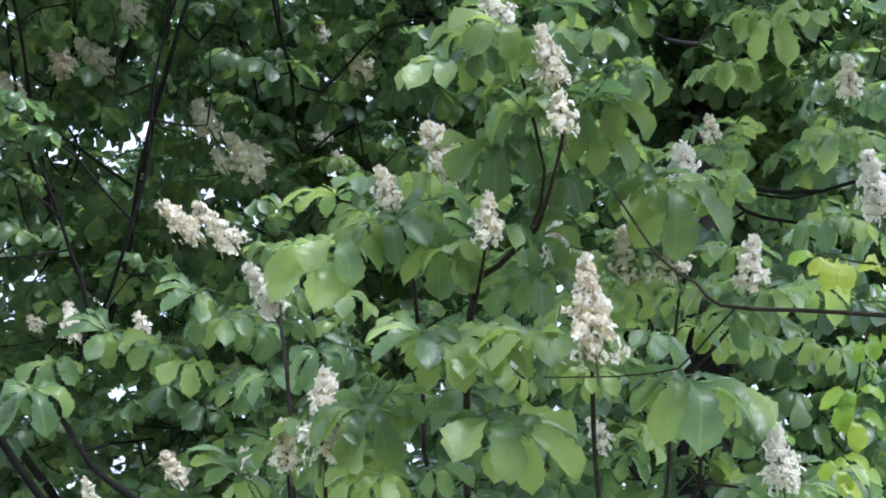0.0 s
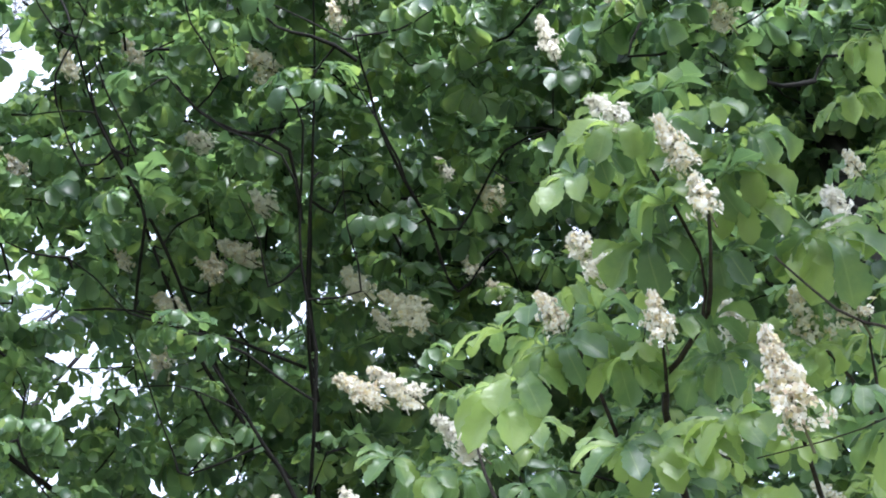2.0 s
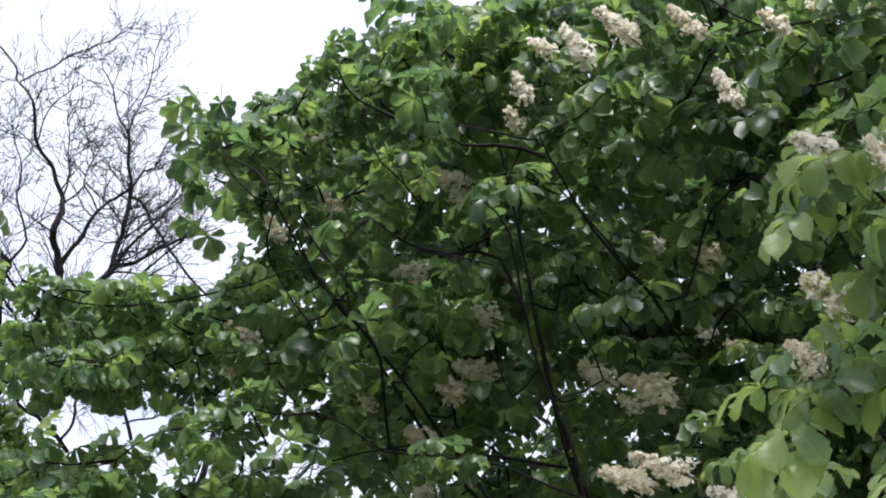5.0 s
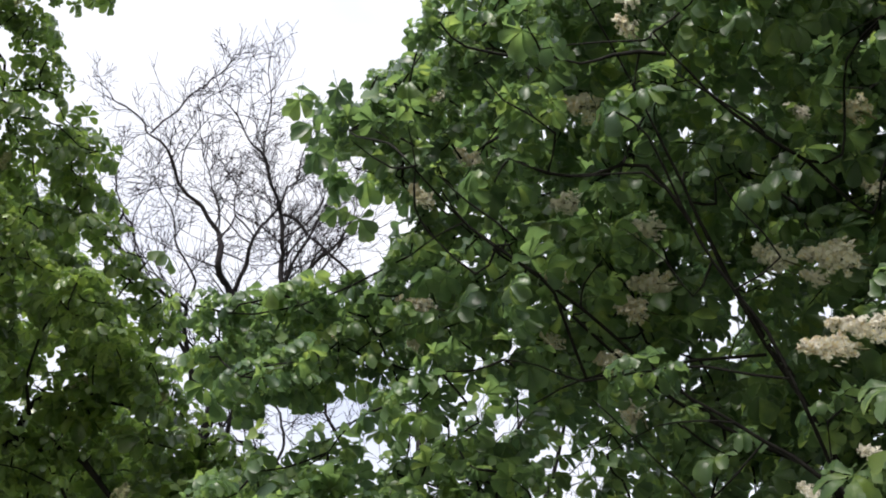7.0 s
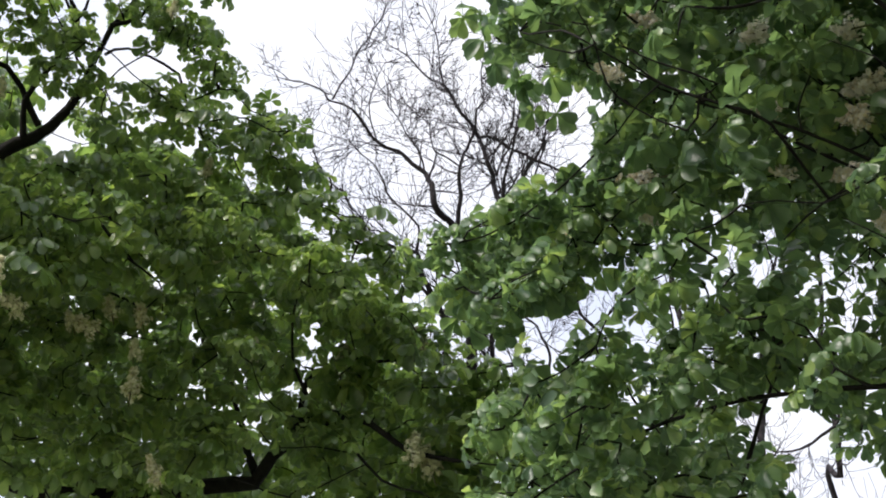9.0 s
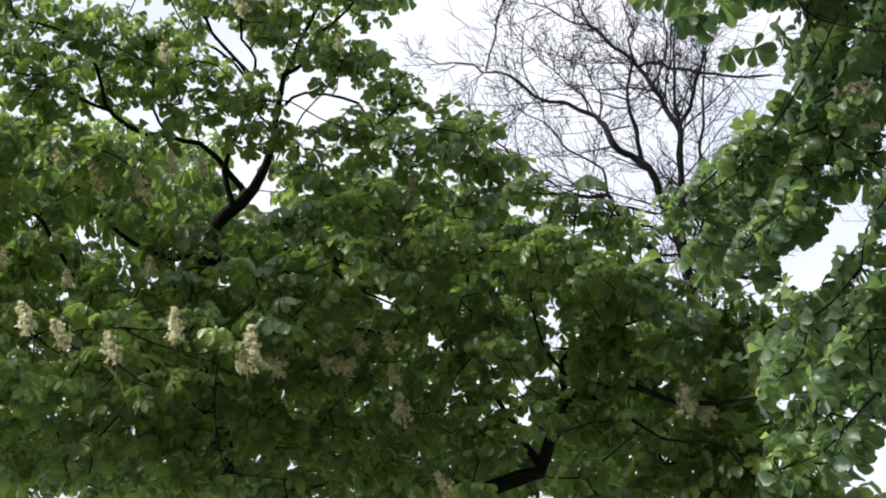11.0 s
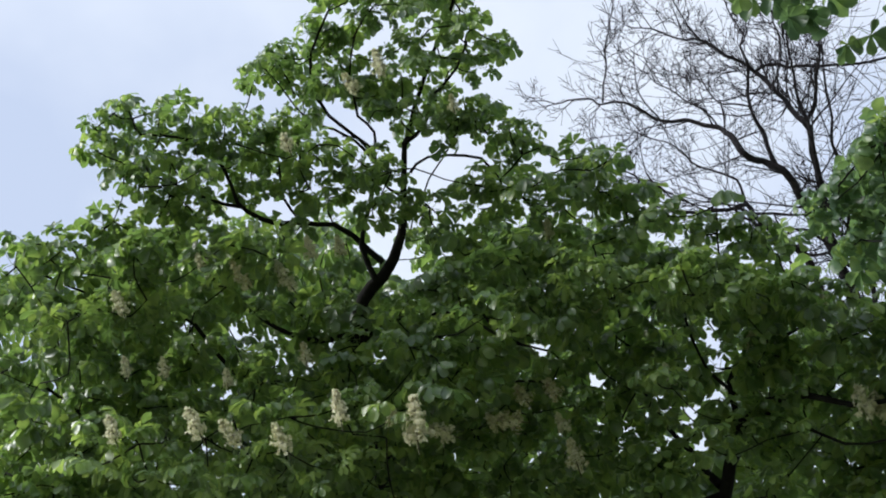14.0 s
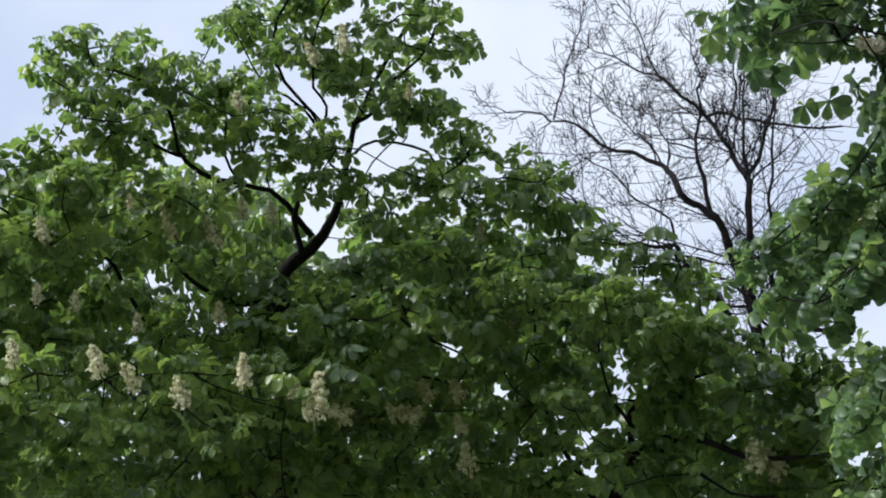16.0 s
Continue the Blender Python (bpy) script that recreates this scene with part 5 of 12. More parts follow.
first.tuft(-4.49, 2.90, 6.96, 0.78)
first.tuft(-4.33, 2.95, 6.86, 0.64)
first.tuft(-4.37, 3.28, 6.97, 0.78)
first.tuft(-4.26, 3.53, 6.94, 0.70)
first.tuft(-4.10, 3.64, 6.91, 0.69)
first.tuft(-3.80, 4.26, 6.76, 0.70)
first.tuft(-3.64, 4.32, 6.64, 0.64)
first.tuft(-3.67, 3.62, 8.79, 0.93)
first.tuft(-3.33, 4.05, 8.74, 0.89)
first.tuft(-3.04, 4.36, 8.38, 0.76)
first.tuft(-4.17, 3.40, 8.45, 0.76)
first.tuft(-3.94, 3.72, 8.01, 0.97)
first.tuft(-3.96, 3.98, 8.20, 0.88)
first.tuft(-3.52, 4.51, 8.01, 0.85)
first.tuft(-3.45, 4.65, 7.80, 0.84)
first.tuft(-4.91, 3.15, 8.37, 0.82)
first.tuft(-4.68, 3.29, 8.35, 0.78)
first.tuft(-4.34, 3.45, 7.89, 0.96)
first.tuft(-4.76, 3.84, 8.43, 0.86)
first.tuft(-4.25, 3.91, 8.03, 0.77)
first.tuft(-4.24, 4.07, 8.09, 0.98)
first.tuft(-3.82, 4.36, 7.87, 0.73)
first.tuft(-4.99, 2.71, 8.00, 0.87)
first.tuft(-4.85, 2.72, 7.83, 0.96)
first.tuft(-5.08, 3.15, 8.32, 0.91)
first.tuft(-4.21, 3.48, 7.46, 0.78)
first.tuft(-3.70, 4.34, 7.40, 0.90)
first.tuft(-5.29, 2.74, 7.68, 0.85)
first.tuft(-5.23, 2.90, 7.67, 0.79)
first.tuft(-5.26, 3.41, 8.23, 0.79)
first.tuft(-4.86, 3.44, 7.78, 0.93)
first.tuft(-4.77, 3.48, 7.62, 0.76)
first.tuft(-4.95, 4.03, 7.98, 0.96)
first.tuft(-4.50, 3.81, 7.69, 0.73)
first.tuft(-3.82, 4.49, 7.17, 0.78)
first.tuft(-3.84, 4.71, 7.25, 0.97)
first.tuft(-5.31, 2.78, 7.62, 0.77)
first.tuft(-5.18, 2.92, 7.37, 0.94)
first.tuft(-4.94, 3.05, 7.43, 0.88)
first.tuft(-5.15, 3.57, 7.81, 0.91)
first.tuft(-5.21, 3.67, 7.72, 0.86)
first.tuft(-4.83, 3.81, 7.61, 0.81)
first.tuft(-4.58, 3.96, 7.27, 0.77)
first.tuft(-4.36, 5.00, 7.48, 0.78)
first.tuft(-2.19, 4.31, 8.71, 0.80)
# the back of the crown
first.tuft(-3.63, 3.83, 10.26, 1.07)
first.tuft(-3.45, 3.91, 10.62, 1.30)
first.tuft(-0.89, 4.16, 11.29, 1.05)
first.tuft(-0.62, 3.86, 10.97, 1.03)
first.tuft(-0.07, 3.91, 10.99, 1.04)
first.tuft(0.39, 3.90, 11.01, 1.10)
first.tuft(2.02, 3.74, 10.67, 1.02)
first.tuft(-1.35, 4.25, 10.93, 1.10)
first.tuft(-1.13, 4.12, 10.75, 1.14)
first.tuft(-0.74, 4.15, 10.87, 1.43)
first.tuft(-0.33, 4.19, 11.19, 1.15)
first.tuft(1.56, 4.19, 11.11, 1.09)
first.tuft(1.80, 4.07, 10.80, 1.12)
first.tuft(-2.69, 4.31, 10.30, 1.16)
first.tuft(-1.44, 4.32, 10.54, 1.22)
first.tuft(-0.54, 4.42, 10.96, 1.24)
first.tuft(0.13, 4.41, 10.81, 1.13)
first.tuft(0.51, 4.40, 11.09, 1.05)
first.tuft(1.39, 4.22, 10.67, 1.15)
first.tuft(1.91, 4.26, 10.99, 1.35)
first.tuft(2.07, 4.09, 10.50, 1.32)
first.tuft(2.32, 4.21, 10.71, 1.28)
first.tuft(-3.19, 4.40, 10.29, 1.05)
first.tuft(-2.23, 4.74, 10.85, 1.16)
first.tuft(-1.70, 4.73, 10.74, 1.39)
first.tuft(-0.94, 4.84, 10.97, 1.23)
first.tuft(-0.30, 4.74, 10.83, 1.15)
first.tuft(0.56, 4.80, 11.08, 1.37)
first.tuft(0.82, 4.49, 10.62, 1.06)
first.tuft(1.10, 4.65, 10.78, 1.26)
first.tuft(2.13, 4.42, 10.54, 1.08)
first.tuft(2.36, 4.50, 10.74, 1.26)
first.tuft(-3.48, 4.83, 10.42, 1.17)
first.tuft(-0.61, 4.76, 10.49, 1.17)
first.tuft(-0.25, 4.66, 10.51, 1.35)
first.tuft(1.13, 4.95, 10.94, 1.23)
first.tuft(-2.38, 5.02, 10.25, 1.30)
first.tuft(-1.30, 5.04, 10.24, 1.29)
first.tuft(-0.76, 5.05, 10.32, 1.39)
first.tuft(-0.41, 4.90, 10.27, 1.19)
first.tuft(-0.05, 5.00, 10.57, 1.43)
first.tuft(0.24, 4.96, 10.63, 1.25)
first.tuft(0.98, 5.16, 10.81, 1.22)
first.tuft(1.03, 4.93, 10.46, 1.15)
first.tuft(1.46, 5.17, 10.84, 1.20)
first.tuft(1.91, 5.05, 10.64, 1.03)
first.tuft(2.13, 4.82, 10.20, 1.38)
first.tuft(2.34, 4.96, 10.76, 1.07)
first.tuft(-2.56, 5.13, 9.85, 1.07)
first.tuft(-0.78, 5.36, 10.36, 1.33)
first.tuft(-0.67, 5.45, 10.70, 1.15)
first.tuft(-0.10, 5.27, 10.31, 1.35)
first.tuft(0.69, 5.30, 10.54, 1.15)
first.tuft(1.18, 5.28, 10.58, 1.11)
first.tuft(1.63, 5.21, 10.29, 1.43)
first.tuft(2.15, 5.07, 10.40, 1.03)
first.tuft(2.46, 5.03, 10.44, 1.21)
first.tuft(-1.52, 5.67, 10.34, 1.42)
first.tuft(-1.15, 5.48, 10.41, 1.23)
first.tuft(-0.52, 5.50, 10.18, 1.41)
first.tuft(-0.26, 5.62, 10.41, 1.24)
first.tuft(0.16, 5.39, 10.04, 1.04)
first.tuft(0.76, 5.44, 10.18, 1.12)
first.tuft(1.08, 5.37, 10.29, 1.04)
first.tuft(1.85, 5.34, 10.09, 1.35)
first.tuft(2.44, 5.33, 10.34, 1.11)
first.tuft(-1.23, 5.72, 10.12, 1.05)
first.tuft(-0.04, 5.85, 10.57, 1.08)
first.tuft(1.38, 5.53, 10.00, 1.13)
first.tuft(2.44, 5.49, 10.04, 1.30)
first.tuft(-1.53, 6.07, 10.05, 1.34)
first.tuft(-1.00, 6.04, 10.30, 1.23)
first.tuft(1.20, 5.91, 10.05, 1.04)
first.tuft(1.70, 5.76, 9.90, 1.29)
first.tuft(2.40, 5.68, 9.80, 1.17)
first.tuft(-0.57, 6.13, 9.89, 1.04)
first.tuft(0.80, 5.98, 9.64, 1.34)
first.tuft(1.49, 6.00, 9.74, 1.28)
first.tuft(2.19, 5.97, 9.71, 1.34)
first.tuft(-3.37, 6.19, 9.18, 1.16)
first.tuft(-2.64, 6.08, 9.29, 1.27)
first.tuft(-2.00, 6.25, 9.34, 1.19)
first.tuft(-1.13, 6.44, 9.89, 1.28)
first.tuft(-0.81, 6.40, 9.59, 1.08)
first.tuft(-0.20, 6.19, 9.72, 1.43)
first.tuft(0.08, 6.19, 9.64, 1.39)
first.tuft(1.45, 6.32, 9.86, 1.41)
first.tuft(1.74, 6.13, 9.52, 1.07)
first.tuft(2.11, 6.33, 9.89, 1.40)
first.tuft(-3.87, 6.35, 9.01, 1.10)
first.tuft(-2.30, 6.62, 9.53, 1.17)
first.tuft(-1.26, 6.45, 9.25, 1.21)
first.tuft(-1.06, 6.66, 9.54, 1.35)
first.tuft(0.24, 6.43, 9.34, 1.42)
first.tuft(0.74, 6.35, 9.41, 1.39)
first.tuft(1.25, 6.57, 9.58, 1.19)
first.tuft(2.04, 6.11, 9.13, 1.05)
first.tuft(-2.16, 6.58, 9.13, 1.15)
first.tuft(-1.41, 6.73, 9.15, 1.35)
first.tuft(-0.95, 6.68, 9.16, 1.39)
first.tuft(-0.70, 6.69, 9.46, 1.35)
first.tuft(0.55, 6.40, 9.14, 1.22)
first.tuft(1.01, 6.76, 9.72, 1.06)
first.tuft(1.16, 6.38, 9.20, 1.17)
first.tuft(1.62, 6.46, 9.13, 1.11)
first.tuft(2.26, 6.48, 9.37, 1.37)
first.tuft(-3.82, 6.88, 8.71, 1.38)
first.tuft(-2.49, 6.71, 8.85, 1.17)
first.tuft(-0.18, 6.84, 9.22, 1.09)
first.tuft(0.56, 6.84, 9.24, 1.09)
first.tuft(1.29, 6.90, 9.38, 1.12)
first.tuft(-3.25, 6.76, 8.51, 1.19)
first.tuft(-1.45, 7.37, 9.10, 1.19)
first.tuft(-0.79, 6.91, 8.87, 1.39)
first.tuft(-0.49, 7.11, 9.17, 1.26)
first.tuft(0.13, 7.06, 9.00, 1.35)
first.tuft(1.04, 6.91, 9.00, 1.12)
first.tuft(2.08, 6.97, 9.06, 1.15)
first.tuft(-3.73, 6.78, 8.21, 1.33)
first.tuft(-3.41, 6.95, 8.22, 1.25)
first.tuft(-2.51, 7.15, 8.71, 1.27)
first.tuft(-2.21, 7.28, 8.64, 1.31)
first.tuft(-1.40, 7.18, 8.67, 1.14)
first.tuft(-1.03, 7.34, 8.82, 1.26)
first.tuft(-0.65, 7.07, 8.52, 1.30)
first.tuft(-0.56, 7.34, 8.82, 1.02)
first.tuft(-0.11, 7.23, 8.84, 1.11)
first.tuft(2.27, 6.87, 8.78, 1.28)
first.tuft(-3.52, 7.30, 8.30, 1.18)
first.tuft(-3.28, 6.99, 7.92, 1.10)
first.tuft(-3.12, 7.35, 8.44, 1.34)
first.tuft(-1.38, 7.14, 8.34, 1.29)
first.tuft(1.06, 7.73, 9.07, 1.24)
first.tuft(1.70, 7.05, 8.65, 1.12)
first.tuft(2.04, 7.02, 8.66, 1.41)
first.tuft(-1.95, 2.92, 11.47, 1.42)
first.tuft(-1.67, 2.98, 11.38, 1.28)
first.tuft(-1.39, 2.98, 11.40, 1.30)
first.tuft(-0.46, 3.44, 11.72, 1.43)
first.tuft(-0.13, 3.68, 11.53, 1.14)
first.tuft(0.44, 3.78, 11.37, 1.37)
first.tuft(0.76, 3.91, 11.56, 1.19)
first.tuft(-2.66, 2.68, 11.18, 1.23)
first.tuft(-2.31, 3.00, 11.64, 1.39)
first.tuft(-0.78, 3.47, 11.29, 1.05)
first.tuft(-4.02, 2.37, 10.86, 1.21)
first.tuft(-3.55, 2.80, 11.14, 1.12)
first.tuft(-2.32, 3.18, 11.32, 1.07)
first.tuft(-2.08, 3.34, 11.37, 1.31)
first.tuft(-1.92, 3.58, 11.62, 1.03)
first.tuft(-1.71, 3.27, 11.16, 1.41)
first.tuft(0.12, 4.07, 11.37, 1.35)
first.tuft(0.22, 4.06, 10.77, 1.26)
first.tuft(-4.20, 2.79, 11.04, 1.21)
first.tuft(-2.70, 3.41, 11.05, 1.25)
first.tuft(0.37, 4.50, 11.41, 1.41)
first.tuft(-4.13, 3.17, 11.21, 1.33)
first.tuft(-3.83, 3.28, 11.07, 1.42)
first.tuft(-3.64, 3.43, 11.37, 1.36)
first.tuft(-2.95, 3.28, 10.86, 1.14)
first.tuft(-2.71, 3.64, 11.27, 1.37)
first.tuft(-1.07, 4.42, 11.33, 1.30)
first.tuft(-0.45, 4.61, 11.37, 1.26)
first.tuft(-4.14, 3.44, 10.49, 1.37)
first.tuft(-2.12, 4.51, 11.10, 1.29)
first.tuft(-1.49, 4.56, 10.97, 1.12)
first.tuft(-4.44, 3.55, 10.61, 1.43)
first.tuft(-4.11, 3.68, 10.30, 1.39)
first.tuft(-1.03, 4.85, 10.57, 1.19)
first.tuft(-4.05, 3.98, 10.16, 1.03)
first.tuft(-4.52, 3.85, 10.08, 1.18)
first.tuft(-1.87, 4.99, 10.40, 1.15)
first.tuft(-1.96, 5.56, 10.44, 1.14)
first.tuft(0.21, 6.12, 10.09, 1.13)
first.tuft(-4.82, 4.43, 9.73, 1.05)
first.tuft(-1.19, 6.16, 9.95, 1.36)
first.tuft(-0.72, 6.03, 9.58, 1.38)
first.tuft(-0.33, 6.76, 9.88, 1.34)
first.tuft(-2.56, 2.08, 11.40, 1.39)
first.tuft(-1.86, 3.43, 10.93, 1.35)
first.tuft(-2.64, 3.31, 11.42, 1.28)
first.tuft(-3.61, 2.98, 10.80, 1.24)
first.tuft(-3.00, 3.94, 11.14, 1.22)
first.tuft(-2.12, 5.12, 10.66, 1.36)

first.tuft(-0.86, 4.11, 11.36, 1.50)
first.tuft(-0.66, 4.27, 11.54, 1.36)
first.tuft(-0.51, 4.39, 11.13, 1.08)
first.tuft(-0.41, 4.60, 11.37, 1.36)
first.tuft(-1.04, 4.25, 11.16, 1.46)
first.tuft(-2.05, 3.69, 11.80, 1.38)
first.tuft(-1.77, 3.72, 11.29, 1.29)
first.tuft(-1.66, 4.05, 11.46, 1.34)
first.tuft(-0.92, 4.58, 11.34, 1.09)
first.tuft(-0.70, 4.71, 11.11, 1.48)
first.tuft(-2.34, 3.64, 11.61, 1.31)
first.tuft(-2.13, 3.67, 11.32, 1.39)
first.tuft(-1.49, 4.34, 11.13, 1.33)
first.tuft(-1.24, 4.66, 10.95, 1.20)
first.tuft(-0.94, 4.76, 10.72, 1.21)
first.tuft(-0.95, 4.96, 10.94, 1.30)
first.tuft(-2.53, 3.80, 11.25, 1.16)
first.tuft(-2.54, 4.02, 11.50, 1.23)
first.tuft(-1.40, 5.06, 10.94, 1.27)
first.tuft(-1.14, 5.33, 11.06, 1.36)
first.tuft(-2.54, 4.42, 10.95, 1.18)
first.tuft(-1.27, 5.51, 10.65, 1.08)
first.tuft(-2.93, 4.37, 11.16, 1.25)
first.tuft(-2.30, 5.29, 10.94, 1.11)
first.tuft(-1.75, 5.42, 10.53, 1.14)
first.tuft(-3.60, 5.54, 9.15, 1.10)
first.tuft(-1.25, 5.67, 9.52, 1.20)
first.tuft(-3.34, 5.79, 8.97, 1.27)
first.tuft(-1.89, 5.72, 9.07, 1.25)
first.tuft(-1.67, 5.93, 9.29, 1.00)
first.tuft(-1.02, 6.00, 9.74, 1.07)
first.tuft(-3.81, 6.01, 8.95, 1.03)
first.tuft(-2.90, 5.78, 8.90, 1.37)
first.tuft(-2.06, 6.21, 9.36, 1.06)
first.tuft(-1.52, 5.87, 8.94, 1.10)
first.tuft(-1.43, 6.26, 9.56, 1.18)
first.tuft(-1.02, 6.01, 9.12, 1.35)
first.tuft(-3.34, 5.76, 8.44, 1.31)
first.tuft(-3.29, 6.25, 8.87, 1.36)
first.tuft(-2.91, 6.21, 8.95, 1.19)
first.tuft(-1.40, 6.15, 8.90, 1.12)
first.tuft(-0.93, 6.41, 9.43, 1.32)
first.tuft(-2.40, 6.59, 9.04, 1.01)
first.tuft(-1.86, 6.60, 9.06, 1.22)
first.tuft(-2.77, 6.68, 8.73, 1.23)
first.tuft(-2.17, 6.39, 8.66, 1.19)
first.tuft(-1.67, 6.33, 8.44, 1.21)
first.tuft(-1.33, 6.59, 8.92, 0.99)
first.tuft(-0.93, 6.81, 9.01, 1.09)
first.tuft(-3.59, 6.44, 8.23, 1.21)
first.tuft(-2.42, 6.56, 8.54, 1.17)
first.tuft(-1.27, 6.41, 8.46, 1.20)
first.tuft(-1.21, 6.94, 8.84, 1.05)
first.tuft(-3.49, 6.49, 7.84, 0.98)
first.tuft(-3.41, 6.76, 8.13, 1.01)
first.tuft(-2.54, 6.70, 8.20, 1.11)
first.tuft(-2.45, 6.95, 8.50, 1.33)
first.tuft(-2.17, 6.69, 8.38, 1.32)
first.tuft(-1.85, 6.91, 8.52, 1.02)
first.tuft(-0.93, 6.96, 8.65, 1.12)
first.tuft(-3.25, 7.03, 8.20, 1.34)
first.tuft(-2.78, 6.74, 7.91, 1.16)
first.tuft(-2.32, 6.68, 7.87, 1.17)
first.tuft(-2.03, 6.58, 7.87, 1.31)
first.tuft(-2.02, 7.15, 8.44, 1.15)
first.tuft(-1.22, 6.87, 8.12, 1.17)
first.tuft(-0.87, 6.80, 8.27, 1.29)
# low skirts towards the second tree

first.tuft(-0.60, 4.47, 10.74, 0.80, 5)
first.tuft(-0.16, 5.70, 10.05, 0.80, 5)
first.tuft(-2.89, 6.44, 8.95, 0.80, 5)
first.tuft(-2.92, 6.68, 8.71, 0.80, 5)
first.tuft(-1.96, 6.85, 8.89, 0.80, 5)
first.tuft(-0.31, 3.76, 11.08, 0.80, 5)
first.tuft(-1.72, 3.72, 10.94, 0.80, 5)
first.tuft(-3.24, 3.17, 10.74, 0.80, 5)
first.tuft(-2.84, 3.53, 10.74, 0.80, 5)
first.tuft(-2.98, 3.58, 10.68, 0.80, 5)
first.tuft(-2.28, 3.93, 10.73, 0.80, 5)
first.tuft(-3.19, 3.72, 10.55, 0.80, 5)
first.tuft(-1.71, 3.81, 11.21, 0.80, 5)
first.tuft(-2.34, 4.05, 10.99, 0.80, 5)
first.tuft(-3.19, 3.62, 10.92, 0.80, 5)
first.tuft(-3.21, 3.89, 10.81, 0.80, 5)
first.tuft(-2.87, 4.89, 10.43, 0.80, 5)
# the far side of the crown
first.tuft(-4.74, 5.12, 13.74, 1.40, 8)
first.tuft(-4.13, 5.20, 13.95, 1.39, 8)
first.tuft(-3.74, 5.20, 13.61, 1.39, 8)
first.tuft(-3.38, 4.90, 13.68, 1.68, 8)
first.tuft(-3.01, 5.32, 13.78, 1.46, 8)
first.tuft(-2.67, 5.45, 14.50, 1.69, 8)
first.tuft(-2.19, 5.42, 14.04, 1.35, 8)
first.tuft(-1.36, 5.34, 14.50, 1.37, 8)
first.tuft(-0.75, 5.24, 14.13, 1.45, 8)
first.tuft(-0.40, 5.73, 14.71, 1.53, 8)
first.tuft(0.21, 5.43, 13.98, 1.46, 8)
first.tuft(0.63, 5.22, 14.12, 1.42, 8)
first.tuft(1.26, 5.41, 14.30, 1.56, 8)
first.tuft(1.62, 5.35, 13.84, 1.50, 8)
first.tuft(2.38, 5.32, 13.68, 1.36, 8)
first.tuft(-4.80, 5.51, 13.56, 1.61, 8)
first.tuft(-4.19, 5.68, 13.82, 1.54, 8)
first.tuft(-3.69, 5.64, 13.83, 1.61, 8)
first.tuft(-2.16, 5.73, 13.73, 1.52, 8)
first.tuft(-1.64, 5.86, 14.05, 1.47, 8)
first.tuft(-1.07, 5.82, 14.24, 1.52, 8)
first.tuft(-0.51, 5.82, 14.05, 1.69, 8)
first.tuft(-0.02, 5.86, 13.78, 1.60, 8)
first.tuft(0.53, 5.81, 14.39, 1.45, 8)
first.tuft(0.85, 5.96, 14.05, 1.47, 8)
first.tuft(1.86, 6.02, 14.03, 1.41, 8)
first.tuft(2.23, 6.31, 14.69, 1.68, 8)
first.tuft(2.64, 5.62, 13.85, 1.42, 8)
first.tuft(-4.82, 5.85, 13.86, 1.48, 8)
first.tuft(-4.08, 5.89, 13.20, 1.36, 8)
first.tuft(-3.05, 6.23, 13.79, 1.54, 8)
first.tuft(-2.71, 5.87, 13.42, 1.36, 8)
first.tuft(-2.28, 6.13, 13.86, 1.59, 8)
first.tuft(-1.46, 6.41, 13.92, 1.62, 8)
first.tuft(-0.89, 6.22, 14.05, 1.43, 8)
first.tuft(0.03, 6.19, 14.20, 1.41, 8)
first.tuft(0.53, 6.29, 14.21, 1.42, 8)
first.tuft(0.84, 6.38, 13.86, 1.42, 8)
first.tuft(1.35, 5.99, 13.31, 1.48, 8)
first.tuft(2.41, 6.34, 13.86, 1.61, 8)
first.tuft(-4.75, 6.07, 13.14, 1.41, 8)
first.tuft(-4.33, 6.26, 13.13, 1.62, 8)
first.tuft(-3.91, 6.42, 13.22, 1.53, 8)
first.tuft(-3.36, 6.34, 13.43, 1.67, 8)
first.tuft(-2.64, 6.34, 13.35, 1.64, 8)
first.tuft(-1.95, 6.67, 14.31, 1.59, 8)
first.tuft(-0.99, 6.78, 14.33, 1.54, 8)
first.tuft(-0.26, 6.78, 13.61, 1.35, 8)
first.tuft(1.39, 6.87, 13.80, 1.36, 8)
first.tuft(1.84, 6.78, 13.89, 1.45, 8)
first.tuft(-4.47, 6.70, 13.53, 1.60, 8)
first.tuft(-3.46, 6.66, 12.75, 1.38, 8)
first.tuft(-2.96, 6.81, 13.58, 1.61, 8)
first.tuft(-2.34, 6.81, 13.21, 1.56, 8)
first.tuft(-1.85, 6.74, 13.27, 1.50, 8)
first.tuft(-0.88, 7.14, 13.35, 1.35, 8)
first.tuft(-0.47, 7.15, 13.67, 1.47, 8)
first.tuft(0.40, 7.27, 14.01, 1.67, 8)
first.tuft(0.70, 6.89, 13.57, 1.37, 8)
first.tuft(1.10, 6.86, 12.99, 1.39, 8)
first.tuft(1.72, 6.73, 13.26, 1.64, 8)
first.tuft(1.91, 6.76, 12.87, 1.56, 8)
first.tuft(2.67, 7.24, 13.53, 1.58, 8)
first.tuft(-4.85, 6.91, 12.72, 1.60, 8)
first.tuft(-3.93, 7.28, 12.85, 1.53, 8)
first.tuft(-2.52, 7.17, 12.96, 1.46, 8)
first.tuft(-1.94, 7.15, 13.10, 1.40, 8)
first.tuft(-1.51, 7.53, 13.28, 1.57, 8)
first.tuft(-1.03, 7.54, 13.39, 1.48, 8)
first.tuft(-0.47, 7.41, 12.99, 1.39, 8)
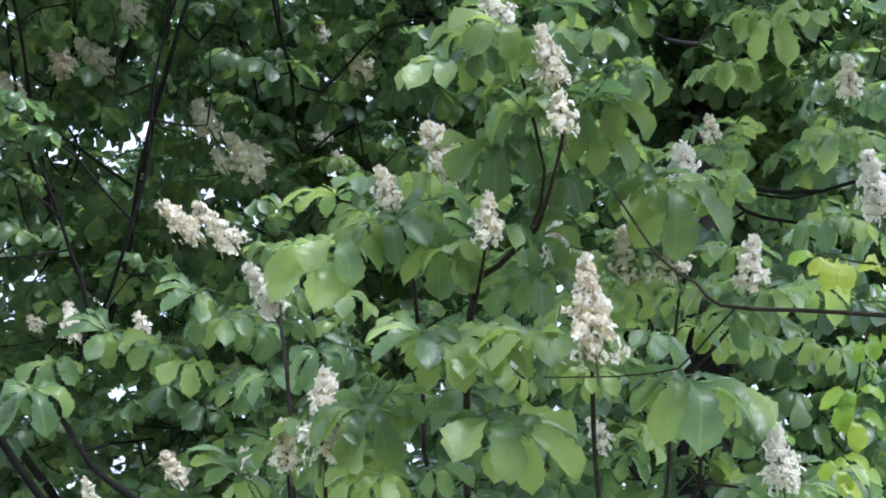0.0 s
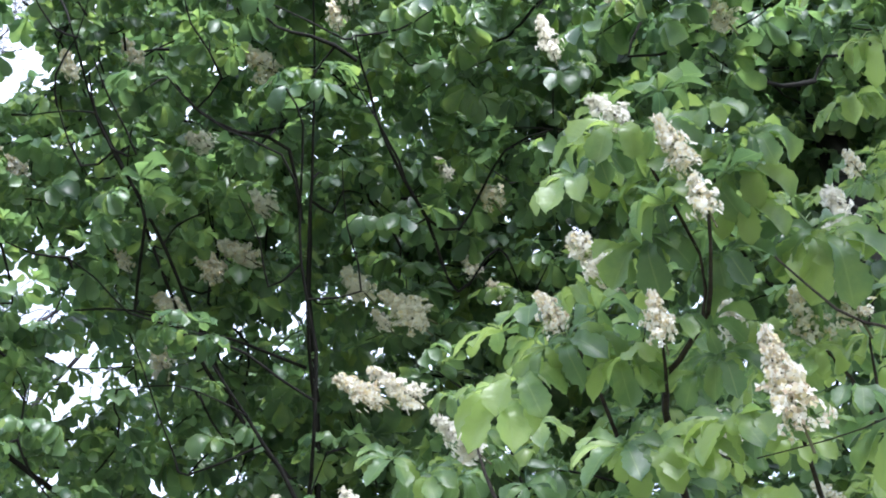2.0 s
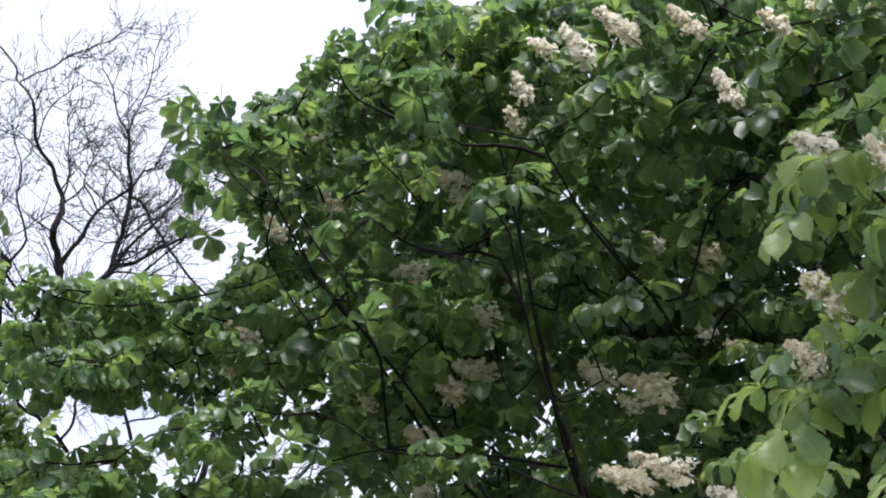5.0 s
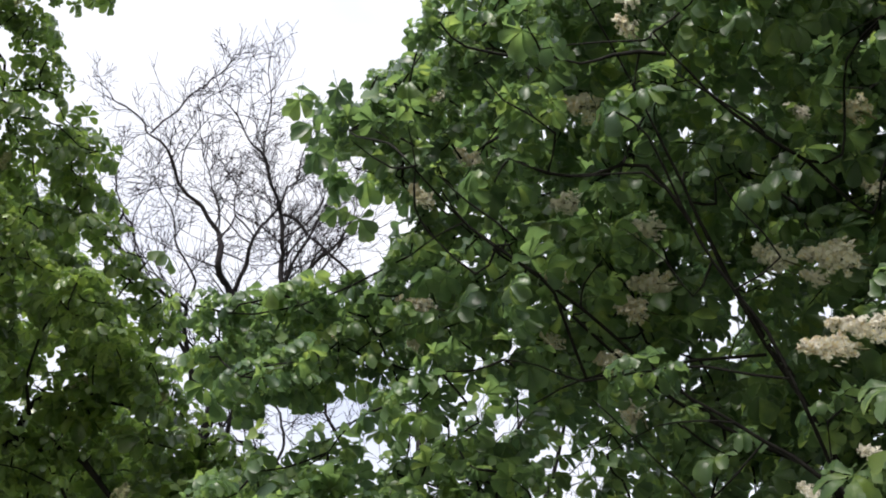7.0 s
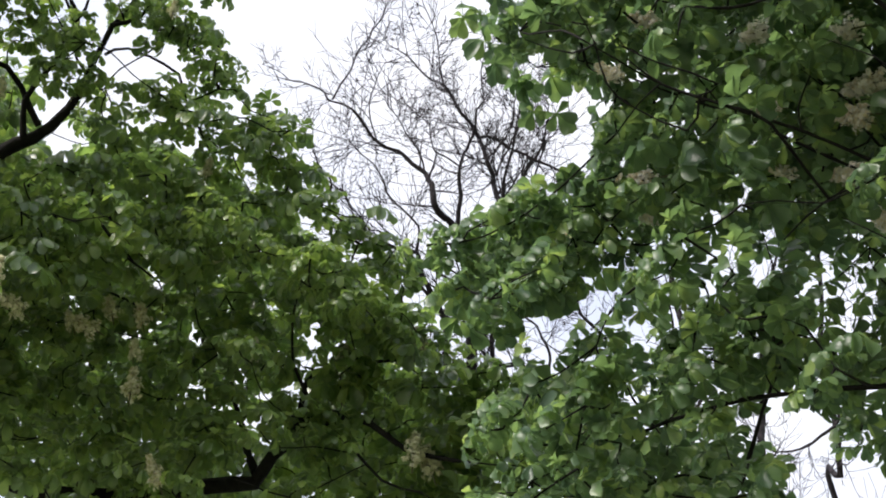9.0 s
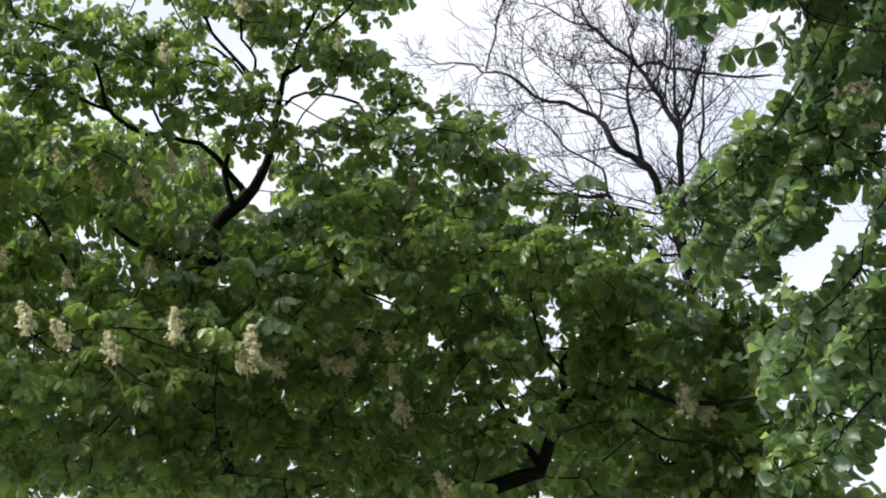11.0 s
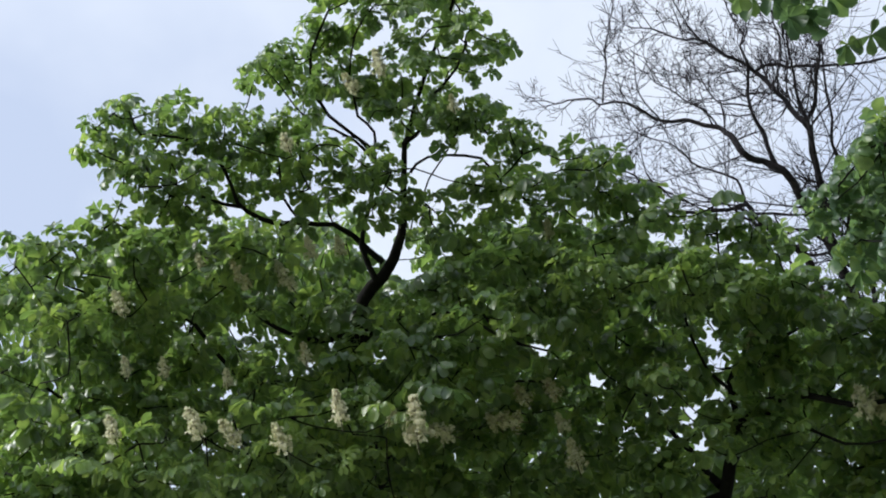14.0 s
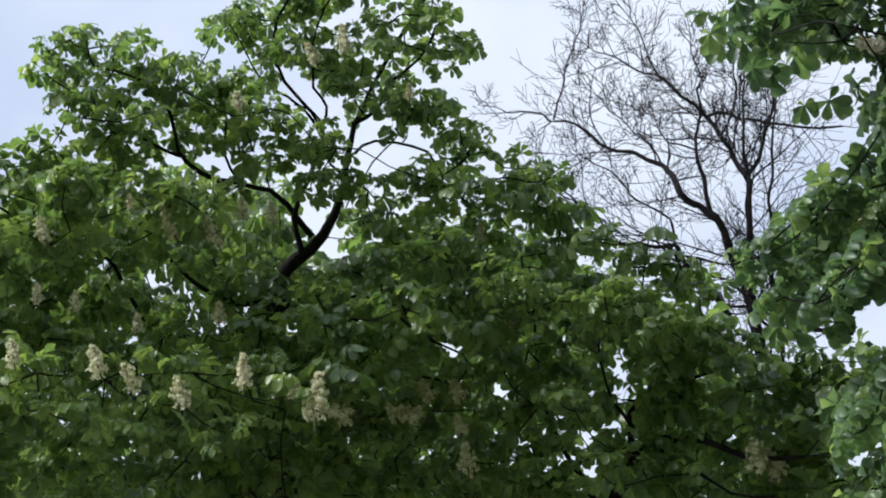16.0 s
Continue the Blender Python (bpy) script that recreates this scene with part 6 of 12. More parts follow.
first.tuft(-0.09, 7.53, 13.78, 1.52, 8)
first.tuft(0.60, 7.47, 13.23, 1.42, 8)
first.tuft(0.74, 7.06, 12.81, 1.61, 8)
first.tuft(1.32, 7.36, 13.52, 1.47, 8)
first.tuft(1.88, 7.25, 12.73, 1.37, 8)
first.tuft(2.43, 7.65, 13.53, 1.52, 8)
first.tuft(2.65, 7.33, 12.71, 1.45, 8)
first.tuft(-4.80, 7.43, 12.41, 1.60, 8)
first.tuft(-4.27, 6.99, 12.09, 1.66, 8)
first.tuft(-3.02, 7.39, 12.70, 1.37, 8)
first.tuft(-2.39, 7.58, 12.96, 1.48, 8)
first.tuft(-1.79, 7.67, 12.77, 1.59, 8)
first.tuft(-0.61, 8.10, 13.19, 1.60, 8)
first.tuft(-0.01, 7.65, 12.66, 1.62, 8)
first.tuft(0.51, 7.84, 13.02, 1.59, 8)
first.tuft(1.00, 7.78, 13.04, 1.43, 8)
first.tuft(1.25, 7.77, 12.65, 1.37, 8)
first.tuft(1.86, 7.78, 13.24, 1.41, 8)
first.tuft(2.08, 7.71, 12.63, 1.51, 8)
first.tuft(2.52, 7.72, 13.05, 1.57, 8)
first.tuft(-4.36, 7.69, 12.34, 1.59, 8)
first.tuft(-3.92, 7.36, 11.89, 1.56, 8)
first.tuft(-3.79, 8.02, 12.77, 1.52, 8)
first.tuft(-3.07, 8.34, 12.93, 1.35, 8)
first.tuft(-2.53, 7.89, 12.68, 1.60, 8)
first.tuft(-2.08, 7.74, 12.32, 1.64, 8)
first.tuft(-1.76, 8.33, 13.16, 1.54, 8)
first.tuft(-1.51, 7.96, 12.45, 1.66, 8)
first.tuft(-1.02, 8.03, 12.46, 1.42, 8)
first.tuft(-0.31, 8.32, 12.84, 1.46, 8)
first.tuft(1.11, 8.19, 12.72, 1.63, 8)
first.tuft(1.59, 8.10, 12.47, 1.62, 8)
first.tuft(2.74, 8.31, 12.71, 1.45, 8)
first.tuft(-4.02, 8.09, 11.76, 1.38, 8)
first.tuft(-3.49, 7.87, 11.96, 1.49, 8)
first.tuft(-3.15, 8.15, 12.01, 1.55, 8)
first.tuft(-2.76, 8.22, 12.25, 1.52, 8)
first.tuft(-2.31, 8.58, 12.88, 1.65, 8)
first.tuft(-1.57, 8.15, 11.87, 1.58, 8)
first.tuft(-1.59, 8.73, 12.59, 1.38, 8)
first.tuft(-0.91, 8.55, 12.87, 1.45, 8)
first.tuft(-0.61, 8.23, 12.11, 1.59, 8)
first.tuft(-0.21, 8.35, 12.28, 1.53, 8)
first.tuft(0.36, 8.78, 12.67, 1.53, 8)
first.tuft(1.96, 8.42, 12.46, 1.38, 8)
first.tuft(2.38, 8.46, 12.11, 1.38, 8)
first.tuft(-4.36, 8.61, 11.95, 1.53, 8)
first.tuft(-3.99, 8.61, 11.68, 1.53, 8)
first.tuft(-3.58, 8.35, 11.72, 1.51, 8)
first.tuft(-2.65, 8.59, 12.00, 1.67, 8)
first.tuft(-2.29, 8.44, 11.59, 1.57, 8)
first.tuft(-1.26, 8.54, 11.69, 1.47, 8)
first.tuft(-0.77, 8.78, 12.47, 1.60, 8)
first.tuft(-0.57, 9.30, 12.48, 1.49, 8)
first.tuft(0.05, 8.98, 12.26, 1.62, 8)
first.tuft(0.46, 8.61, 12.19, 1.53, 8)
first.tuft(1.09, 8.65, 11.90, 1.41, 8)
first.tuft(1.68, 8.80, 12.27, 1.53, 8)
first.tuft(-4.46, 8.85, 11.43, 1.41, 8)
first.tuft(-3.34, 8.89, 11.43, 1.62, 8)
first.tuft(-2.64, 9.05, 11.57, 1.57, 8)
first.tuft(-2.11, 8.87, 11.67, 1.39, 8)
first.tuft(-1.45, 9.15, 11.82, 1.36, 8)
first.tuft(-0.97, 9.33, 11.82, 1.38, 8)
first.tuft(-0.72, 9.82, 12.38, 1.51, 8)
first.tuft(-0.01, 9.19, 11.71, 1.68, 8)
first.tuft(0.34, 9.68, 12.24, 1.65, 8)
first.tuft(0.63, 9.19, 11.75, 1.66, 8)
first.tuft(1.10, 9.16, 11.86, 1.47, 8)
first.tuft(1.67, 9.23, 11.98, 1.47, 8)
first.tuft(2.76, 9.34, 11.89, 1.59, 8)
first.tuft(-4.02, 8.89, 11.19, 1.39, 8)
first.tuft(-3.05, 8.97, 11.09, 1.44, 8)
first.tuft(-2.70, 9.29, 11.16, 1.36, 8)
first.tuft(-1.74, 9.47, 11.38, 1.41, 8)
first.tuft(-1.07, 9.71, 11.56, 1.48, 8)
first.tuft(-0.17, 9.38, 11.36, 1.51, 8)
first.tuft(0.74, 9.76, 11.98, 1.51, 8)
first.tuft(1.39, 9.25, 11.10, 1.56, 8)
first.tuft(2.11, 9.06, 11.41, 1.52, 8)
first.tuft(-4.17, 3.59, 14.45, 1.52, 8)
first.tuft(-3.64, 3.65, 14.27, 1.39, 8)
first.tuft(-3.49, 3.87, 14.89, 1.48, 8)
first.tuft(-3.07, 3.71, 14.54, 1.46, 8)
first.tuft(-2.65, 3.99, 14.54, 1.62, 8)
first.tuft(-2.10, 4.02, 14.62, 1.69, 8)
first.tuft(-1.66, 4.28, 14.81, 1.36, 8)
first.tuft(-0.94, 4.87, 15.02, 1.66, 8)
first.tuft(-0.46, 4.87, 14.49, 1.59, 8)
first.tuft(0.04, 4.96, 14.20, 1.62, 8)
first.tuft(-4.46, 4.04, 14.41, 1.64, 8)
first.tuft(-4.03, 4.00, 14.11, 1.65, 8)
first.tuft(-3.32, 4.07, 14.22, 1.43, 8)
first.tuft(-3.00, 4.32, 14.48, 1.58, 8)
first.tuft(-2.41, 4.73, 14.45, 1.54, 8)
first.tuft(-1.93, 4.71, 14.63, 1.65, 8)
first.tuft(-1.56, 4.87, 14.17, 1.47, 8)
first.tuft(-0.84, 4.76, 14.02, 1.63, 8)
first.tuft(-0.19, 5.14, 13.82, 1.48, 8)
first.tuft(-4.32, 4.02, 13.53, 1.41, 8)
first.tuft(-4.13, 4.51, 14.28, 1.55, 8)
first.tuft(-3.41, 4.34, 13.88, 1.50, 8)
first.tuft(-3.16, 4.67, 14.73, 1.67, 8)
first.tuft(-2.92, 4.70, 13.77, 1.46, 8)
first.tuft(-2.00, 5.00, 13.80, 1.53, 8)
first.tuft(-3.50, 5.24, 14.25, 1.35, 8)
first.tuft(-3.09, 5.09, 14.21, 1.50, 8)
first.tuft(-2.46, 4.97, 13.48, 1.41, 8)
first.tuft(-4.16, 4.86, 13.31, 1.67, 8)
first.tuft(-1.30, 5.90, 13.71, 1.70, 8)
first.tuft(-0.47, 6.74, 14.04, 1.60, 8)
first.tuft(-4.72, 5.06, 13.21, 1.36, 8)
first.tuft(-4.25, 5.49, 13.29, 1.36, 8)
first.tuft(-3.55, 6.11, 13.81, 1.68, 8)
first.tuft(-3.14, 5.80, 13.48, 1.45, 8)
first.tuft(-2.53, 6.60, 14.04, 1.46, 8)
first.tuft(-1.80, 6.06, 12.91, 1.43, 8)
first.tuft(-0.86, 6.59, 13.22, 1.52, 8)
first.tuft(-4.47, 5.85, 13.46, 1.59, 8)
first.tuft(-3.44, 6.69, 13.95, 1.45, 8)
first.tuft(-1.75, 6.79, 13.69, 1.66, 8)
first.tuft(-5.17, 6.29, 13.42, 1.42, 8)
first.tuft(-2.74, 7.18, 13.40, 1.57, 8)
first.tuft(-1.55, 7.03, 12.84, 1.55, 8)
first.tuft(-1.17, 7.25, 12.75, 1.54, 8)
first.tuft(-0.67, 7.67, 13.64, 1.44, 8)
first.tuft(-4.71, 6.13, 12.58, 1.53, 8)
first.tuft(-4.21, 6.41, 12.69, 1.45, 8)
first.tuft(-2.38, 6.87, 12.30, 1.70, 8)
first.tuft(-3.88, 7.66, 13.32, 1.44, 8)
first.tuft(-1.41, 8.07, 13.02, 1.62, 8)
first.tuft(-5.51, 7.29, 11.99, 1.57, 8)
first.tuft(-2.73, 8.67, 12.47, 1.40, 8)
# sprays that hang in front of the crown
first.tuft(-1.91, 2.02, 9.26, 0.99, 6)
first.tuft(-0.64, 2.32, 8.92, 0.86, 4)
first.tuft(-2.91, 2.21, 9.45, 0.81, 6)
first.tuft(-2.37, 2.24, 9.13, 0.90, 6)
first.tuft(-1.87, 2.12, 8.38, 0.81, 5)
first.tuft(-2.92, 2.12, 8.68, 0.82, 4)
first.tuft(-2.16, 2.55, 8.96, 0.87, 6)
first.tuft(-1.10, 2.69, 8.70, 0.90, 5)
first.tuft(-1.00, 3.06, 9.25, 0.92, 6)
first.tuft(-2.23, 2.48, 8.51, 0.82, 6)
first.tuft(-1.82, 2.86, 8.56, 0.96, 6)
first.tuft(-3.03, 2.74, 8.87, 0.92, 4)
first.tuft(-2.59, 2.58, 8.31, 0.89, 4)
first.tuft(-2.11, 3.11, 8.63, 0.98, 5)
first.tuft(-1.08, 3.56, 8.94, 0.98, 4)
first.tuft(-3.08, 2.77, 8.29, 0.93, 5)
first.tuft(-2.47, 3.37, 8.71, 0.96, 6)
first.tuft(-1.97, 3.48, 8.72, 0.91, 5)
first.tuft(-3.34, 3.03, 8.28, 0.90, 4)
first.tuft(-2.74, 2.97, 7.87, 0.99, 5)
first.tuft(-2.54, 3.33, 8.31, 0.81, 6)
first.tuft(-1.56, 3.68, 8.27, 0.96, 5)
first.tuft(-2.88, 3.57, 8.46, 0.95, 5)
first.tuft(-3.71, 3.86, 8.22, 0.99, 6)
first.tuft(-2.29, 4.50, 8.17, 0.92, 4)
first.tuft(-1.34, 4.59, 7.84, 0.94, 4)
first.tuft(-2.91, 3.13, 8.33, 0.85, 5)
first.tuft(-3.14, 3.19, 7.86, 0.81, 5)
first.tuft(-3.17, 3.82, 8.31, 0.98, 4)
first.tuft(-2.62, 4.24, 7.49, 0.89, 4)
first.tuft(-1.49, 4.21, 7.68, 0.81, 5)
first.tuft(-2.51, 4.89, 7.91, 0.94, 4)
first.tuft(-2.15, 4.47, 7.53, 0.90, 5)
first.tuft(-1.72, 4.70, 7.54, 0.87, 4)
first.tuft(-2.00, 5.00, 7.55, 0.91, 6)
first.tuft(-1.49, 3.25, 9.53, 0.89, 4)
first.tuft(-2.55, 2.72, 8.72, 0.87, 6)
first.tuft(-3.18, 3.11, 8.60, 0.95, 6)
first.tuft(-4.11, 4.28, 9.70, 0.72, 5)
first.tuft(-3.87, 4.92, 9.46, 0.72, 5)
first.tuft(-3.88, 5.15, 9.30, 0.72, 5)
first.tuft(-4.83, 3.93, 9.49, 0.72, 5)
first.tuft(-5.08, 3.88, 9.37, 0.72, 5)
first.tuft(-4.68, 5.17, 8.85, 0.72, 5)
first.tuft(-4.76, 5.21, 8.77, 0.72, 5)
first.tuft(-4.88, 5.22, 8.68, 0.72, 5)
first.tuft(-4.80, 5.19, 8.76, 0.72, 5)
first.tuft(-3.25, 5.09, 9.91, 0.72, 5)
first.tuft(-4.03, 5.07, 9.57, 0.72, 5)
# unseen boughs added overhead, above the reaching branch, to shade it
first.bough(2.73, -2.10, 7.84, 0.45, 0.30, 7, gap=0.34)
first.bough(2.98, -1.75, 7.41, 0.45, 0.30, 7, gap=0.34)
first.bough(1.96, -1.47, 7.15, 0.45, 0.30, 7, gap=0.34)
first.bough(2.21, -1.98, 7.70, 0.45, 0.30, 7, gap=0.34)
first.bough(2.51, -2.12, 7.84, 0.45, 0.30, 7, gap=0.34)
first.bough(2.95, -1.75, 7.26, 0.45, 0.30, 7, gap=0.34)
first.bough(1.98, -1.93, 7.41, 0.45, 0.30, 7, gap=0.34)
first.bough(2.53, -1.43, 7.33, 0.45, 0.30, 7, gap=0.34)
first.bough(2.09, -1.78, 7.20, 0.45, 0.30, 7, gap=0.34)
first.bough(2.18, -0.93, 7.28, 0.45, 0.30, 7, gap=0.34)
first.bough(2.84, -1.05, 7.44, 0.45, 0.30, 7, gap=0.34)
first.bough(2.33, -1.56, 7.52, 0.45, 0.30, 7, gap=0.34)
first.bough(2.61, -2.08, 7.58, 0.45, 0.30, 7, gap=0.34)
first.bough(2.86, -2.01, 7.60, 0.45, 0.30, 7, gap=0.34)
first.bough(1.82, -1.16, 7.14, 0.45, 0.30, 7, gap=0.34)
first.bough(2.28, -2.03, 7.41, 0.45, 0.30, 7, gap=0.34)
first.bough(-0.64, -0.24, 7.71, 0.45, 0.30, 7, gap=0.34)
first.bough(-0.58, 0.51, 7.61, 0.45, 0.30, 7, gap=0.34)
first.bough(0.70, -0.16, 7.56, 0.45, 0.30, 7, gap=0.34)
first.bough(0.77, 1.15, 7.78, 0.45, 0.30, 7, gap=0.34)
first.bough(0.55, 1.54, 7.76, 0.45, 0.30, 7, gap=0.34)
first.bough(1.33, -0.30, 7.59, 0.45, 0.30, 7, gap=0.34)
first.bough(1.33, 0.49, 7.40, 0.45, 0.30, 7, gap=0.34)
first.bough(1.79, 0.46, 7.76, 0.45, 0.30, 7, gap=0.34)
first.bough(1.81, 1.01, 7.69, 0.45, 0.30, 7, gap=0.34)
first.bough(2.54, -0.14, 7.60, 0.45, 0.30, 7, gap=0.34)
first.bough(2.47, 0.40, 7.77, 0.45, 0.30, 7, gap=0.34)
first.bough(-1.20, -0.10, 8.48, 0.45, 0.30, 7, gap=0.34)
first.bough(-0.44, 1.05, 8.55, 0.45, 0.30, 7, gap=0.34)
first.bough(0.04, -0.15, 8.71, 0.45, 0.30, 7, gap=0.34)
first.bough(0.08, 0.49, 8.62, 0.45, 0.30, 7, gap=0.34)
first.bough(0.79, 0.31, 8.78, 0.45, 0.30, 7, gap=0.34)
first.bough(0.73, 1.51, 8.58, 0.45, 0.30, 7, gap=0.34)
first.bough(1.20, 0.96, 8.66, 0.45, 0.30, 7, gap=0.34)
first.bough(2.02, -0.14, 8.52, 0.45, 0.30, 7, gap=0.34)
first.bough(1.85, 0.31, 8.50, 0.45, 0.30, 7, gap=0.34)
first.bough(1.93, 1.11, 8.52, 0.45, 0.30, 7, gap=0.34)
first.bough(1.85, 1.75, 8.78, 0.45, 0.30, 7, gap=0.34)
first.bough(1.78, 2.15, 8.70, 0.45, 0.30, 7, gap=0.34)
first.bough(2.60, 0.29, 8.78, 0.45, 0.30, 7, gap=0.34)
first.bough(2.45, 1.69, 8.48, 0.45, 0.30, 7, gap=0.34)

first.tuft(0.45, 4.13, 10.62, 1.25)
first.tuft(0.78, 4.04, 10.72, 1.11)
first.tuft(0.90, 4.19, 11.02, 1.07)
first.tuft(1.11, 4.01, 10.77, 1.12)
first.tuft(1.35, 4.04, 10.68, 1.20)
first.tuft(1.66, 3.87, 10.53, 1.08)
first.tuft(1.77, 3.99, 10.79, 1.11)
first.tuft(2.07, 3.94, 10.59, 1.05)
first.tuft(2.21, 3.93, 10.63, 1.10)
first.tuft(0.48, 4.19, 10.34, 1.00)
first.tuft(0.81, 4.26, 10.50, 1.02)
first.tuft(0.97, 4.42, 10.94, 1.08)
first.tuft(1.17, 4.19, 10.58, 1.15)
first.tuft(1.51, 4.51, 11.10, 1.20)
first.tuft(1.61, 4.37, 10.85, 1.02)
first.tuft(1.87, 4.27, 10.92, 1.12)
first.tuft(2.08, 4.13, 10.61, 1.09)
first.tuft(2.35, 4.38, 10.82, 1.20)
first.tuft(0.52, 4.51, 10.68, 1.04)
first.tuft(0.72, 4.46, 10.61, 1.31)
first.tuft(1.06, 4.62, 10.91, 1.25)
first.tuft(1.32, 4.54, 10.65, 1.13)
first.tuft(1.38, 4.48, 10.61, 1.05)
first.tuft(1.63, 4.39, 10.38, 1.19)
first.tuft(1.87, 4.43, 10.46, 1.01)
first.tuft(2.17, 4.39, 10.48, 1.04)
first.tuft(2.20, 4.32, 10.32, 1.32)
first.tuft(0.55, 4.64, 10.47, 1.11)
first.tuft(0.73, 4.90, 10.68, 1.26)
first.tuft(1.07, 4.95, 10.85, 1.07)
first.tuft(1.23, 4.70, 10.33, 1.03)
first.tuft(1.38, 4.68, 10.62, 0.98)
first.tuft(1.76, 4.80, 10.62, 1.23)
first.tuft(1.91, 4.71, 10.45, 1.00)
first.tuft(2.09, 4.68, 10.64, 1.11)
first.tuft(2.42, 4.59, 10.44, 1.11)
first.tuft(0.60, 4.87, 10.23, 1.26)
first.tuft(0.88, 4.97, 10.52, 1.20)
first.tuft(1.06, 4.92, 10.41, 1.06)
first.tuft(1.31, 4.77, 10.22, 1.15)
first.tuft(1.39, 4.79, 10.32, 1.15)
first.tuft(1.68, 4.99, 10.41, 1.21)
first.tuft(2.00, 4.86, 10.52, 1.24)
first.tuft(1.96, 4.50, 9.82, 1.29)
first.tuft(2.46, 4.87, 10.32, 1.16)
first.tuft(0.52, 5.21, 10.48, 1.25)
first.tuft(0.88, 5.17, 10.31, 1.28)
first.tuft(1.08, 5.36, 10.52, 1.31)
first.tuft(1.30, 5.09, 10.24, 1.29)
first.tuft(1.41, 5.05, 10.32, 1.27)
first.tuft(1.80, 5.11, 10.47, 1.03)
first.tuft(1.97, 5.00, 10.19, 1.31)
first.tuft(2.15, 4.91, 10.00, 1.07)
first.tuft(2.43, 4.94, 10.24, 1.20)
first.tuft(0.61, 5.29, 10.05, 1.24)
first.tuft(0.86, 5.40, 10.15, 1.01)
first.tuft(1.02, 5.45, 10.23, 1.27)
first.tuft(1.32, 5.58, 10.45, 1.01)
first.tuft(1.59, 5.32, 10.20, 1.05)
first.tuft(1.73, 5.35, 10.40, 1.13)
first.tuft(1.99, 5.31, 10.15, 1.17)
first.tuft(2.15, 5.21, 10.07, 1.24)
first.tuft(2.45, 5.10, 10.02, 1.28)
# the rest of the crown round its trunk: unseen boughs, kept for their shade
first.bough(2.46, 3.36, 10.47, 0.47, 0.36, 12)
first.bough(2.33, 3.71, 9.46, 0.43, 0.33, 10)
first.bough(2.50, 4.52, 9.45, 0.45, 0.35, 11)
first.bough(2.65, 5.37, 9.36, 0.47, 0.36, 12)
first.bough(-0.56, 2.69, 10.70, 0.46, 0.35, 7)
first.bough(-0.53, 3.39, 10.46, 0.46, 0.35, 7)
first.bough(0.88, 3.34, 10.45, 0.46, 0.35, 11)
first.bough(1.55, 3.28, 10.38, 0.46, 0.35, 11)
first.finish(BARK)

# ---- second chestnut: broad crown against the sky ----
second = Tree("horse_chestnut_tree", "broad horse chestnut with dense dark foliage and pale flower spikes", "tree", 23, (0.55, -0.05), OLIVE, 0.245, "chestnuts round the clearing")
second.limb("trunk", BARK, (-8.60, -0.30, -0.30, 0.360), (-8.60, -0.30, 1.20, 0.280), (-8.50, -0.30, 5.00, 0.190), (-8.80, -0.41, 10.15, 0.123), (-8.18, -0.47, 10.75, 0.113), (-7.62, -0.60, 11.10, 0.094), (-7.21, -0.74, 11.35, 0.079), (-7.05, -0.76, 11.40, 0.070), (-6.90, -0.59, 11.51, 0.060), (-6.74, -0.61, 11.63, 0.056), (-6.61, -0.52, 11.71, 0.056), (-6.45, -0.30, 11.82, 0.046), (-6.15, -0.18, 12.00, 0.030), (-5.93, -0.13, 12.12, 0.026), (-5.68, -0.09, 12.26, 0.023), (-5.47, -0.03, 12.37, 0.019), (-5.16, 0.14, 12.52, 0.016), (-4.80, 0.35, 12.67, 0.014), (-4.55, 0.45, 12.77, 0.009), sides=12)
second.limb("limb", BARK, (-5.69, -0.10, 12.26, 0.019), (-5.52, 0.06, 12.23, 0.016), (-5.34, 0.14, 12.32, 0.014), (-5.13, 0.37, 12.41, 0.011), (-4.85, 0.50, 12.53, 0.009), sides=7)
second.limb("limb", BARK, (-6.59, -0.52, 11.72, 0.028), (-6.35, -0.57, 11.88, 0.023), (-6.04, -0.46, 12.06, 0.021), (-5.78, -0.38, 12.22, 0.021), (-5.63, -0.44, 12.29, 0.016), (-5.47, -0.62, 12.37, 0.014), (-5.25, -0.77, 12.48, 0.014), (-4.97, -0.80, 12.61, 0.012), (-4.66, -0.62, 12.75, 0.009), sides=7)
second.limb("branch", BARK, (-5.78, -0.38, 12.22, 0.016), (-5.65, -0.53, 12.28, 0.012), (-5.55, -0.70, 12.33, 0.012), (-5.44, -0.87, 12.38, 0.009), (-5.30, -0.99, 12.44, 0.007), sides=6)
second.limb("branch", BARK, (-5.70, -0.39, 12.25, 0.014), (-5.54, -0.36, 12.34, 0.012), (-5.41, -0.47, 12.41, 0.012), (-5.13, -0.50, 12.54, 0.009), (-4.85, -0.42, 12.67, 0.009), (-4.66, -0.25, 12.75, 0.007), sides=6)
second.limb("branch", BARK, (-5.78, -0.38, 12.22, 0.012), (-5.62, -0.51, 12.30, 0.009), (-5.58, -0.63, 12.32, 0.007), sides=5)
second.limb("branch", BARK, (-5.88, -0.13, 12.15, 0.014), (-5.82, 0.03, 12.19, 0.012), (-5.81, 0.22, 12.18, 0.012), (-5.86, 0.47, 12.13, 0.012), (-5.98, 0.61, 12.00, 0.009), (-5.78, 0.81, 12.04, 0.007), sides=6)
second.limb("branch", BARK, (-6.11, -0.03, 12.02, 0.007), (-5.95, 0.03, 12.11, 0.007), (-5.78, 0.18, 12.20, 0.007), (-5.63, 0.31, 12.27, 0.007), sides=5)
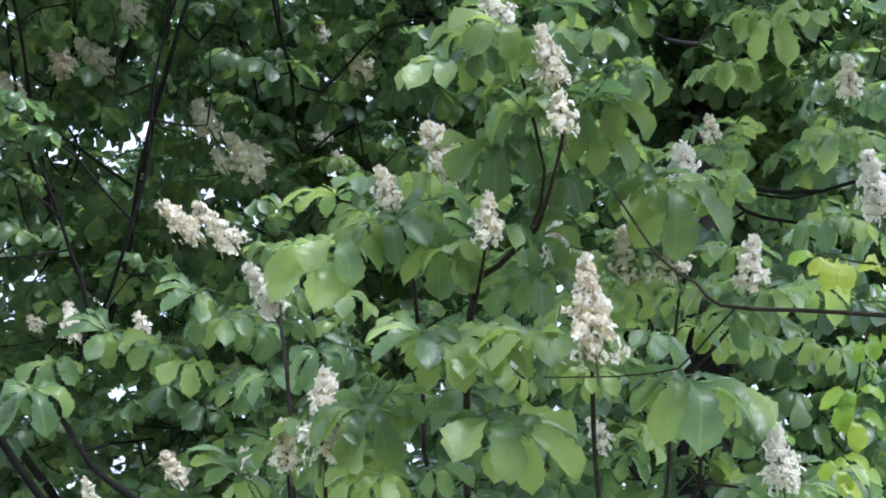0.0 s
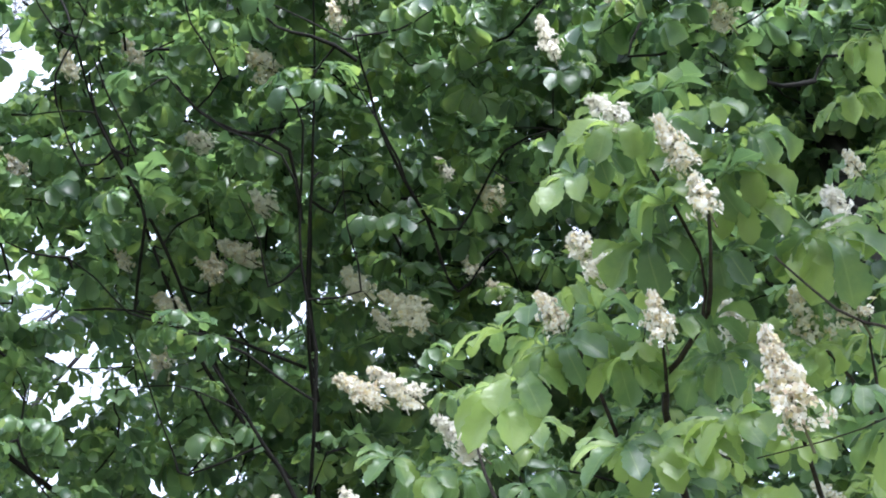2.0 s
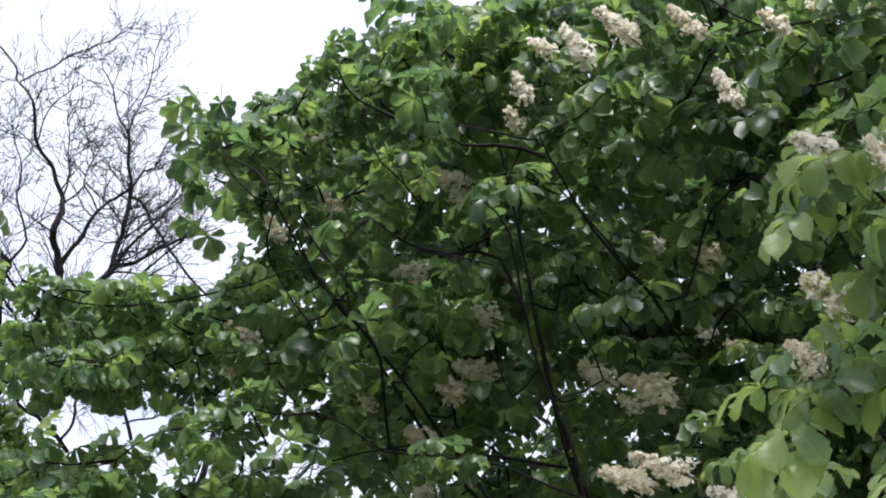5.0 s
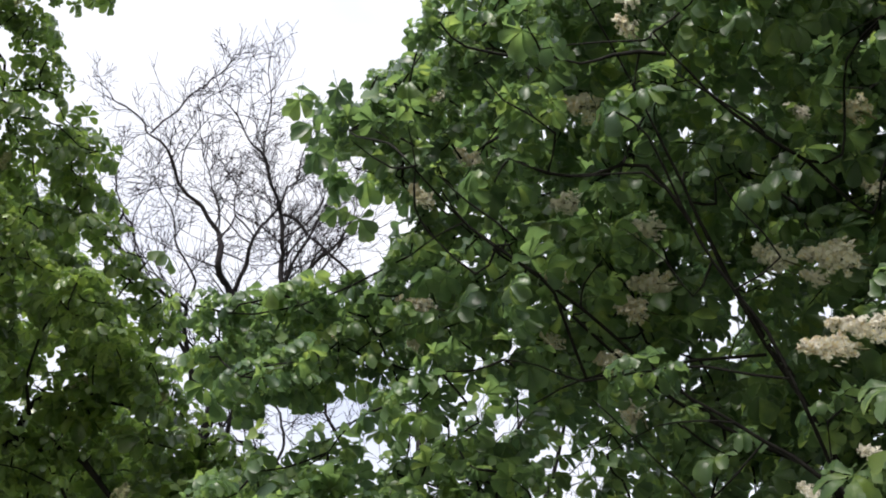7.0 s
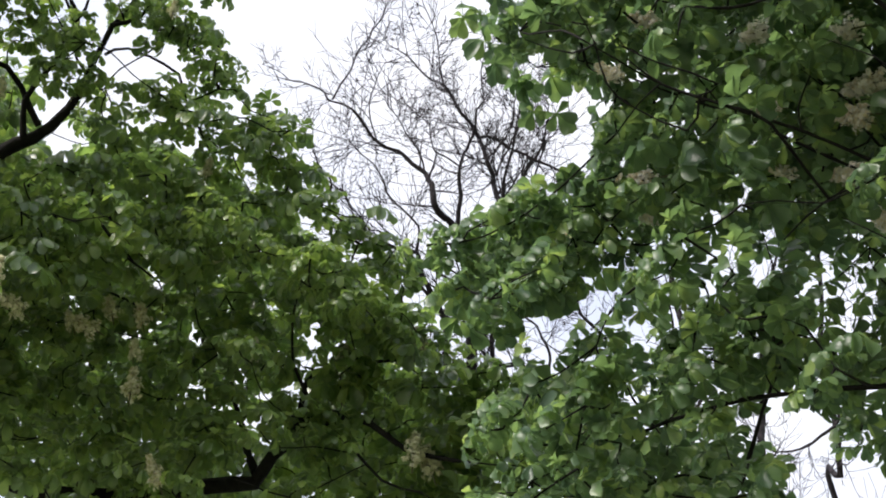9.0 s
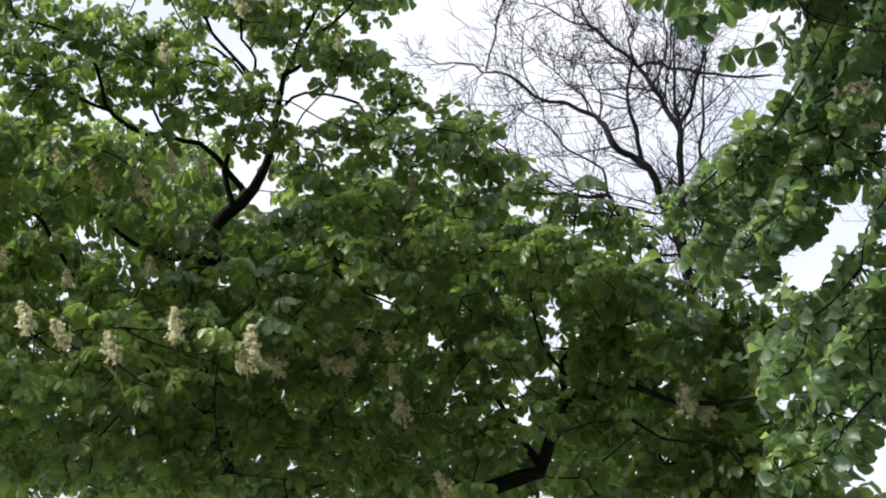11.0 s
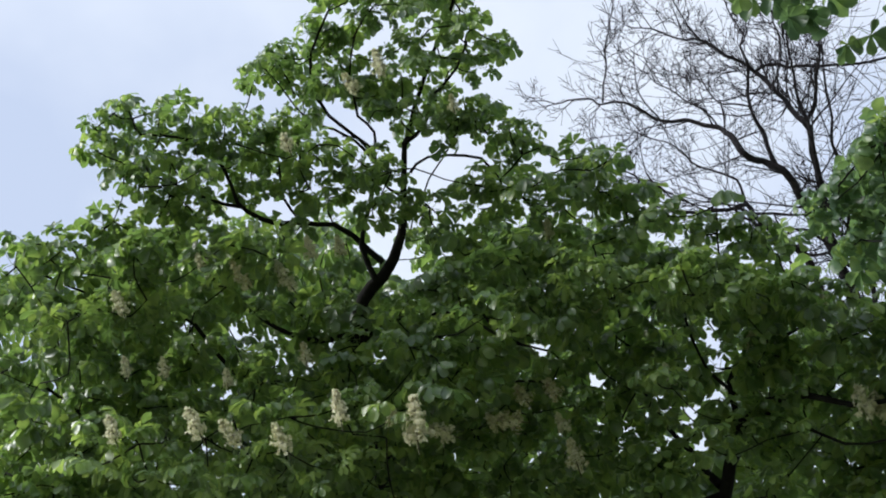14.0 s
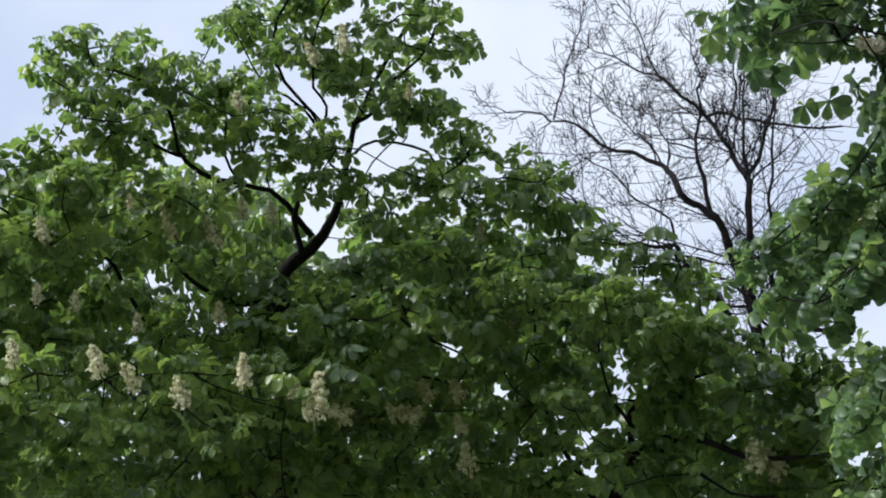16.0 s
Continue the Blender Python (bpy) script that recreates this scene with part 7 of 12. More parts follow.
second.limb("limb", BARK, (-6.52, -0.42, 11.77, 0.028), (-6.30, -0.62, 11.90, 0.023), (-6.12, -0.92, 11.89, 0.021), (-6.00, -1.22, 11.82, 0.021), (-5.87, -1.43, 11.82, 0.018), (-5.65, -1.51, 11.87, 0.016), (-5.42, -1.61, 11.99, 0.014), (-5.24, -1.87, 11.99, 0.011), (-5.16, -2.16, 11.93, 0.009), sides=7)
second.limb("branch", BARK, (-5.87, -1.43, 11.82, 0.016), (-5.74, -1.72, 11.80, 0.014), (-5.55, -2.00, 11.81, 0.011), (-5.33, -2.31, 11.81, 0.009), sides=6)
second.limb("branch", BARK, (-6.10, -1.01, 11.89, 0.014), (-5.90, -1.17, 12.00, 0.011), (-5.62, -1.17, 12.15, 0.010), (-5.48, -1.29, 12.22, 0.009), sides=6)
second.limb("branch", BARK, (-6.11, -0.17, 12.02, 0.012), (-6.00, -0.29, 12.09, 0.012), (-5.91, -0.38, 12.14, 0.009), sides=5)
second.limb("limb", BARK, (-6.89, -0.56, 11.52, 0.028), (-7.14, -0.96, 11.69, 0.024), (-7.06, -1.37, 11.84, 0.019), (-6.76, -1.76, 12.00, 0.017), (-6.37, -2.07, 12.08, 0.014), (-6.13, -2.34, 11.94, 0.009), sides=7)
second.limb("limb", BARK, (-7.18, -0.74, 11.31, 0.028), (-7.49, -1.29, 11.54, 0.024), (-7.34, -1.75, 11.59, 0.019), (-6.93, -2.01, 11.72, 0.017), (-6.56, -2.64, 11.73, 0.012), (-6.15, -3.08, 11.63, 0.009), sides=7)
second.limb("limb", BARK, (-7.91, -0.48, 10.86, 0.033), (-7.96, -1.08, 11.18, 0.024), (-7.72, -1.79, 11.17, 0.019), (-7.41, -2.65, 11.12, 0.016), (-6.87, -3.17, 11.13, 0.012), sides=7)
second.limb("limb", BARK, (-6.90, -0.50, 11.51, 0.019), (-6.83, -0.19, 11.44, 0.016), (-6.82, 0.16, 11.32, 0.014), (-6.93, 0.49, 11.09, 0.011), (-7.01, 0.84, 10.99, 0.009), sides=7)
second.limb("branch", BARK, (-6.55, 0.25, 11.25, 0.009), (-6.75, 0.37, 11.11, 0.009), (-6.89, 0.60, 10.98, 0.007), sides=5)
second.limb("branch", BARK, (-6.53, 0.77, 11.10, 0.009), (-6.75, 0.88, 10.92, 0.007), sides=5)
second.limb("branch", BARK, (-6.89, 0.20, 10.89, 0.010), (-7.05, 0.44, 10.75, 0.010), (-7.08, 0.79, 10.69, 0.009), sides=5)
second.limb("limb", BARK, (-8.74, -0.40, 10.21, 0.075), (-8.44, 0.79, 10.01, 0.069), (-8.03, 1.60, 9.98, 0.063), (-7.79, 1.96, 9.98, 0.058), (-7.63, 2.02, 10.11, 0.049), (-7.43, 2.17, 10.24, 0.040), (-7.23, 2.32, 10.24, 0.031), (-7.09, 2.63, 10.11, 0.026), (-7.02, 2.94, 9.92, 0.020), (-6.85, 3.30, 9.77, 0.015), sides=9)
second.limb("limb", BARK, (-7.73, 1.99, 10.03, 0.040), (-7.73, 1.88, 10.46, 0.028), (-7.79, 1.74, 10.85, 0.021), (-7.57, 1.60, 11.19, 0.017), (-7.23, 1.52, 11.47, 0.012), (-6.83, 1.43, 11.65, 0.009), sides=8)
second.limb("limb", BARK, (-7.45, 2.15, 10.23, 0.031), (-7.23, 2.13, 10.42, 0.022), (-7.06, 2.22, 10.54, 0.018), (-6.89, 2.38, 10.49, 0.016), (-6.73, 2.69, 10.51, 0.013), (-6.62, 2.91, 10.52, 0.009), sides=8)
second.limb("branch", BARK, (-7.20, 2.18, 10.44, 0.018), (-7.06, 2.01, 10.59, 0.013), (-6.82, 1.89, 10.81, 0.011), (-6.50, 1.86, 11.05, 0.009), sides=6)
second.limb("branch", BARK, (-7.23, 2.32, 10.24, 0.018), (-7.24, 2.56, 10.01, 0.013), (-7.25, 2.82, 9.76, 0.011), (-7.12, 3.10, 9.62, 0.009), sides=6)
second.limb("branch", TWIG, (-6.52, 2.12, 10.71, 0.009), (-6.27, 2.14, 10.88, 0.008), (-5.89, 2.17, 11.12, 0.006), sides=5)
second.leaf((-5.80, 2.24, 11.14), (0.15, -0.1, -1), (0.9, 0.1, 0.35), 1.15)
second.tuft(-4.40, -0.64, 12.64, 0.71)
second.tuft(-4.53, -0.47, 12.74, 0.63)
second.tuft(-4.71, -0.57, 13.04, 0.64)
second.tuft(-4.51, -0.31, 12.67, 0.59)
second.tuft(-4.61, -0.10, 12.98, 0.74)
second.tuft(-4.67, -0.04, 12.82, 0.62)
second.tuft(-4.61, 0.03, 12.51, 0.74)
second.tuft(-4.59, 0.24, 12.82, 0.71)
second.tuft(-4.60, 0.33, 12.73, 0.66)
second.tuft(-4.37, 0.45, 12.67, 0.59)
second.tuft(-4.47, 0.54, 12.60, 0.62)
second.tuft(-4.38, 0.40, 12.83, 0.59)
second.tuft(-4.82, 0.48, 12.77, 0.72)
second.tuft(-4.73, 0.49, 12.24, 0.72)
second.tuft(-4.76, 0.32, 12.42, 0.58)
second.tuft(-4.74, 0.16, 12.36, 0.58)
second.tuft(-5.01, 0.74, 12.54, 0.65)
second.tuft(-4.98, 0.61, 12.28, 0.63)
second.tuft(-5.00, 0.41, 12.28, 0.63)
second.tuft(-5.24, 0.52, 12.52, 0.69)
second.tuft(-5.23, 0.30, 12.80, 0.71)
second.tuft(-4.88, 0.05, 12.10, 0.63)
second.tuft(-4.84, -0.02, 12.37, 0.66)
second.tuft(-5.23, 0.09, 12.50, 0.62)
second.tuft(-4.77, -0.36, 12.64, 0.73)
second.tuft(-5.01, -0.47, 12.86, 0.71)
second.tuft(-4.93, -0.64, 12.84, 0.73)
second.tuft(-4.76, -0.78, 12.61, 0.73)
second.tuft(-5.11, -0.77, 12.94, 0.62)
second.tuft(-5.28, -0.92, 13.13, 0.69)
second.tuft(-5.04, -1.08, 12.79, 0.65)
second.tuft(-4.92, -1.20, 12.44, 0.68)
second.tuft(-5.24, -1.31, 12.83, 0.69)
second.tuft(-5.07, -1.15, 12.60, 0.64)
second.tuft(-5.13, -1.05, 12.69, 0.61)
second.tuft(-5.05, -0.58, 12.54, 0.71)
second.tuft(-5.26, -0.47, 12.51, 0.69)
second.tuft(-5.33, -0.32, 12.70, 0.73)
second.tuft(-5.05, -0.68, 12.24, 0.70)
second.tuft(-5.33, -0.99, 12.70, 0.61)
second.tuft(-5.28, -0.93, 12.19, 0.72)
second.tuft(-5.31, -0.79, 12.57, 0.67)
second.tuft(-5.28, -0.31, 12.12, 0.73)
second.tuft(-5.27, -0.13, 12.14, 0.64)
second.tuft(-5.32, -0.39, 12.45, 0.65)
second.tuft(-5.31, -0.23, 12.44, 0.73)
second.tuft(-5.46, -0.14, 12.23, 0.63)
second.tuft(-5.29, 0.09, 11.94, 0.61)
second.tuft(-5.35, 0.21, 12.33, 0.61)
second.tuft(-5.48, 0.33, 12.22, 0.59)
second.tuft(-5.53, 0.21, 12.13, 0.71)
second.tuft(-5.62, 0.37, 12.32, 0.66)
second.tuft(-5.55, 0.47, 12.33, 0.66)
second.tuft(-5.72, 0.56, 12.34, 0.60)
second.tuft(-5.69, 0.67, 12.70, 0.62)
second.tuft(-5.53, 0.71, 12.03, 0.59)
second.tuft(-5.69, 0.84, 12.20, 0.61)
second.tuft(-5.71, 0.93, 11.99, 0.73)
second.tuft(-5.79, 0.72, 12.17, 0.66)
second.tuft(-5.86, 0.65, 12.02, 0.69)
second.tuft(-6.23, 0.85, 12.43, 0.63)
second.tuft(-5.09, -0.24, 12.63, 0.64)
second.tuft(-5.07, -0.10, 12.28, 0.70)
second.tuft(-4.72, -0.26, 12.72, 0.69)
second.tuft(-4.93, -2.23, 11.99, 0.60)
second.tuft(-5.10, -2.39, 12.23, 0.62)
second.tuft(-5.18, -2.25, 12.26, 0.63)
second.tuft(-5.15, -2.53, 12.11, 0.63)
second.tuft(-5.27, -2.46, 12.11, 0.74)
second.tuft(-5.36, -2.42, 12.09, 0.66)
second.tuft(-5.21, -2.51, 11.85, 0.71)
second.tuft(-5.35, -2.29, 12.10, 0.75)
second.tuft(-5.08, -2.00, 12.11, 0.71)
second.tuft(-5.29, -1.99, 12.55, 0.73)
second.tuft(-5.01, -1.75, 11.88, 0.74)
second.tuft(-5.21, -1.87, 12.07, 0.72)
second.tuft(-5.25, -1.78, 11.94, 0.65)
second.tuft(-5.41, -2.23, 12.35, 0.61)
second.tuft(-5.30, -2.09, 11.91, 0.68)
second.tuft(-5.39, -2.32, 11.79, 0.73)
second.tuft(-5.51, -2.28, 11.90, 0.69)
second.tuft(-5.55, -2.41, 11.97, 0.70)
second.tuft(-5.30, -2.12, 11.65, 0.68)
second.tuft(-5.47, -2.10, 11.69, 0.68)
second.tuft(-5.36, -2.17, 11.46, 0.64)
second.tuft(-5.55, -2.00, 12.13, 0.71)
second.tuft(-5.66, -1.95, 12.07, 0.76)
second.tuft(-5.25, -1.71, 11.38, 0.75)
second.tuft(-5.38, -1.75, 11.88, 0.67)
second.tuft(-5.38, -1.58, 11.98, 0.61)
second.tuft(-5.18, -1.51, 12.11, 0.64)
second.tuft(-5.44, -1.43, 12.61, 0.63)
second.tuft(-5.16, -1.52, 11.87, 0.64)
second.tuft(-5.36, -1.31, 12.17, 0.63)
second.tuft(-5.32, -1.44, 11.90, 0.68)
second.tuft(-5.45, -1.28, 12.14, 0.67)
second.tuft(-5.36, -1.17, 12.17, 0.68)
second.tuft(-5.46, -1.09, 12.16, 0.63)
second.tuft(-5.60, -1.02, 12.48, 0.64)
second.tuft(-5.34, -0.95, 11.71, 0.65)
second.tuft(-5.71, -1.18, 12.29, 0.75)
second.tuft(-5.23, -0.81, 11.56, 0.63)
second.tuft(-5.58, -0.82, 11.97, 0.61)
second.tuft(-5.44, -0.66, 11.76, 0.67)
second.tuft(-5.64, -1.36, 12.12, 0.76)
second.tuft(-5.52, -1.51, 11.90, 0.64)
second.tuft(-5.87, -1.76, 12.22, 0.75)
second.tuft(-5.69, -1.59, 11.94, 0.74)
second.tuft(-5.70, -1.88, 11.76, 0.73)
second.tuft(-5.55, -1.98, 11.62, 0.70)
second.tuft(-5.62, -1.17, 11.90, 0.62)
second.tuft(-5.59, -1.03, 11.90, 0.73)
second.tuft(-5.89, -1.30, 12.14, 0.66)
second.tuft(-5.78, -1.40, 12.15, 0.66)
second.tuft(-5.74, -0.68, 11.91, 0.67)
second.tuft(-5.35, -0.49, 11.42, 0.66)
second.tuft(-5.76, -0.36, 12.18, 0.64)
second.tuft(-5.59, -0.27, 11.66, 0.61)
second.tuft(-5.70, -0.42, 11.76, 0.67)
second.tuft(-5.82, -0.51, 11.98, 0.62)
second.tuft(-5.62, -0.59, 11.76, 0.62)
second.tuft(-6.04, -0.80, 12.09, 0.67)
second.tuft(-5.93, -0.73, 11.96, 0.60)
second.tuft(-5.61, -0.91, 11.58, 0.75)
second.tuft(-5.83, -1.47, 11.97, 0.64)
second.tuft(-5.67, -1.09, 11.65, 0.64)
second.tuft(-5.71, -2.45, 11.60, 0.82)
second.tuft(-5.69, -2.53, 11.48, 0.74)
second.tuft(-5.80, -2.36, 11.61, 0.72)
second.tuft(-5.91, -2.63, 11.67, 0.78)
second.tuft(-5.99, -2.52, 11.74, 0.71)
second.tuft(-5.70, -2.10, 11.56, 0.72)
second.tuft(-5.85, -2.22, 11.67, 0.79)
second.tuft(-5.84, -2.00, 11.72, 0.73)
second.tuft(-5.66, -1.82, 11.51, 0.72)
second.tuft(-5.94, -1.76, 11.87, 0.74)
second.tuft(-5.96, -1.98, 11.70, 0.76)
second.tuft(-6.10, -2.15, 11.86, 0.79)
second.tuft(-5.89, -2.26, 11.48, 0.71)
second.tuft(-5.79, -2.80, 11.48, 0.74)
second.tuft(-5.85, -2.90, 11.61, 0.68)
second.tuft(-5.72, -3.11, 11.33, 0.74)
second.tuft(-5.95, -3.09, 11.61, 0.81)
second.tuft(-5.86, -2.94, 11.39, 0.74)
second.tuft(-5.58, -3.06, 10.88, 0.80)
second.tuft(-5.92, -2.72, 11.31, 0.79)
second.tuft(-5.94, -2.87, 11.36, 0.83)
second.tuft(-5.89, -2.61, 11.15, 0.77)
second.tuft(-6.06, -2.56, 11.56, 0.77)
second.tuft(-5.72, 0.36, 11.54, 0.72)
second.tuft(-5.87, 0.28, 11.72, 0.66)
second.tuft(-5.80, 0.47, 11.55, 0.68)
second.tuft(-6.07, 0.56, 11.81, 0.69)
second.tuft(-6.12, 0.41, 11.83, 0.65)
second.tuft(-5.77, 0.62, 11.53, 0.66)
second.tuft(-5.95, -0.08, 11.77, 0.80)
second.tuft(-5.93, 0.00, 11.61, 0.82)
second.tuft(-6.25, -0.13, 12.01, 0.70)
second.tuft(-5.74, -0.40, 11.48, 0.69)
second.tuft(-5.79, -0.45, 11.39, 0.72)
second.tuft(-5.84, -0.26, 11.53, 0.75)
second.tuft(-5.98, 0.74, 11.71, 0.78)
second.tuft(-5.71, 0.80, 11.39, 0.76)
second.tuft(-5.78, 1.28, 11.89, 0.79)
second.tuft(-5.80, 1.20, 11.74, 0.74)
second.tuft(-5.78, 1.36, 11.75, 0.70)
second.tuft(-5.57, 1.38, 11.41, 0.74)
second.tuft(-5.75, 1.24, 11.45, 0.76)
second.tuft(-5.83, 1.32, 11.40, 0.70)
second.tuft(-5.92, 1.42, 11.43, 0.76)
second.tuft(-5.80, 1.08, 11.30, 0.78)
second.tuft(-6.20, 1.07, 11.89, 0.81)
second.tuft(-5.99, 1.63, 11.60, 0.71)
second.tuft(-6.09, 1.73, 11.64, 0.76)
second.tuft(-6.12, 1.56, 11.56, 0.77)
second.tuft(-6.02, 0.88, 11.47, 0.74)
second.tuft(-5.90, 1.78, 11.04, 0.66)
second.tuft(-5.97, 1.65, 11.11, 0.83)
second.tuft(-6.17, 1.96, 11.30, 0.70)
second.tuft(-6.08, 2.05, 11.10, 0.71)
second.tuft(-6.13, 2.17, 11.07, 0.66)
second.tuft(-6.10, 2.28, 11.09, 0.70)
second.tuft(-6.09, 2.44, 11.05, 0.79)
second.tuft(-6.27, 2.56, 11.15, 0.81)
second.tuft(-6.21, 2.36, 10.93, 0.66)
second.tuft(-6.34, 2.59, 11.07, 0.74)
second.tuft(-6.36, 2.63, 10.92, 0.78)
second.tuft(-6.14, 2.54, 10.36, 0.81)
second.tuft(-6.58, 2.79, 10.81, 0.69)
second.tuft(-6.65, 2.97, 10.81, 0.81)
second.tuft(-6.55, 3.08, 10.63, 0.69)
second.tuft(-6.69, 3.21, 10.73, 0.80)
second.tuft(-6.63, 3.39, 10.60, 0.65)
second.tuft(-6.54, 3.52, 10.54, 0.73)
second.tuft(-6.33, -2.43, 9.83, 0.97, single=True)
second.tuft(-6.41, -2.23, 9.72, 0.91, single=True)
second.tuft(-6.65, -2.11, 10.14, 0.94, single=True)
second.tuft(-6.70, -1.83, 10.05, 1.00, single=True)
second.tuft(-6.58, -1.61, 10.07, 0.83, single=True)
second.tuft(-6.43, -1.38, 9.81, 0.88, single=True)
second.tuft(-6.43, -1.19, 9.84, 0.84, single=True)
second.tuft(-6.82, -1.11, 10.13, 0.98, single=True)
second.tuft(-6.53, -0.84, 10.01, 0.99, single=True)
second.tuft(-6.53, -0.72, 10.10, 0.87, single=True)
second.tuft(-6.76, -0.60, 10.22, 0.90, single=True)
second.tuft(-6.45, -0.44, 9.74, 0.96, single=True)
second.tuft(-6.83, -1.83, 9.89, 0.86, single=True)
second.tuft(-6.79, -1.50, 9.87, 0.91, single=True)
second.tuft(-6.70, -1.25, 9.80, 1.00, single=True)
second.tuft(-6.82, -1.02, 9.99, 0.98, single=True)
second.tuft(-6.72, -0.77, 9.92, 0.97, single=True)
second.tuft(-6.72, -0.53, 9.83, 0.90, single=True)
second.tuft(-6.78, -1.94, 10.02, 0.82, single=True)
second.tuft(-6.64, -2.18, 9.63, 0.85, single=True)
second.tuft(-6.95, -1.63, 9.76, 0.92, single=True)
second.tuft(-6.63, -1.97, 9.49, 0.99, single=True)
second.tuft(-6.40, -2.54, 9.74, 0.81, single=True)
second.tuft(-6.38, -2.54, 9.47, 0.90, single=True)
second.tuft(-6.90, -1.34, 9.74, 0.87, single=True)
second.tuft(-6.73, -0.93, 9.57, 0.89, single=True)
second.tuft(-6.76, -2.42, 9.91, 0.86, single=True)
second.tuft(-5.69, -1.56, 11.03, 0.93, single=True)
second.tuft(-5.68, -1.34, 10.89, 0.91, single=True)
second.tuft(-5.78, -1.19, 10.90, 0.86, single=True)
second.tuft(-5.77, -1.70, 11.00, 0.85, single=True)
second.tuft(-5.98, -1.48, 11.16, 0.85, single=True)
second.tuft(-6.22, 1.65, 10.73, 0.88, single=True)
second.tuft(-6.02, 1.76, 10.48, 0.83, single=True)
second.tuft(-6.23, 1.43, 10.69, 0.75, single=True)
second.tuft(-6.29, 1.88, 10.52, 0.93, single=True)
second.tuft(-6.14, 1.98, 10.50, 0.90, single=True)
second.tuft(-6.24, 1.73, 10.51, 0.76, single=True)
second.tuft(-6.01, 1.12, 10.61, 0.87, single=True)
second.tuft(-6.33, 1.28, 10.82, 0.84, single=True)
second.tuft(-6.01, 0.95, 10.65, 0.76, single=True)
second.tuft(-6.74, 1.59, 10.02, 0.77, single=True)
second.tuft(-6.75, 1.48, 10.17, 0.91, single=True)
second.tuft(-6.23, 2.21, 10.40, 0.91, single=True)
second.tuft(-6.28, 2.37, 10.37, 0.85, single=True)
second.tuft(-5.84, -2.88, 10.66, 0.77, single=True)
second.tuft(-5.85, -2.70, 10.49, 0.91, single=True)
second.tuft(-5.97, -2.99, 10.65, 0.90, single=True)
second.tuft(-5.97, -2.46, 10.75, 0.92, single=True)
second.tuft(-6.01, -2.30, 10.70, 0.90, single=True)
second.tuft(-5.94, -2.17, 10.79, 0.81, single=True)
second.tuft(-4.63, -0.70, 13.25, 0.62)
second.tuft(-4.81, -0.61, 13.29, 0.62)
second.tuft(-4.62, -0.09, 13.05, 0.62)
second.tuft(-5.02, 0.10, 13.46, 0.62)
second.tuft(-4.79, 0.30, 13.08, 0.62)
second.tuft(-4.71, 0.55, 13.07, 0.62)
second.tuft(-4.99, 0.47, 13.17, 0.62)
second.tuft(-5.08, 0.38, 13.13, 0.62)
second.tuft(-5.30, 0.73, 13.04, 0.62)
second.tuft(-5.31, 0.45, 12.94, 0.62)
second.tuft(-5.42, 0.37, 13.18, 0.62)
second.tuft(-5.07, -0.03, 12.85, 0.62)
second.tuft(-5.04, -0.42, 13.13, 0.62)
second.tuft(-4.93, -0.61, 12.85, 0.62)
second.tuft(-5.01, -0.73, 12.82, 0.62)
second.tuft(-5.16, -1.10, 13.05, 0.62)
second.tuft(-5.39, -1.40, 13.15, 0.62)
second.tuft(-5.17, -1.07, 12.86, 0.62)
second.tuft(-5.53, -0.46, 12.96, 0.62)
second.tuft(-5.26, -0.75, 12.72, 0.62)
second.tuft(-5.61, -0.93, 12.80, 0.62)
second.tuft(-5.64, -0.28, 12.91, 0.62)
second.tuft(-5.57, -0.38, 12.90, 0.62)
second.tuft(-5.90, -0.08, 12.92, 0.62)
second.tuft(-5.59, 0.24, 12.91, 0.62)
second.tuft(-5.65, 0.25, 12.41, 0.62)
second.tuft(-5.72, 0.49, 12.53, 0.62)
second.tuft(-5.78, 0.64, 12.95, 0.62)
second.tuft(-5.87, 0.83, 12.62, 0.62)
second.tuft(-5.99, 0.80, 12.55, 0.62)
second.tuft(-6.22, 0.79, 12.50, 0.62)
second.tuft(-5.43, -0.07, 12.99, 0.62)
second.tuft(-6.25, 0.12, 11.78, 0.76)
second.tuft(-6.43, 1.32, 11.78, 0.85)
second.tuft(-6.29, 1.54, 11.46, 0.75)
second.tuft(-5.61, -2.21, 10.91, 0.93)
second.tuft(-5.58, -2.15, 10.86, 0.84)
second.tuft(-5.81, -1.65, 11.31, 0.92)
second.tuft(-5.84, -1.53, 11.24, 0.75)
second.tuft(-6.00, -1.45, 11.30, 0.88)
second.tuft(-6.22, -1.19, 11.88, 0.87)
second.tuft(-6.11, -1.08, 11.76, 0.87)
second.tuft(-6.55, -0.71, 12.22, 0.97)
second.tuft(-6.16, 0.10, 11.44, 0.84)
second.tuft(-6.27, 0.23, 11.40, 0.75)
second.tuft(-6.13, 0.49, 11.43, 0.82)
second.tuft(-6.07, 0.60, 11.04, 0.97)
second.tuft(-6.22, 0.88, 11.18, 0.81)
second.tuft(-6.28, 0.97, 11.40, 0.78)
second.tuft(-6.38, 1.27, 11.50, 0.84)
second.tuft(-6.39, 1.57, 11.61, 0.92)
second.tuft(-6.46, 1.62, 11.57, 0.76)
second.tuft(-6.43, 1.92, 11.22, 0.88)
second.tuft(-6.59, 2.18, 11.41, 0.81)
second.tuft(-5.70, -2.19, 10.94, 0.97)
second.tuft(-5.88, -2.15, 11.22, 0.86)
second.tuft(-5.84, -1.79, 11.11, 0.72)
second.tuft(-6.44, -1.55, 11.66, 0.83)
second.tuft(-6.25, -1.47, 11.47, 0.90)
second.tuft(-6.42, -1.29, 11.74, 0.87)
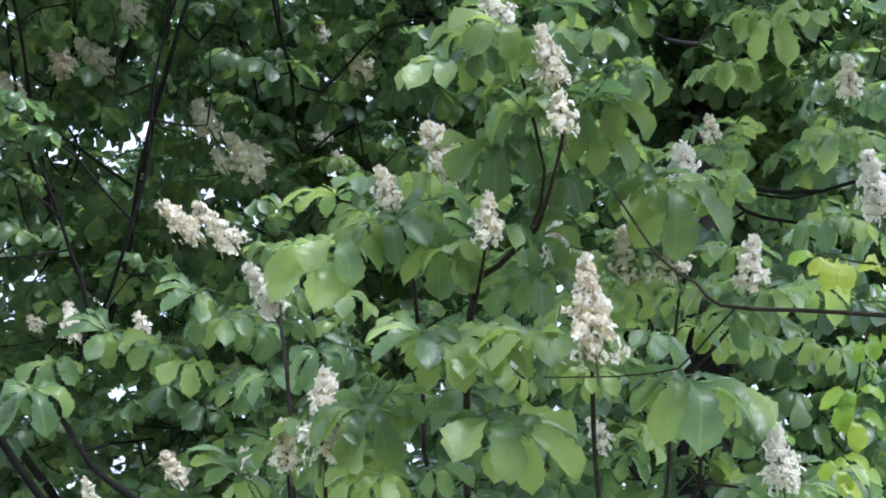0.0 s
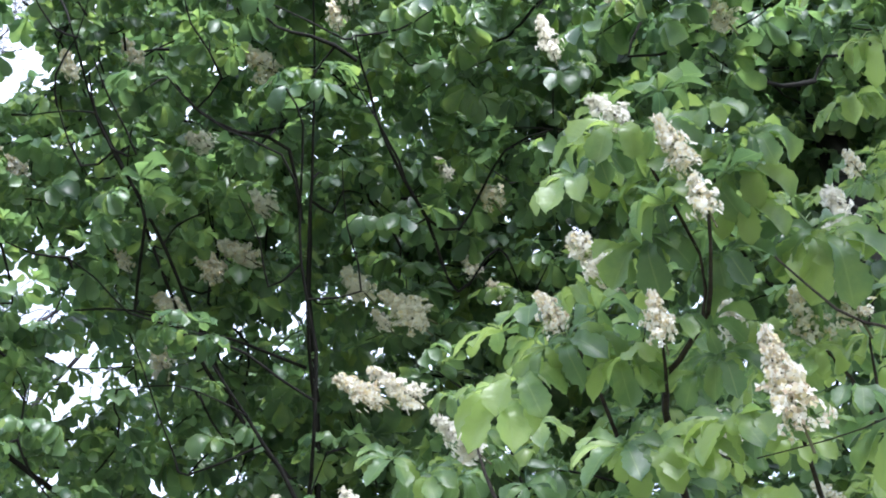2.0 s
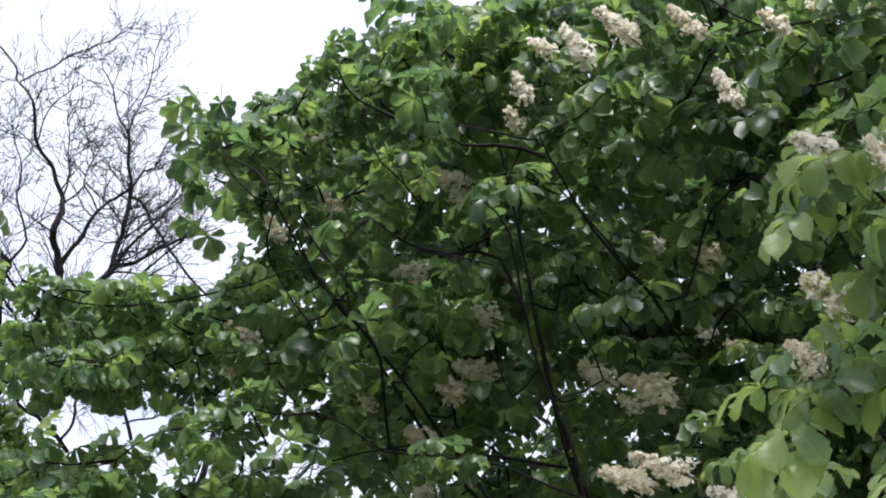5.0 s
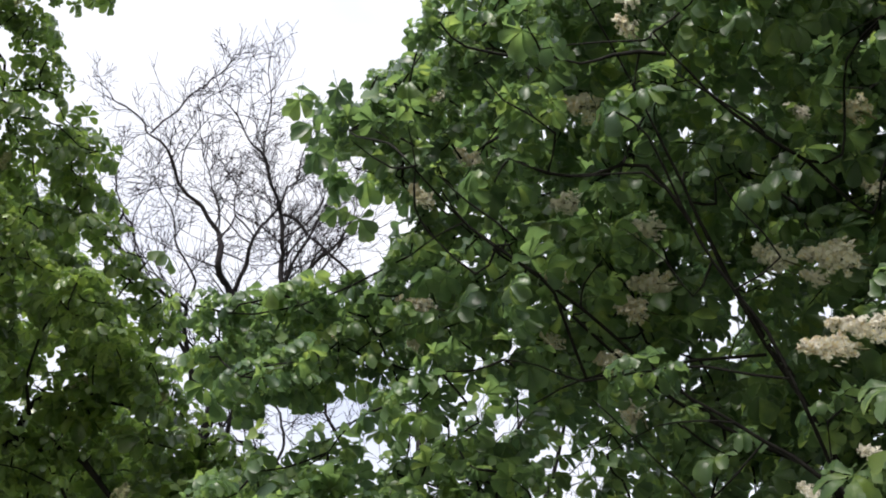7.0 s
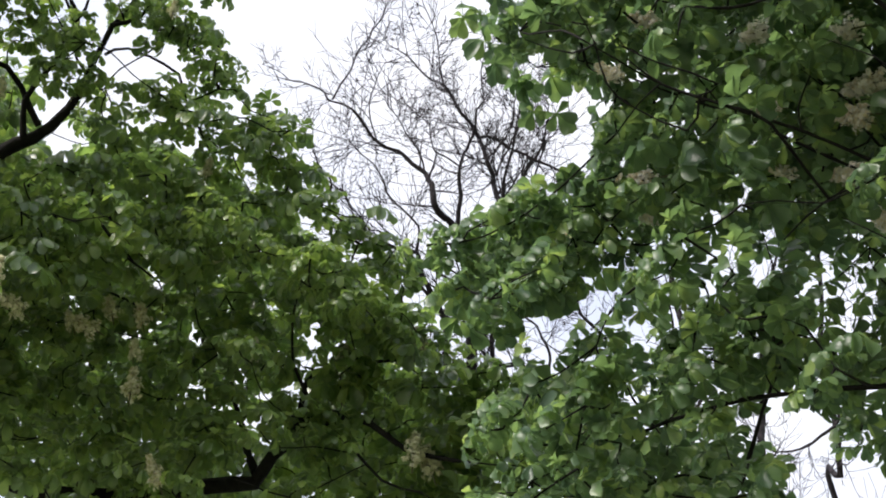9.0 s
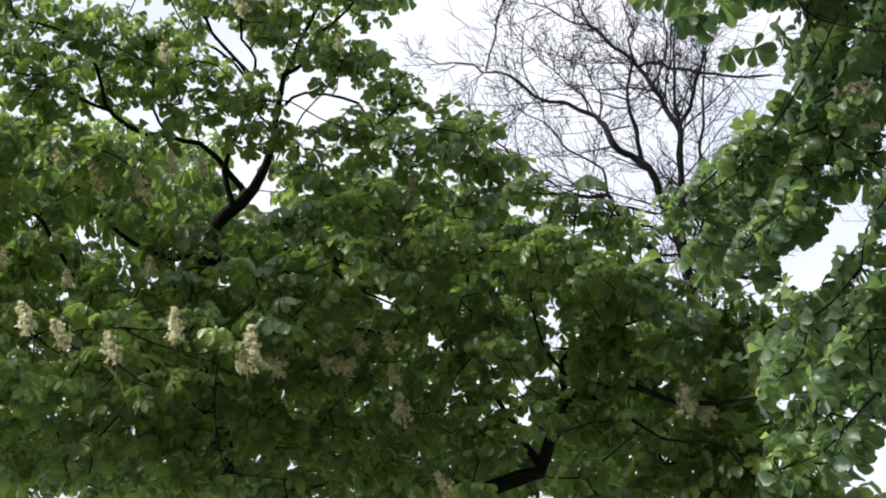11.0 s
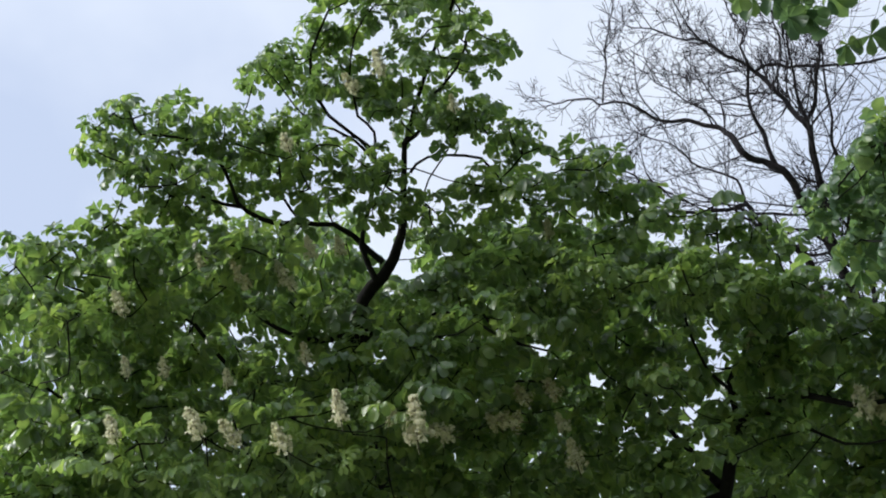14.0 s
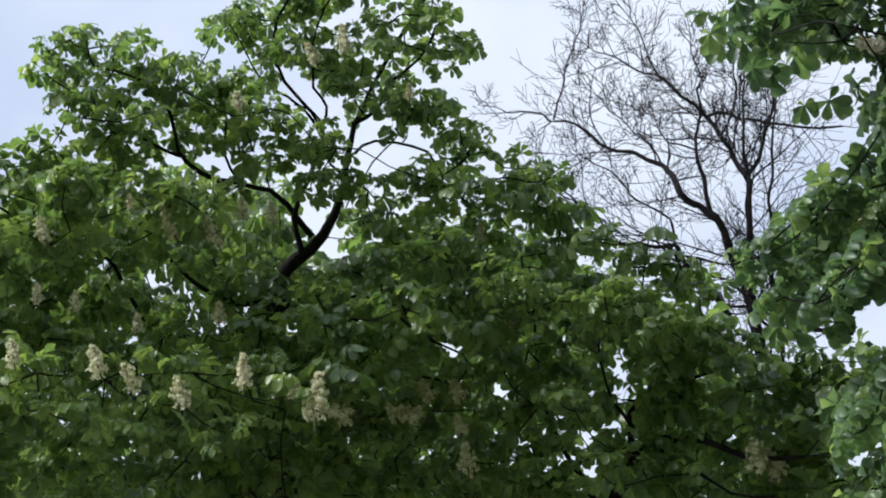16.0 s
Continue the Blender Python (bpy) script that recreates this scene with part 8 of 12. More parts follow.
second.tuft(-6.73, -0.96, 12.03, 0.89)
second.tuft(-6.89, -0.91, 12.53, 0.72)
second.tuft(-6.82, -0.71, 12.25, 0.89)
second.tuft(-6.29, 0.07, 11.09, 0.75)
second.tuft(-6.40, 0.12, 11.27, 0.74)
second.tuft(-6.03, 0.39, 10.80, 0.89)
second.tuft(-6.25, 0.66, 11.11, 0.78)
second.tuft(-6.47, 0.92, 11.34, 0.77)
second.tuft(-6.34, 1.01, 11.16, 0.76)
second.tuft(-6.46, 1.25, 11.25, 0.89)
second.tuft(-6.28, 1.42, 11.02, 0.88)
second.tuft(-6.44, 1.74, 11.23, 0.82)
second.tuft(-6.68, 1.80, 11.38, 0.85)
second.tuft(-6.22, 1.99, 10.63, 0.97)
second.tuft(-6.71, 2.39, 11.27, 0.88)
second.tuft(-6.26, 2.25, 10.75, 0.84)
second.tuft(-5.76, -3.45, 10.99, 0.78)
second.tuft(-6.28, -3.54, 11.61, 0.79)
second.tuft(-6.16, -3.26, 11.30, 0.87)
second.tuft(-6.16, -2.97, 11.23, 0.79)
second.tuft(-6.14, -2.80, 11.09, 0.86)
second.tuft(-6.15, -2.61, 11.10, 0.84)
second.tuft(-5.99, -2.31, 10.84, 0.90)
second.tuft(-6.47, -1.78, 11.69, 0.85)
second.tuft(-6.45, -1.69, 11.62, 0.98)
second.tuft(-6.93, -1.46, 11.94, 0.83)
second.tuft(-6.78, -1.35, 11.87, 0.86)
second.tuft(-6.89, -1.06, 11.80, 0.73)
second.tuft(-7.01, -0.94, 12.11, 0.97)
second.tuft(-6.85, -0.63, 11.84, 0.83)
second.tuft(-6.70, -0.22, 11.35, 0.73)
second.tuft(-6.29, -0.05, 10.99, 0.93)
second.tuft(-6.29, 0.13, 10.89, 0.73)
second.tuft(-6.46, 0.30, 10.94, 0.78)
second.tuft(-6.40, 0.64, 10.81, 0.92)
second.tuft(-6.40, 0.79, 10.97, 0.86)
second.tuft(-6.53, 1.02, 10.94, 0.74)
second.tuft(-6.44, 1.07, 10.72, 0.94)
second.tuft(-6.59, 1.31, 11.02, 0.76)
second.tuft(-6.60, 1.53, 11.10, 0.74)
second.tuft(-6.78, 1.87, 11.14, 0.97)
second.tuft(-6.58, 1.96, 10.96, 0.93)
second.tuft(-6.69, 2.22, 10.87, 0.76)
second.tuft(-6.56, 2.31, 10.61, 0.92)
second.tuft(-6.42, 2.54, 10.54, 0.96)
second.tuft(-6.28, 2.58, 10.36, 0.77)
second.tuft(-6.30, -3.72, 11.43, 0.84)
second.tuft(-6.30, -3.40, 11.34, 0.93)
second.tuft(-6.22, -2.97, 11.20, 0.88)
second.tuft(-6.25, -2.73, 11.12, 0.86)
second.tuft(-6.16, -2.50, 11.00, 0.75)
second.tuft(-6.49, -2.36, 11.22, 0.94)
second.tuft(-6.29, -2.10, 11.07, 0.77)
second.tuft(-6.52, -1.95, 11.41, 0.83)
second.tuft(-6.72, -1.48, 11.62, 0.74)
second.tuft(-6.98, -1.07, 11.63, 0.95)
second.tuft(-6.81, -0.78, 11.60, 0.92)
second.tuft(-6.90, -0.58, 11.52, 0.95)
second.tuft(-6.58, -0.36, 11.08, 0.89)
second.tuft(-6.74, -0.26, 11.09, 0.76)
second.tuft(-6.38, -0.09, 10.52, 0.77)
second.tuft(-6.47, 0.09, 10.80, 0.85)
second.tuft(-6.09, 0.27, 10.28, 0.86)
second.tuft(-6.22, 0.46, 10.46, 0.89)
second.tuft(-6.50, 0.76, 10.75, 0.95)
second.tuft(-6.42, 0.87, 10.55, 0.82)
second.tuft(-6.89, 1.10, 11.04, 0.74)
second.tuft(-7.11, 1.40, 11.22, 0.93)
second.tuft(-6.92, 1.54, 11.09, 0.92)
second.tuft(-6.83, 1.86, 10.95, 0.76)
second.tuft(-6.60, 2.31, 10.51, 0.95)
second.tuft(-6.69, 2.40, 10.41, 0.84)
second.tuft(-6.57, 2.68, 10.50, 0.84)
second.tuft(-6.46, 2.74, 10.33, 0.88)
second.tuft(-6.79, 2.98, 10.42, 0.91)
second.tuft(-6.60, 3.13, 10.28, 0.96)
second.tuft(-6.87, 3.56, 10.68, 0.80)
second.tuft(-6.89, 3.65, 10.48, 0.95)
second.tuft(-6.76, -3.73, 11.51, 0.95)
second.tuft(-6.40, -2.99, 10.85, 0.81)
second.tuft(-6.39, -2.75, 11.00, 0.93)
second.tuft(-6.52, -2.67, 11.03, 0.78)
second.tuft(-6.39, -2.32, 10.93, 0.73)
second.tuft(-6.59, -2.35, 11.14, 0.95)
second.tuft(-6.82, -2.02, 11.41, 0.83)
second.tuft(-6.89, -1.93, 11.31, 0.91)
second.tuft(-7.12, -1.08, 11.65, 0.78)
second.tuft(-6.70, -0.81, 10.77, 0.88)
second.tuft(-6.83, -0.68, 11.13, 0.80)
second.tuft(-6.70, -0.41, 10.76, 0.93)
second.tuft(-6.37, -0.29, 10.41, 0.82)
second.tuft(-6.40, -0.11, 10.28, 0.76)
second.tuft(-6.44, 0.16, 10.40, 0.77)
second.tuft(-6.52, 0.33, 10.40, 0.96)
second.tuft(-6.63, 0.43, 10.56, 0.82)
second.tuft(-6.97, 0.89, 10.80, 0.96)
second.tuft(-7.04, 1.15, 10.93, 0.74)
second.tuft(-7.21, 1.34, 11.05, 0.84)
second.tuft(-7.20, 1.66, 11.12, 0.87)
second.tuft(-7.02, 1.73, 10.99, 0.88)
second.tuft(-6.83, 2.31, 10.32, 0.95)
second.tuft(-6.84, 2.45, 10.41, 0.87)
second.tuft(-6.89, 2.64, 10.34, 0.73)
second.tuft(-6.75, 2.90, 10.24, 0.97)
second.tuft(-7.00, 3.34, 10.48, 0.76)
second.tuft(-7.33, 3.74, 10.84, 0.81)
second.tuft(-6.87, -3.78, 11.44, 0.94)
second.tuft(-6.70, -3.48, 11.16, 0.86)
second.tuft(-6.85, -3.38, 11.33, 0.82)
second.tuft(-6.67, -3.05, 11.19, 0.91)
second.tuft(-6.37, -2.74, 10.69, 0.84)
second.tuft(-6.57, -2.58, 10.92, 0.80)
second.tuft(-6.60, -2.46, 10.74, 0.91)
second.tuft(-6.66, -2.32, 10.90, 0.83)
second.tuft(-7.01, -2.15, 11.31, 0.85)
second.tuft(-6.93, -2.02, 11.28, 0.91)
second.tuft(-7.16, -1.61, 11.45, 0.83)
second.tuft(-7.00, -1.19, 11.04, 0.89)
second.tuft(-6.74, -0.76, 10.71, 0.96)
second.tuft(-6.91, -0.49, 10.81, 0.81)
second.tuft(-6.68, -0.26, 10.47, 0.90)
second.tuft(-6.45, -0.07, 10.22, 0.77)
second.tuft(-6.61, 0.08, 10.16, 0.81)
second.tuft(-7.03, 0.32, 10.74, 0.83)
second.tuft(-7.18, 0.61, 10.76, 0.92)
second.tuft(-7.21, 0.94, 10.91, 0.79)
second.tuft(-7.31, 1.42, 10.78, 0.81)
second.tuft(-7.30, 1.53, 10.99, 0.92)
second.tuft(-7.20, 1.83, 10.70, 0.96)
second.tuft(-7.39, 1.91, 10.93, 0.91)
second.tuft(-7.19, 2.13, 10.75, 0.97)
second.tuft(-6.95, 2.35, 10.38, 0.82)
second.tuft(-7.12, 2.48, 10.46, 0.98)
second.tuft(-7.02, 2.67, 10.20, 0.80)
second.tuft(-7.27, 3.05, 10.58, 0.91)
second.tuft(-7.34, 3.18, 10.71, 0.89)
second.tuft(-7.36, 3.53, 10.42, 0.91)
second.tuft(-7.56, 3.86, 10.87, 0.97)
second.tuft(-6.89, -3.85, 11.30, 0.79)
second.tuft(-6.75, -3.47, 11.01, 0.87)
second.tuft(-6.44, -3.10, 10.32, 0.96)
second.tuft(-6.55, -2.73, 10.52, 0.73)
second.tuft(-6.56, -2.59, 10.46, 0.87)
second.tuft(-6.70, -2.35, 10.53, 0.88)
second.tuft(-6.68, -2.18, 10.46, 0.93)
second.tuft(-6.82, -2.10, 10.62, 0.81)
second.tuft(-7.07, -1.94, 10.83, 0.85)
second.tuft(-7.22, -1.66, 11.06, 0.89)
second.tuft(-7.00, -1.53, 10.96, 0.79)
second.tuft(-7.16, -1.24, 10.88, 0.77)
second.tuft(-6.71, -1.17, 10.27, 0.81)
second.tuft(-7.04, -0.98, 10.83, 0.76)
second.tuft(-6.87, -0.79, 10.56, 0.89)
second.tuft(-6.87, -0.43, 10.30, 0.84)
second.tuft(-6.90, -0.28, 10.31, 0.86)
second.tuft(-6.49, -0.12, 10.01, 0.94)
second.tuft(-6.71, 0.14, 10.20, 0.85)
second.tuft(-7.01, 0.25, 10.57, 0.77)
second.tuft(-7.35, 0.44, 10.84, 0.74)
second.tuft(-7.65, 0.63, 11.03, 0.77)
second.tuft(-7.64, 1.01, 11.07, 0.97)
second.tuft(-7.52, 1.26, 10.88, 0.81)
second.tuft(-7.30, 1.45, 10.71, 0.81)
second.tuft(-7.45, 1.72, 10.65, 0.94)
second.tuft(-7.20, 2.15, 10.23, 0.90)
second.tuft(-7.19, 2.42, 10.09, 0.85)
second.tuft(-7.23, 2.60, 10.26, 0.93)
second.tuft(-7.35, 2.92, 10.48, 0.88)
second.tuft(-7.44, 3.12, 10.32, 0.87)
second.tuft(-7.34, 3.19, 10.19, 0.83)
second.tuft(-7.36, 3.51, 10.17, 0.85)
second.tuft(-7.36, 3.63, 10.35, 0.78)
second.tuft(-6.65, -3.41, 10.40, 0.77)
second.tuft(-6.45, -3.17, 10.20, 0.84)
second.tuft(-6.69, -3.02, 10.42, 0.95)
second.tuft(-6.70, -2.78, 10.41, 0.94)
second.tuft(-6.87, -2.45, 10.45, 0.82)
second.tuft(-6.80, -2.31, 10.40, 0.73)
second.tuft(-7.30, -1.97, 10.97, 0.87)
second.tuft(-7.41, -1.81, 11.02, 0.80)
second.tuft(-7.29, -1.61, 10.74, 0.79)
second.tuft(-7.14, -1.26, 10.64, 0.78)
second.tuft(-7.11, -1.17, 10.47, 0.96)
second.tuft(-6.98, -0.99, 10.38, 0.97)
second.tuft(-7.05, -0.66, 10.42, 0.73)
second.tuft(-6.75, -0.58, 10.11, 0.74)
second.tuft(-7.14, -0.44, 10.36, 0.87)
second.tuft(-7.36, -0.23, 10.69, 0.80)
second.tuft(-7.58, 0.17, 10.82, 0.79)
second.tuft(-7.61, 0.30, 10.92, 0.95)
second.tuft(-7.78, 0.62, 11.05, 0.90)
second.tuft(-7.79, 0.65, 11.15, 0.88)
second.tuft(-7.98, 1.05, 11.16, 0.86)
second.tuft(-7.65, 1.20, 10.85, 0.84)
second.tuft(-7.62, 1.25, 10.53, 0.88)
second.tuft(-7.48, 1.65, 10.43, 0.84)
second.tuft(-7.30, 1.86, 10.19, 0.75)
second.tuft(-7.17, 2.04, 9.95, 0.79)
second.tuft(-7.32, 2.21, 10.09, 0.96)
second.tuft(-7.48, 2.38, 10.17, 0.96)
second.tuft(-7.21, 2.47, 9.91, 0.90)
second.tuft(-7.45, 2.90, 10.17, 0.73)
second.tuft(-7.63, 3.30, 10.40, 0.90)
second.tuft(-7.52, 3.53, 10.17, 0.85)
second.tuft(-6.74, -3.66, 10.34, 0.79)
second.tuft(-6.95, -3.51, 10.48, 0.81)
second.tuft(-6.65, -3.09, 10.11, 0.92)
second.tuft(-6.84, -2.82, 10.21, 0.80)
second.tuft(-6.67, -2.67, 10.16, 0.79)
second.tuft(-6.93, -2.53, 10.45, 0.97)
second.tuft(-7.10, -2.27, 10.51, 0.78)
second.tuft(-7.08, -2.16, 10.55, 0.81)
second.tuft(-7.40, -1.72, 10.68, 0.86)
second.tuft(-7.42, -1.63, 10.55, 0.74)
second.tuft(-7.20, -1.42, 10.44, 0.94)
second.tuft(-7.21, -1.05, 10.29, 0.89)
second.tuft(-7.10, -0.86, 10.03, 0.79)
second.tuft(-7.06, -0.75, 10.12, 0.94)
second.tuft(-7.28, -0.48, 10.41, 0.74)
second.tuft(-7.29, -0.46, 10.29, 0.92)
second.tuft(-7.62, -0.11, 10.69, 0.84)
second.tuft(-7.72, 0.11, 10.77, 0.90)
second.tuft(-7.64, 0.25, 10.65, 0.94)
second.tuft(-8.07, 0.39, 10.93, 0.78)
second.tuft(-8.25, 0.62, 11.22, 0.96)
second.tuft(-8.02, 0.91, 10.95, 0.85)
second.tuft(-8.01, 1.16, 10.83, 0.91)
second.tuft(-7.90, 1.35, 10.70, 0.86)
second.tuft(-7.52, 1.49, 10.09, 0.76)
second.tuft(-7.06, 1.80, 9.69, 0.88)
second.tuft(-7.29, 2.25, 9.92, 0.87)
second.tuft(-7.62, 2.53, 10.06, 0.88)
second.tuft(-7.60, 2.79, 10.10, 0.92)
second.tuft(-7.67, 2.99, 9.94, 0.72)
second.tuft(-7.60, 3.18, 9.96, 0.92)
second.tuft(-7.58, 3.29, 9.87, 0.75)
second.tuft(-7.28, 3.41, 9.49, 0.96)
second.tuft(-6.80, -3.62, 10.14, 0.95)
second.tuft(-6.72, -3.26, 9.96, 0.79)
second.tuft(-6.73, -3.04, 9.76, 0.76)
second.tuft(-6.76, -2.91, 9.79, 0.85)
second.tuft(-6.97, -2.79, 10.05, 0.90)
second.tuft(-7.00, -2.64, 10.11, 0.83)
second.tuft(-7.17, -2.52, 10.24, 0.87)
second.tuft(-7.47, -2.44, 10.55, 0.75)
second.tuft(-7.70, -1.92, 10.82, 0.88)
second.tuft(-7.65, -1.48, 10.55, 0.84)
second.tuft(-7.51, -1.16, 10.50, 0.74)
second.tuft(-7.23, -1.01, 10.03, 0.86)
second.tuft(-7.54, -0.76, 10.40, 0.82)
second.tuft(-7.76, -0.62, 10.49, 0.97)
second.tuft(-7.63, -0.47, 10.39, 0.83)
second.tuft(-7.87, -0.15, 10.53, 0.84)
second.tuft(-7.82, -0.06, 10.53, 0.98)
second.tuft(-8.25, 0.27, 10.91, 0.87)
second.tuft(-8.12, 0.42, 10.77, 0.80)
second.tuft(-7.96, 0.68, 10.59, 0.92)
second.tuft(-8.07, 0.79, 10.77, 0.73)
second.tuft(-8.02, 0.97, 10.47, 0.85)
second.tuft(-7.63, 1.44, 10.14, 0.91)
second.tuft(-7.49, 1.52, 9.98, 0.97)
second.tuft(-7.37, 1.63, 9.79, 0.75)
second.tuft(-7.48, 2.23, 9.65, 0.74)
second.tuft(-7.74, 3.00, 9.88, 0.86)
second.tuft(-7.66, 3.21, 9.87, 0.94)
second.tuft(-7.54, 3.35, 9.65, 0.94)
second.tuft(-7.46, 3.35, 9.54, 0.89)
second.tuft(-6.61, -3.35, 9.57, 0.96)
second.tuft(-6.84, -3.34, 9.91, 0.84)
second.tuft(-6.66, -3.15, 9.61, 0.93)
second.tuft(-6.95, -2.93, 9.71, 0.96)
second.tuft(-6.80, -2.73, 9.71, 0.85)
second.tuft(-7.27, -2.61, 10.03, 0.94)
second.tuft(-7.46, -2.65, 10.37, 0.85)
second.tuft(-7.39, -2.43, 10.27, 0.91)
second.tuft(-8.13, -2.27, 11.03, 0.84)
second.tuft(-7.74, -1.94, 10.57, 0.91)
second.tuft(-8.01, -1.61, 10.76, 0.93)
second.tuft(-7.77, -1.41, 10.53, 0.76)
second.tuft(-7.63, -1.28, 10.27, 0.92)
second.tuft(-7.62, -0.99, 10.14, 0.86)
second.tuft(-7.81, -0.76, 10.24, 0.91)
second.tuft(-7.56, -0.67, 10.03, 0.77)
second.tuft(-7.80, -0.37, 10.34, 0.95)
second.tuft(-7.74, -0.21, 10.31, 0.94)
second.tuft(-8.11, -0.05, 10.48, 0.82)
second.tuft(-8.13, 0.15, 10.59, 0.90)
second.tuft(-8.38, 0.44, 10.69, 0.94)
second.tuft(-8.11, 0.83, 10.51, 0.86)
second.tuft(-8.23, 0.96, 10.37, 0.88)
second.tuft(-7.96, 1.16, 10.13, 0.86)
second.tuft(-7.95, 1.32, 9.98, 0.87)
second.tuft(-7.54, 1.45, 9.77, 0.88)
second.tuft(-7.45, 2.18, 9.53, 0.94)
second.tuft(-7.77, 2.43, 9.65, 0.77)
second.tuft(-7.93, 2.72, 9.75, 0.95)
second.tuft(-7.78, 2.85, 9.73, 0.78)
second.tuft(-7.73, 3.19, 9.54, 0.79)
second.tuft(-7.62, 3.38, 9.44, 0.88)
second.tuft(-6.85, -3.41, 9.67, 0.87)
second.tuft(-6.89, -3.23, 9.67, 0.84)
second.tuft(-6.88, -3.13, 9.65, 0.80)
second.tuft(-6.97, -2.97, 9.66, 0.92)
second.tuft(-7.02, -2.71, 9.66, 0.88)
second.tuft(-7.35, -2.80, 10.07, 0.85)
second.tuft(-8.28, -2.51, 10.85, 0.92)
second.tuft(-8.31, -2.31, 10.87, 0.90)
second.tuft(-8.35, -2.22, 10.87, 0.94)
second.tuft(-8.06, -1.79, 10.58, 0.85)
second.tuft(-8.16, -1.66, 10.47, 0.82)
second.tuft(-8.25, -1.49, 10.66, 0.85)
second.tuft(-7.70, -1.13, 10.10, 0.85)
second.tuft(-8.10, -1.04, 10.30, 0.85)
second.tuft(-7.90, -0.78, 10.25, 0.98)
second.tuft(-7.93, -0.68, 10.10, 0.75)
second.tuft(-7.67, -0.41, 9.72, 0.91)
second.tuft(-7.74, -0.01, 9.74, 0.91)
second.tuft(-7.95, 0.35, 9.95, 0.80)
second.tuft(-8.14, 0.73, 10.27, 0.97)
second.tuft(-8.20, 1.05, 10.08, 0.81)
second.tuft(-7.81, 1.04, 9.76, 0.81)
second.tuft(-7.79, 1.37, 9.61, 0.79)
second.tuft(-7.39, 1.38, 9.31, 0.75)
second.tuft(-7.95, 2.33, 9.59, 0.78)
second.tuft(-7.80, 2.41, 9.44, 0.96)
second.tuft(-7.95, 2.71, 9.68, 0.96)
second.tuft(-8.15, 3.00, 9.70, 0.88)
second.tuft(-8.42, 3.38, 9.81, 0.79)
second.tuft(-8.08, 3.59, 9.67, 0.91)
second.tuft(-7.49, -3.70, 9.96, 0.74)
second.tuft(-7.19, -3.38, 9.70, 0.85)
second.tuft(-7.41, -3.26, 9.73, 0.91)
second.tuft(-7.10, -2.93, 9.43, 0.93)
second.tuft(-7.40, -2.79, 9.66, 0.97)
second.tuft(-7.62, -2.69, 9.96, 0.98)
second.tuft(-7.48, -2.60, 9.69, 0.91)
second.tuft(-8.20, -2.53, 10.63, 0.93)
second.tuft(-8.36, -2.25, 10.53, 0.79)
second.tuft(-8.30, -2.06, 10.39, 0.93)
second.tuft(-8.31, -1.98, 10.49, 0.95)
second.tuft(-7.94, -1.58, 10.08, 0.97)
second.tuft(-8.15, -1.50, 10.38, 0.96)
second.tuft(-8.39, -1.39, 10.65, 0.86)
second.tuft(-7.92, -0.91, 9.95, 0.95)
second.tuft(-7.80, -0.65, 9.73, 0.91)
second.tuft(-7.78, -0.52, 9.65, 0.80)
second.tuft(-7.86, 0.02, 9.68, 0.81)
second.tuft(-8.11, 0.05, 10.00, 0.77)
second.tuft(-8.29, 0.33, 10.05, 0.85)
second.tuft(-8.22, 0.81, 9.96, 0.81)
second.tuft(-8.22, 0.86, 9.93, 0.96)
second.tuft(-8.05, 1.20, 9.78, 0.74)
second.tuft(-8.14, 1.30, 9.81, 0.75)
second.tuft(-7.84, 1.55, 9.51, 0.78)
second.tuft(-7.63, 1.62, 9.29, 0.73)
second.tuft(-7.63, 1.82, 9.23, 0.83)
second.tuft(-7.85, 2.11, 9.40, 0.92)
second.tuft(-7.81, 2.27, 9.36, 0.74)
second.tuft(-7.85, 2.37, 9.36, 0.92)
second.tuft(-8.21, 2.89, 9.67, 0.87)
second.tuft(-8.70, 3.29, 9.95, 0.81)
second.tuft(-8.44, 3.61, 9.73, 0.77)
second.tuft(-7.56, -3.60, 9.80, 0.86)
second.tuft(-7.87, -3.50, 9.95, 0.93)
second.tuft(-7.85, -3.35, 10.00, 0.81)
second.tuft(-7.75, -3.22, 9.89, 0.78)
second.tuft(-7.68, -2.87, 9.83, 0.95)
second.tuft(-7.56, -2.71, 9.74, 0.94)
second.tuft(-7.84, -2.69, 9.86, 0.77)
second.tuft(-8.04, -2.54, 10.01, 0.85)
second.tuft(-8.05, -2.33, 10.01, 0.88)
second.tuft(-8.64, -2.03, 10.63, 0.91)
second.tuft(-8.15, -1.67, 9.95, 0.75)
second.tuft(-8.39, -1.58, 10.33, 0.75)
second.tuft(-8.27, -1.33, 10.11, 0.74)
second.tuft(-8.36, -1.10, 10.22, 0.81)
second.tuft(-8.09, -0.65, 9.76, 0.89)
second.tuft(-7.71, -0.46, 9.48, 0.95)
second.tuft(-7.93, -0.08, 9.57, 0.90)
second.tuft(-7.81, 0.15, 9.46, 0.81)
second.tuft(-7.95, 0.31, 9.54, 0.82)
second.tuft(-8.02, 0.46, 9.56, 0.79)
second.tuft(-8.27, 0.62, 9.59, 0.78)
second.tuft(-8.38, 0.89, 9.80, 0.75)
second.tuft(-8.49, 1.17, 9.82, 0.77)
second.tuft(-8.45, 1.23, 9.71, 0.87)
second.tuft(-8.31, 1.71, 9.46, 0.75)
second.tuft(-8.36, 1.79, 9.56, 0.84)
second.tuft(-8.23, 2.03, 9.33, 0.76)
second.tuft(-8.27, 2.29, 9.32, 0.77)
